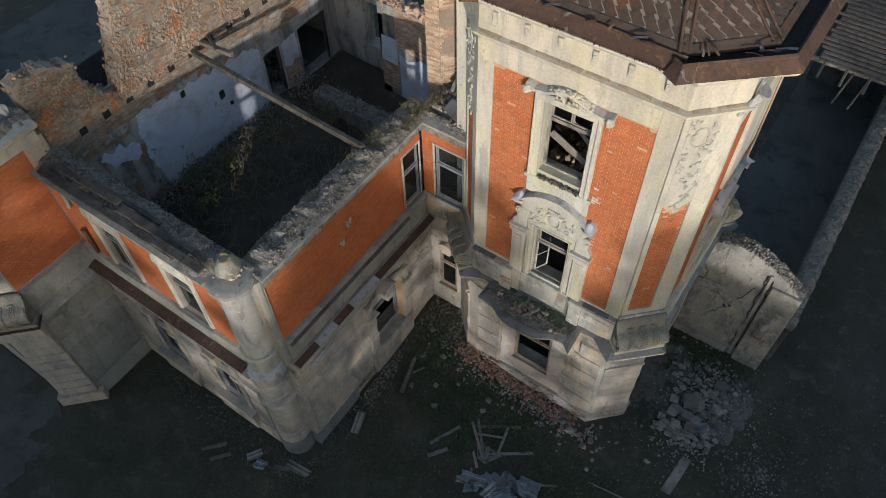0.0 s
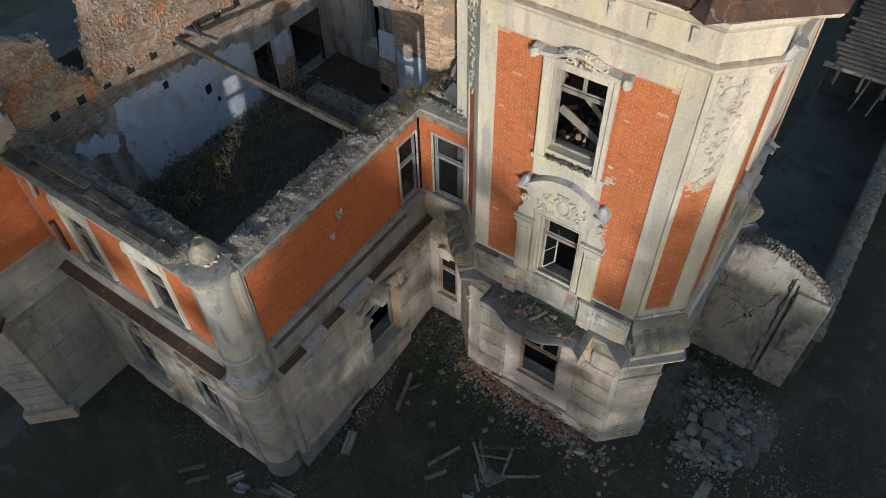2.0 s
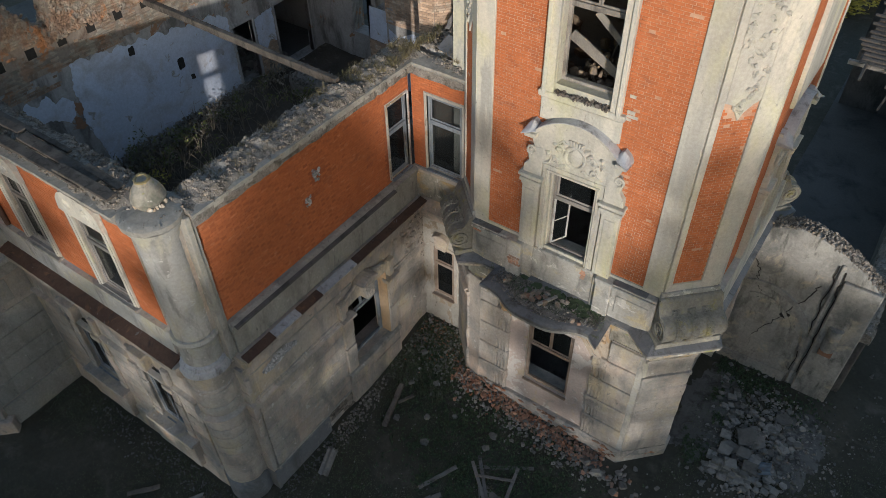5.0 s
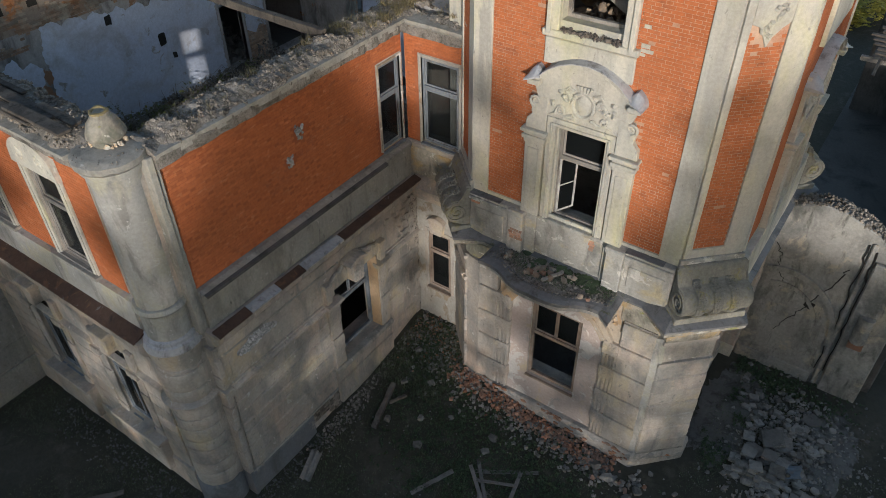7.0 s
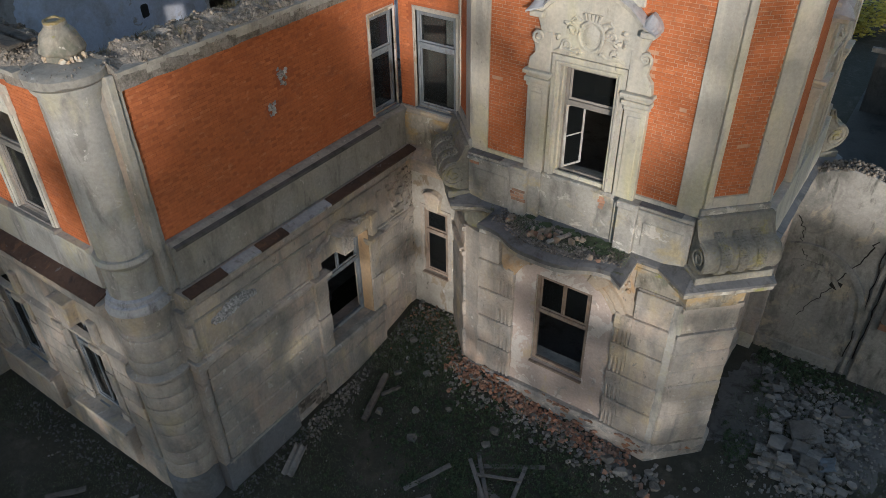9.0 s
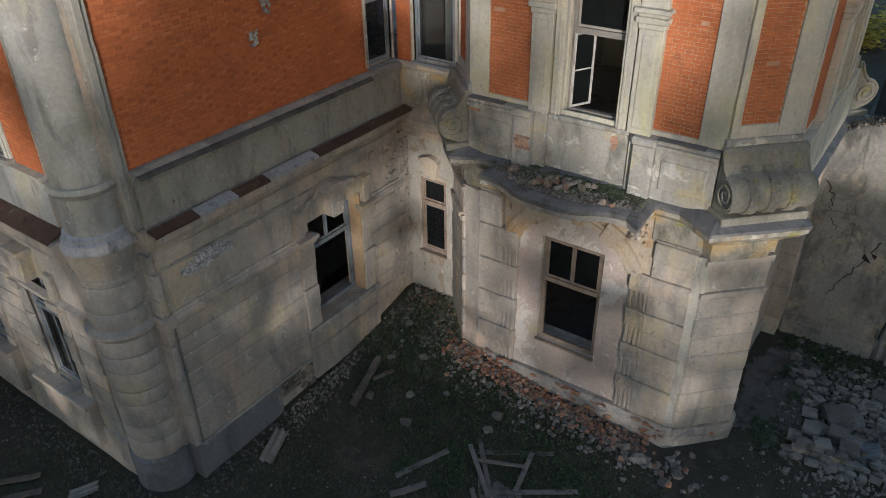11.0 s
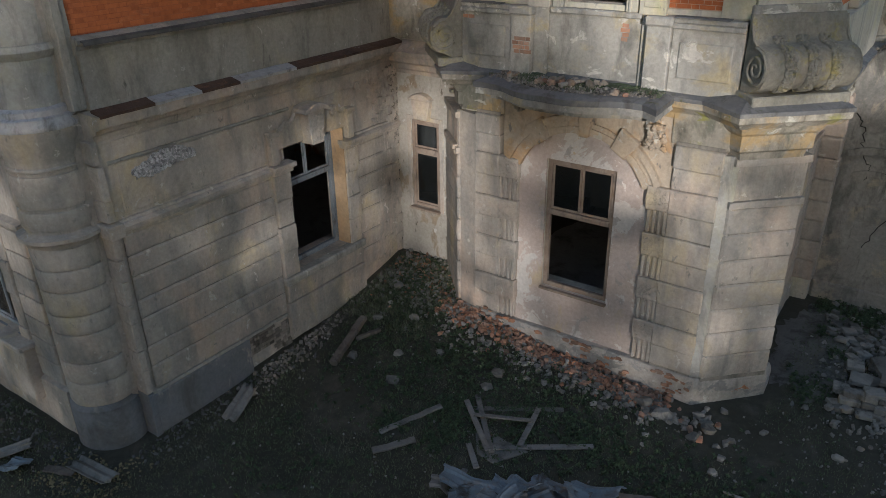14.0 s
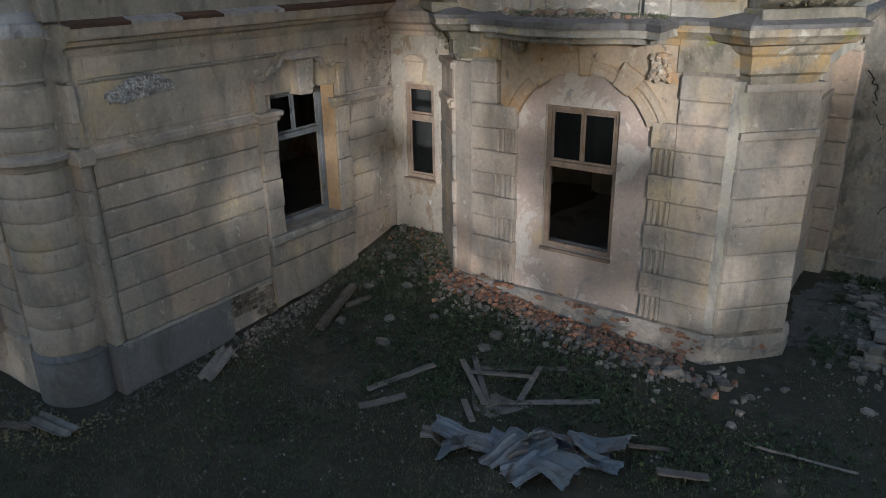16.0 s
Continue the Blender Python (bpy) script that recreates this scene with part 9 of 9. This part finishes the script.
timber("stick", (4.95, -1.75, 5.86), (5.25, -1.25, 5.90), 0.09, 0.06, "short grey board lying on the balcony", WOOD)

# ---- trees behind the viewpoint, whose shade lies over the yard ----
def tree(name, seed, hgt, leaves, low=0.15):
    r = random.Random(seed)
    t = thing(name, (0, 0, 0), "tall leafy tree added out of view to shade the walls", "tree", "", "trees round the grounds")
    m = Mesh()
    m.tube([(0, 0, -0.2), (0.1, 0.05, hgt * 0.3), (0.0, 0.15, hgt * 0.6), (0.1, 0.1, hgt * 0.92)], 0.26, 0.05, 8)
    tips = []
    for k in range(44):
        z = hgt * (low + (0.87 - low) * r.random() ** 1.25)
        a = r.uniform(0, 6.28)
        q = (hgt - z) * 0.28 + 0.9
        e = Vector((math.cos(a) * q, math.sin(a) * q, z + q * 0.5))
        m.tube([(0.05, 0.1, z), e * 0.5 + Vector((0, 0, z * 0.5)), e], 0.08, 0.02, 5)
        tips += [e, e * 0.6 + Vector((0, 0, z * 0.4))]
    part("trunk", m, BARK, t)
    lf = Mesh()
    for e in tips:
        for _ in range(leaves):
            c = e + Vector((r.gauss(0, 0.6), r.gauss(0, 0.6), r.gauss(0, 0.45)))
            eu = Euler((r.uniform(0, 6.3), r.uniform(0, 6.3), 0)).to_matrix()
            s = r.uniform(0.10, 0.22)
            lf.add([c + eu @ Vector(v) * s for v in ((-1, 0, 0), (0, -0.6, 0), (1, 0, 0), (0, 0.6, 0))], [(0, 1, 2, 3)])
    part("crown", lf, LEAF, t, kind="stuff")
    return t


def shrub(seed, leaf=None):
    r = random.Random(seed)
    t = thing("shrub", (0, 0, 0), "broad leafy shrub added out of view to shade the walls", "shrub", "", "shrubs round the grounds")
    m, lf = Mesh(), Mesh()
    for k in range(9):
        a, q = r.uniform(0, 6.28), r.uniform(0.6, 2.2)
        e = Vector((math.cos(a) * q, math.sin(a) * q, r.uniform(2.5, 5.2)))
        m.tube([(0, 0, -0.1), e * 0.5 + Vector((0, 0, 0.5)), e], 0.05, 0.015, 5)
        for _ in range(260):
            c = e * r.uniform(0.2, 1.05) + Vector((r.gauss(0, 0.55), r.gauss(0, 0.55), r.gauss(0, 0.4)))
            eu = Euler((r.uniform(0, 6.3), r.uniform(0, 6.3), 0)).to_matrix()
            s = r.uniform(0.10, 0.2)
            lf.add([c + eu @ Vector(v) * s for v in ((-1, 0, 0), (0, -0.6, 0), (1, 0, 0), (0, 0.6, 0))], [(0, 1, 2, 3)])
    part("stems", m, BARK, t)
    part("crown", lf, leaf or LEAF, t, kind="stuff")
    return t


# added trees and shrubs, out of view, spaced and scaled to shade the walls
THICK, THIN, MID, AIRY, DENSE, BUSH = tree("tree", 301, 17.0, 80), tree("tree", 302, 16.0, 24, 0.52), tree("tree", 304, 14.0, 46, 0.60), tree("tree", 305, 16.0, 22, 0.36), tree("tree", 306, 15.0, 115, 0.55), shrub(303)
away = Vector((-SUN_WAY.x, -SUN_WAY.y, 0)).normalized()
side = Vector((-away.y, away.x, 0))
mid = Vector((4.0, -2.0, 0)) + away * 34
used = set()
for k, (src, s, d, w, h) in enumerate([(THICK, -30, 2, 1, 1), (THICK, -25, -1, 1, 1), (THICK, -21.5, 1, 1, 1), (THICK, -18.0, -1, 1, 1), (AIRY, -7.4, 1, 0.6, 0.9), (THICK, -13.5, 0, 1.0, 1.2), (THICK, -15.4, -1, 1.1, 0.68), (DENSE, -4.0, -2.5, 0.8, 1.0), (AIRY, 2.4, 0, 0.36, 0.54), (AIRY, 1.0, -2, 0.56, 0.66), (AIRY, 4.5, 2, 0.50, 0.64), (AIRY, 8.8, 2, 0.8, 0.64), (THICK, 6.9, 2, 0.7, 0.60), (THICK, 9.6, -3, 1, 0.46), (THICK, -5.0, -1.5, 0.78, 0.80), (AIRY, -2.2, 1.0, 0.36, 0.56), (THIN, 0.0, 1, 0.45, 1), (MID, 5.9, -1, 1.06, 1.18), (THICK, 9.8, 1.5, 1.0, 0.60), (THICK, 15.5, -1, 1, 1), (THICK, 20, 1, 1, 1), (THICK, 25, 0, 1, 1)] + [(BUSH, -26 + 3.1 * i, -3 + (i % 2), 1, 0.82 if 7 < i < 12 else 1) for i in range(17)]):
    p = mid + side * s + away * d
    mt = pose(p.x, p.y, 0, 0, 0, 67 * k) @ Matrix.Diagonal((w, w, h, 1))
    if src.name in used:
        copy_thing(src, mt @ Matrix.Diagonal((1 / src.scale.x, 1 / src.scale.y, 1 / src.scale.z, 1)))
    else:
        src.matrix_basis = mt
        used.add(src.name)
for k, (x, y) in enumerate(((5.6, 33.0), (8.3, 35.0), (11.0, 34.0))):
    bush = shrub(310 + k, YLEAF)
    tagged(bush, "yellow autumn shrub beyond the yard", "shrub", "shrubs round the grounds")
    bush.matrix_basis = pose(x, y, 0) @ Matrix.Diagonal((1, 1, 0.42, 1))
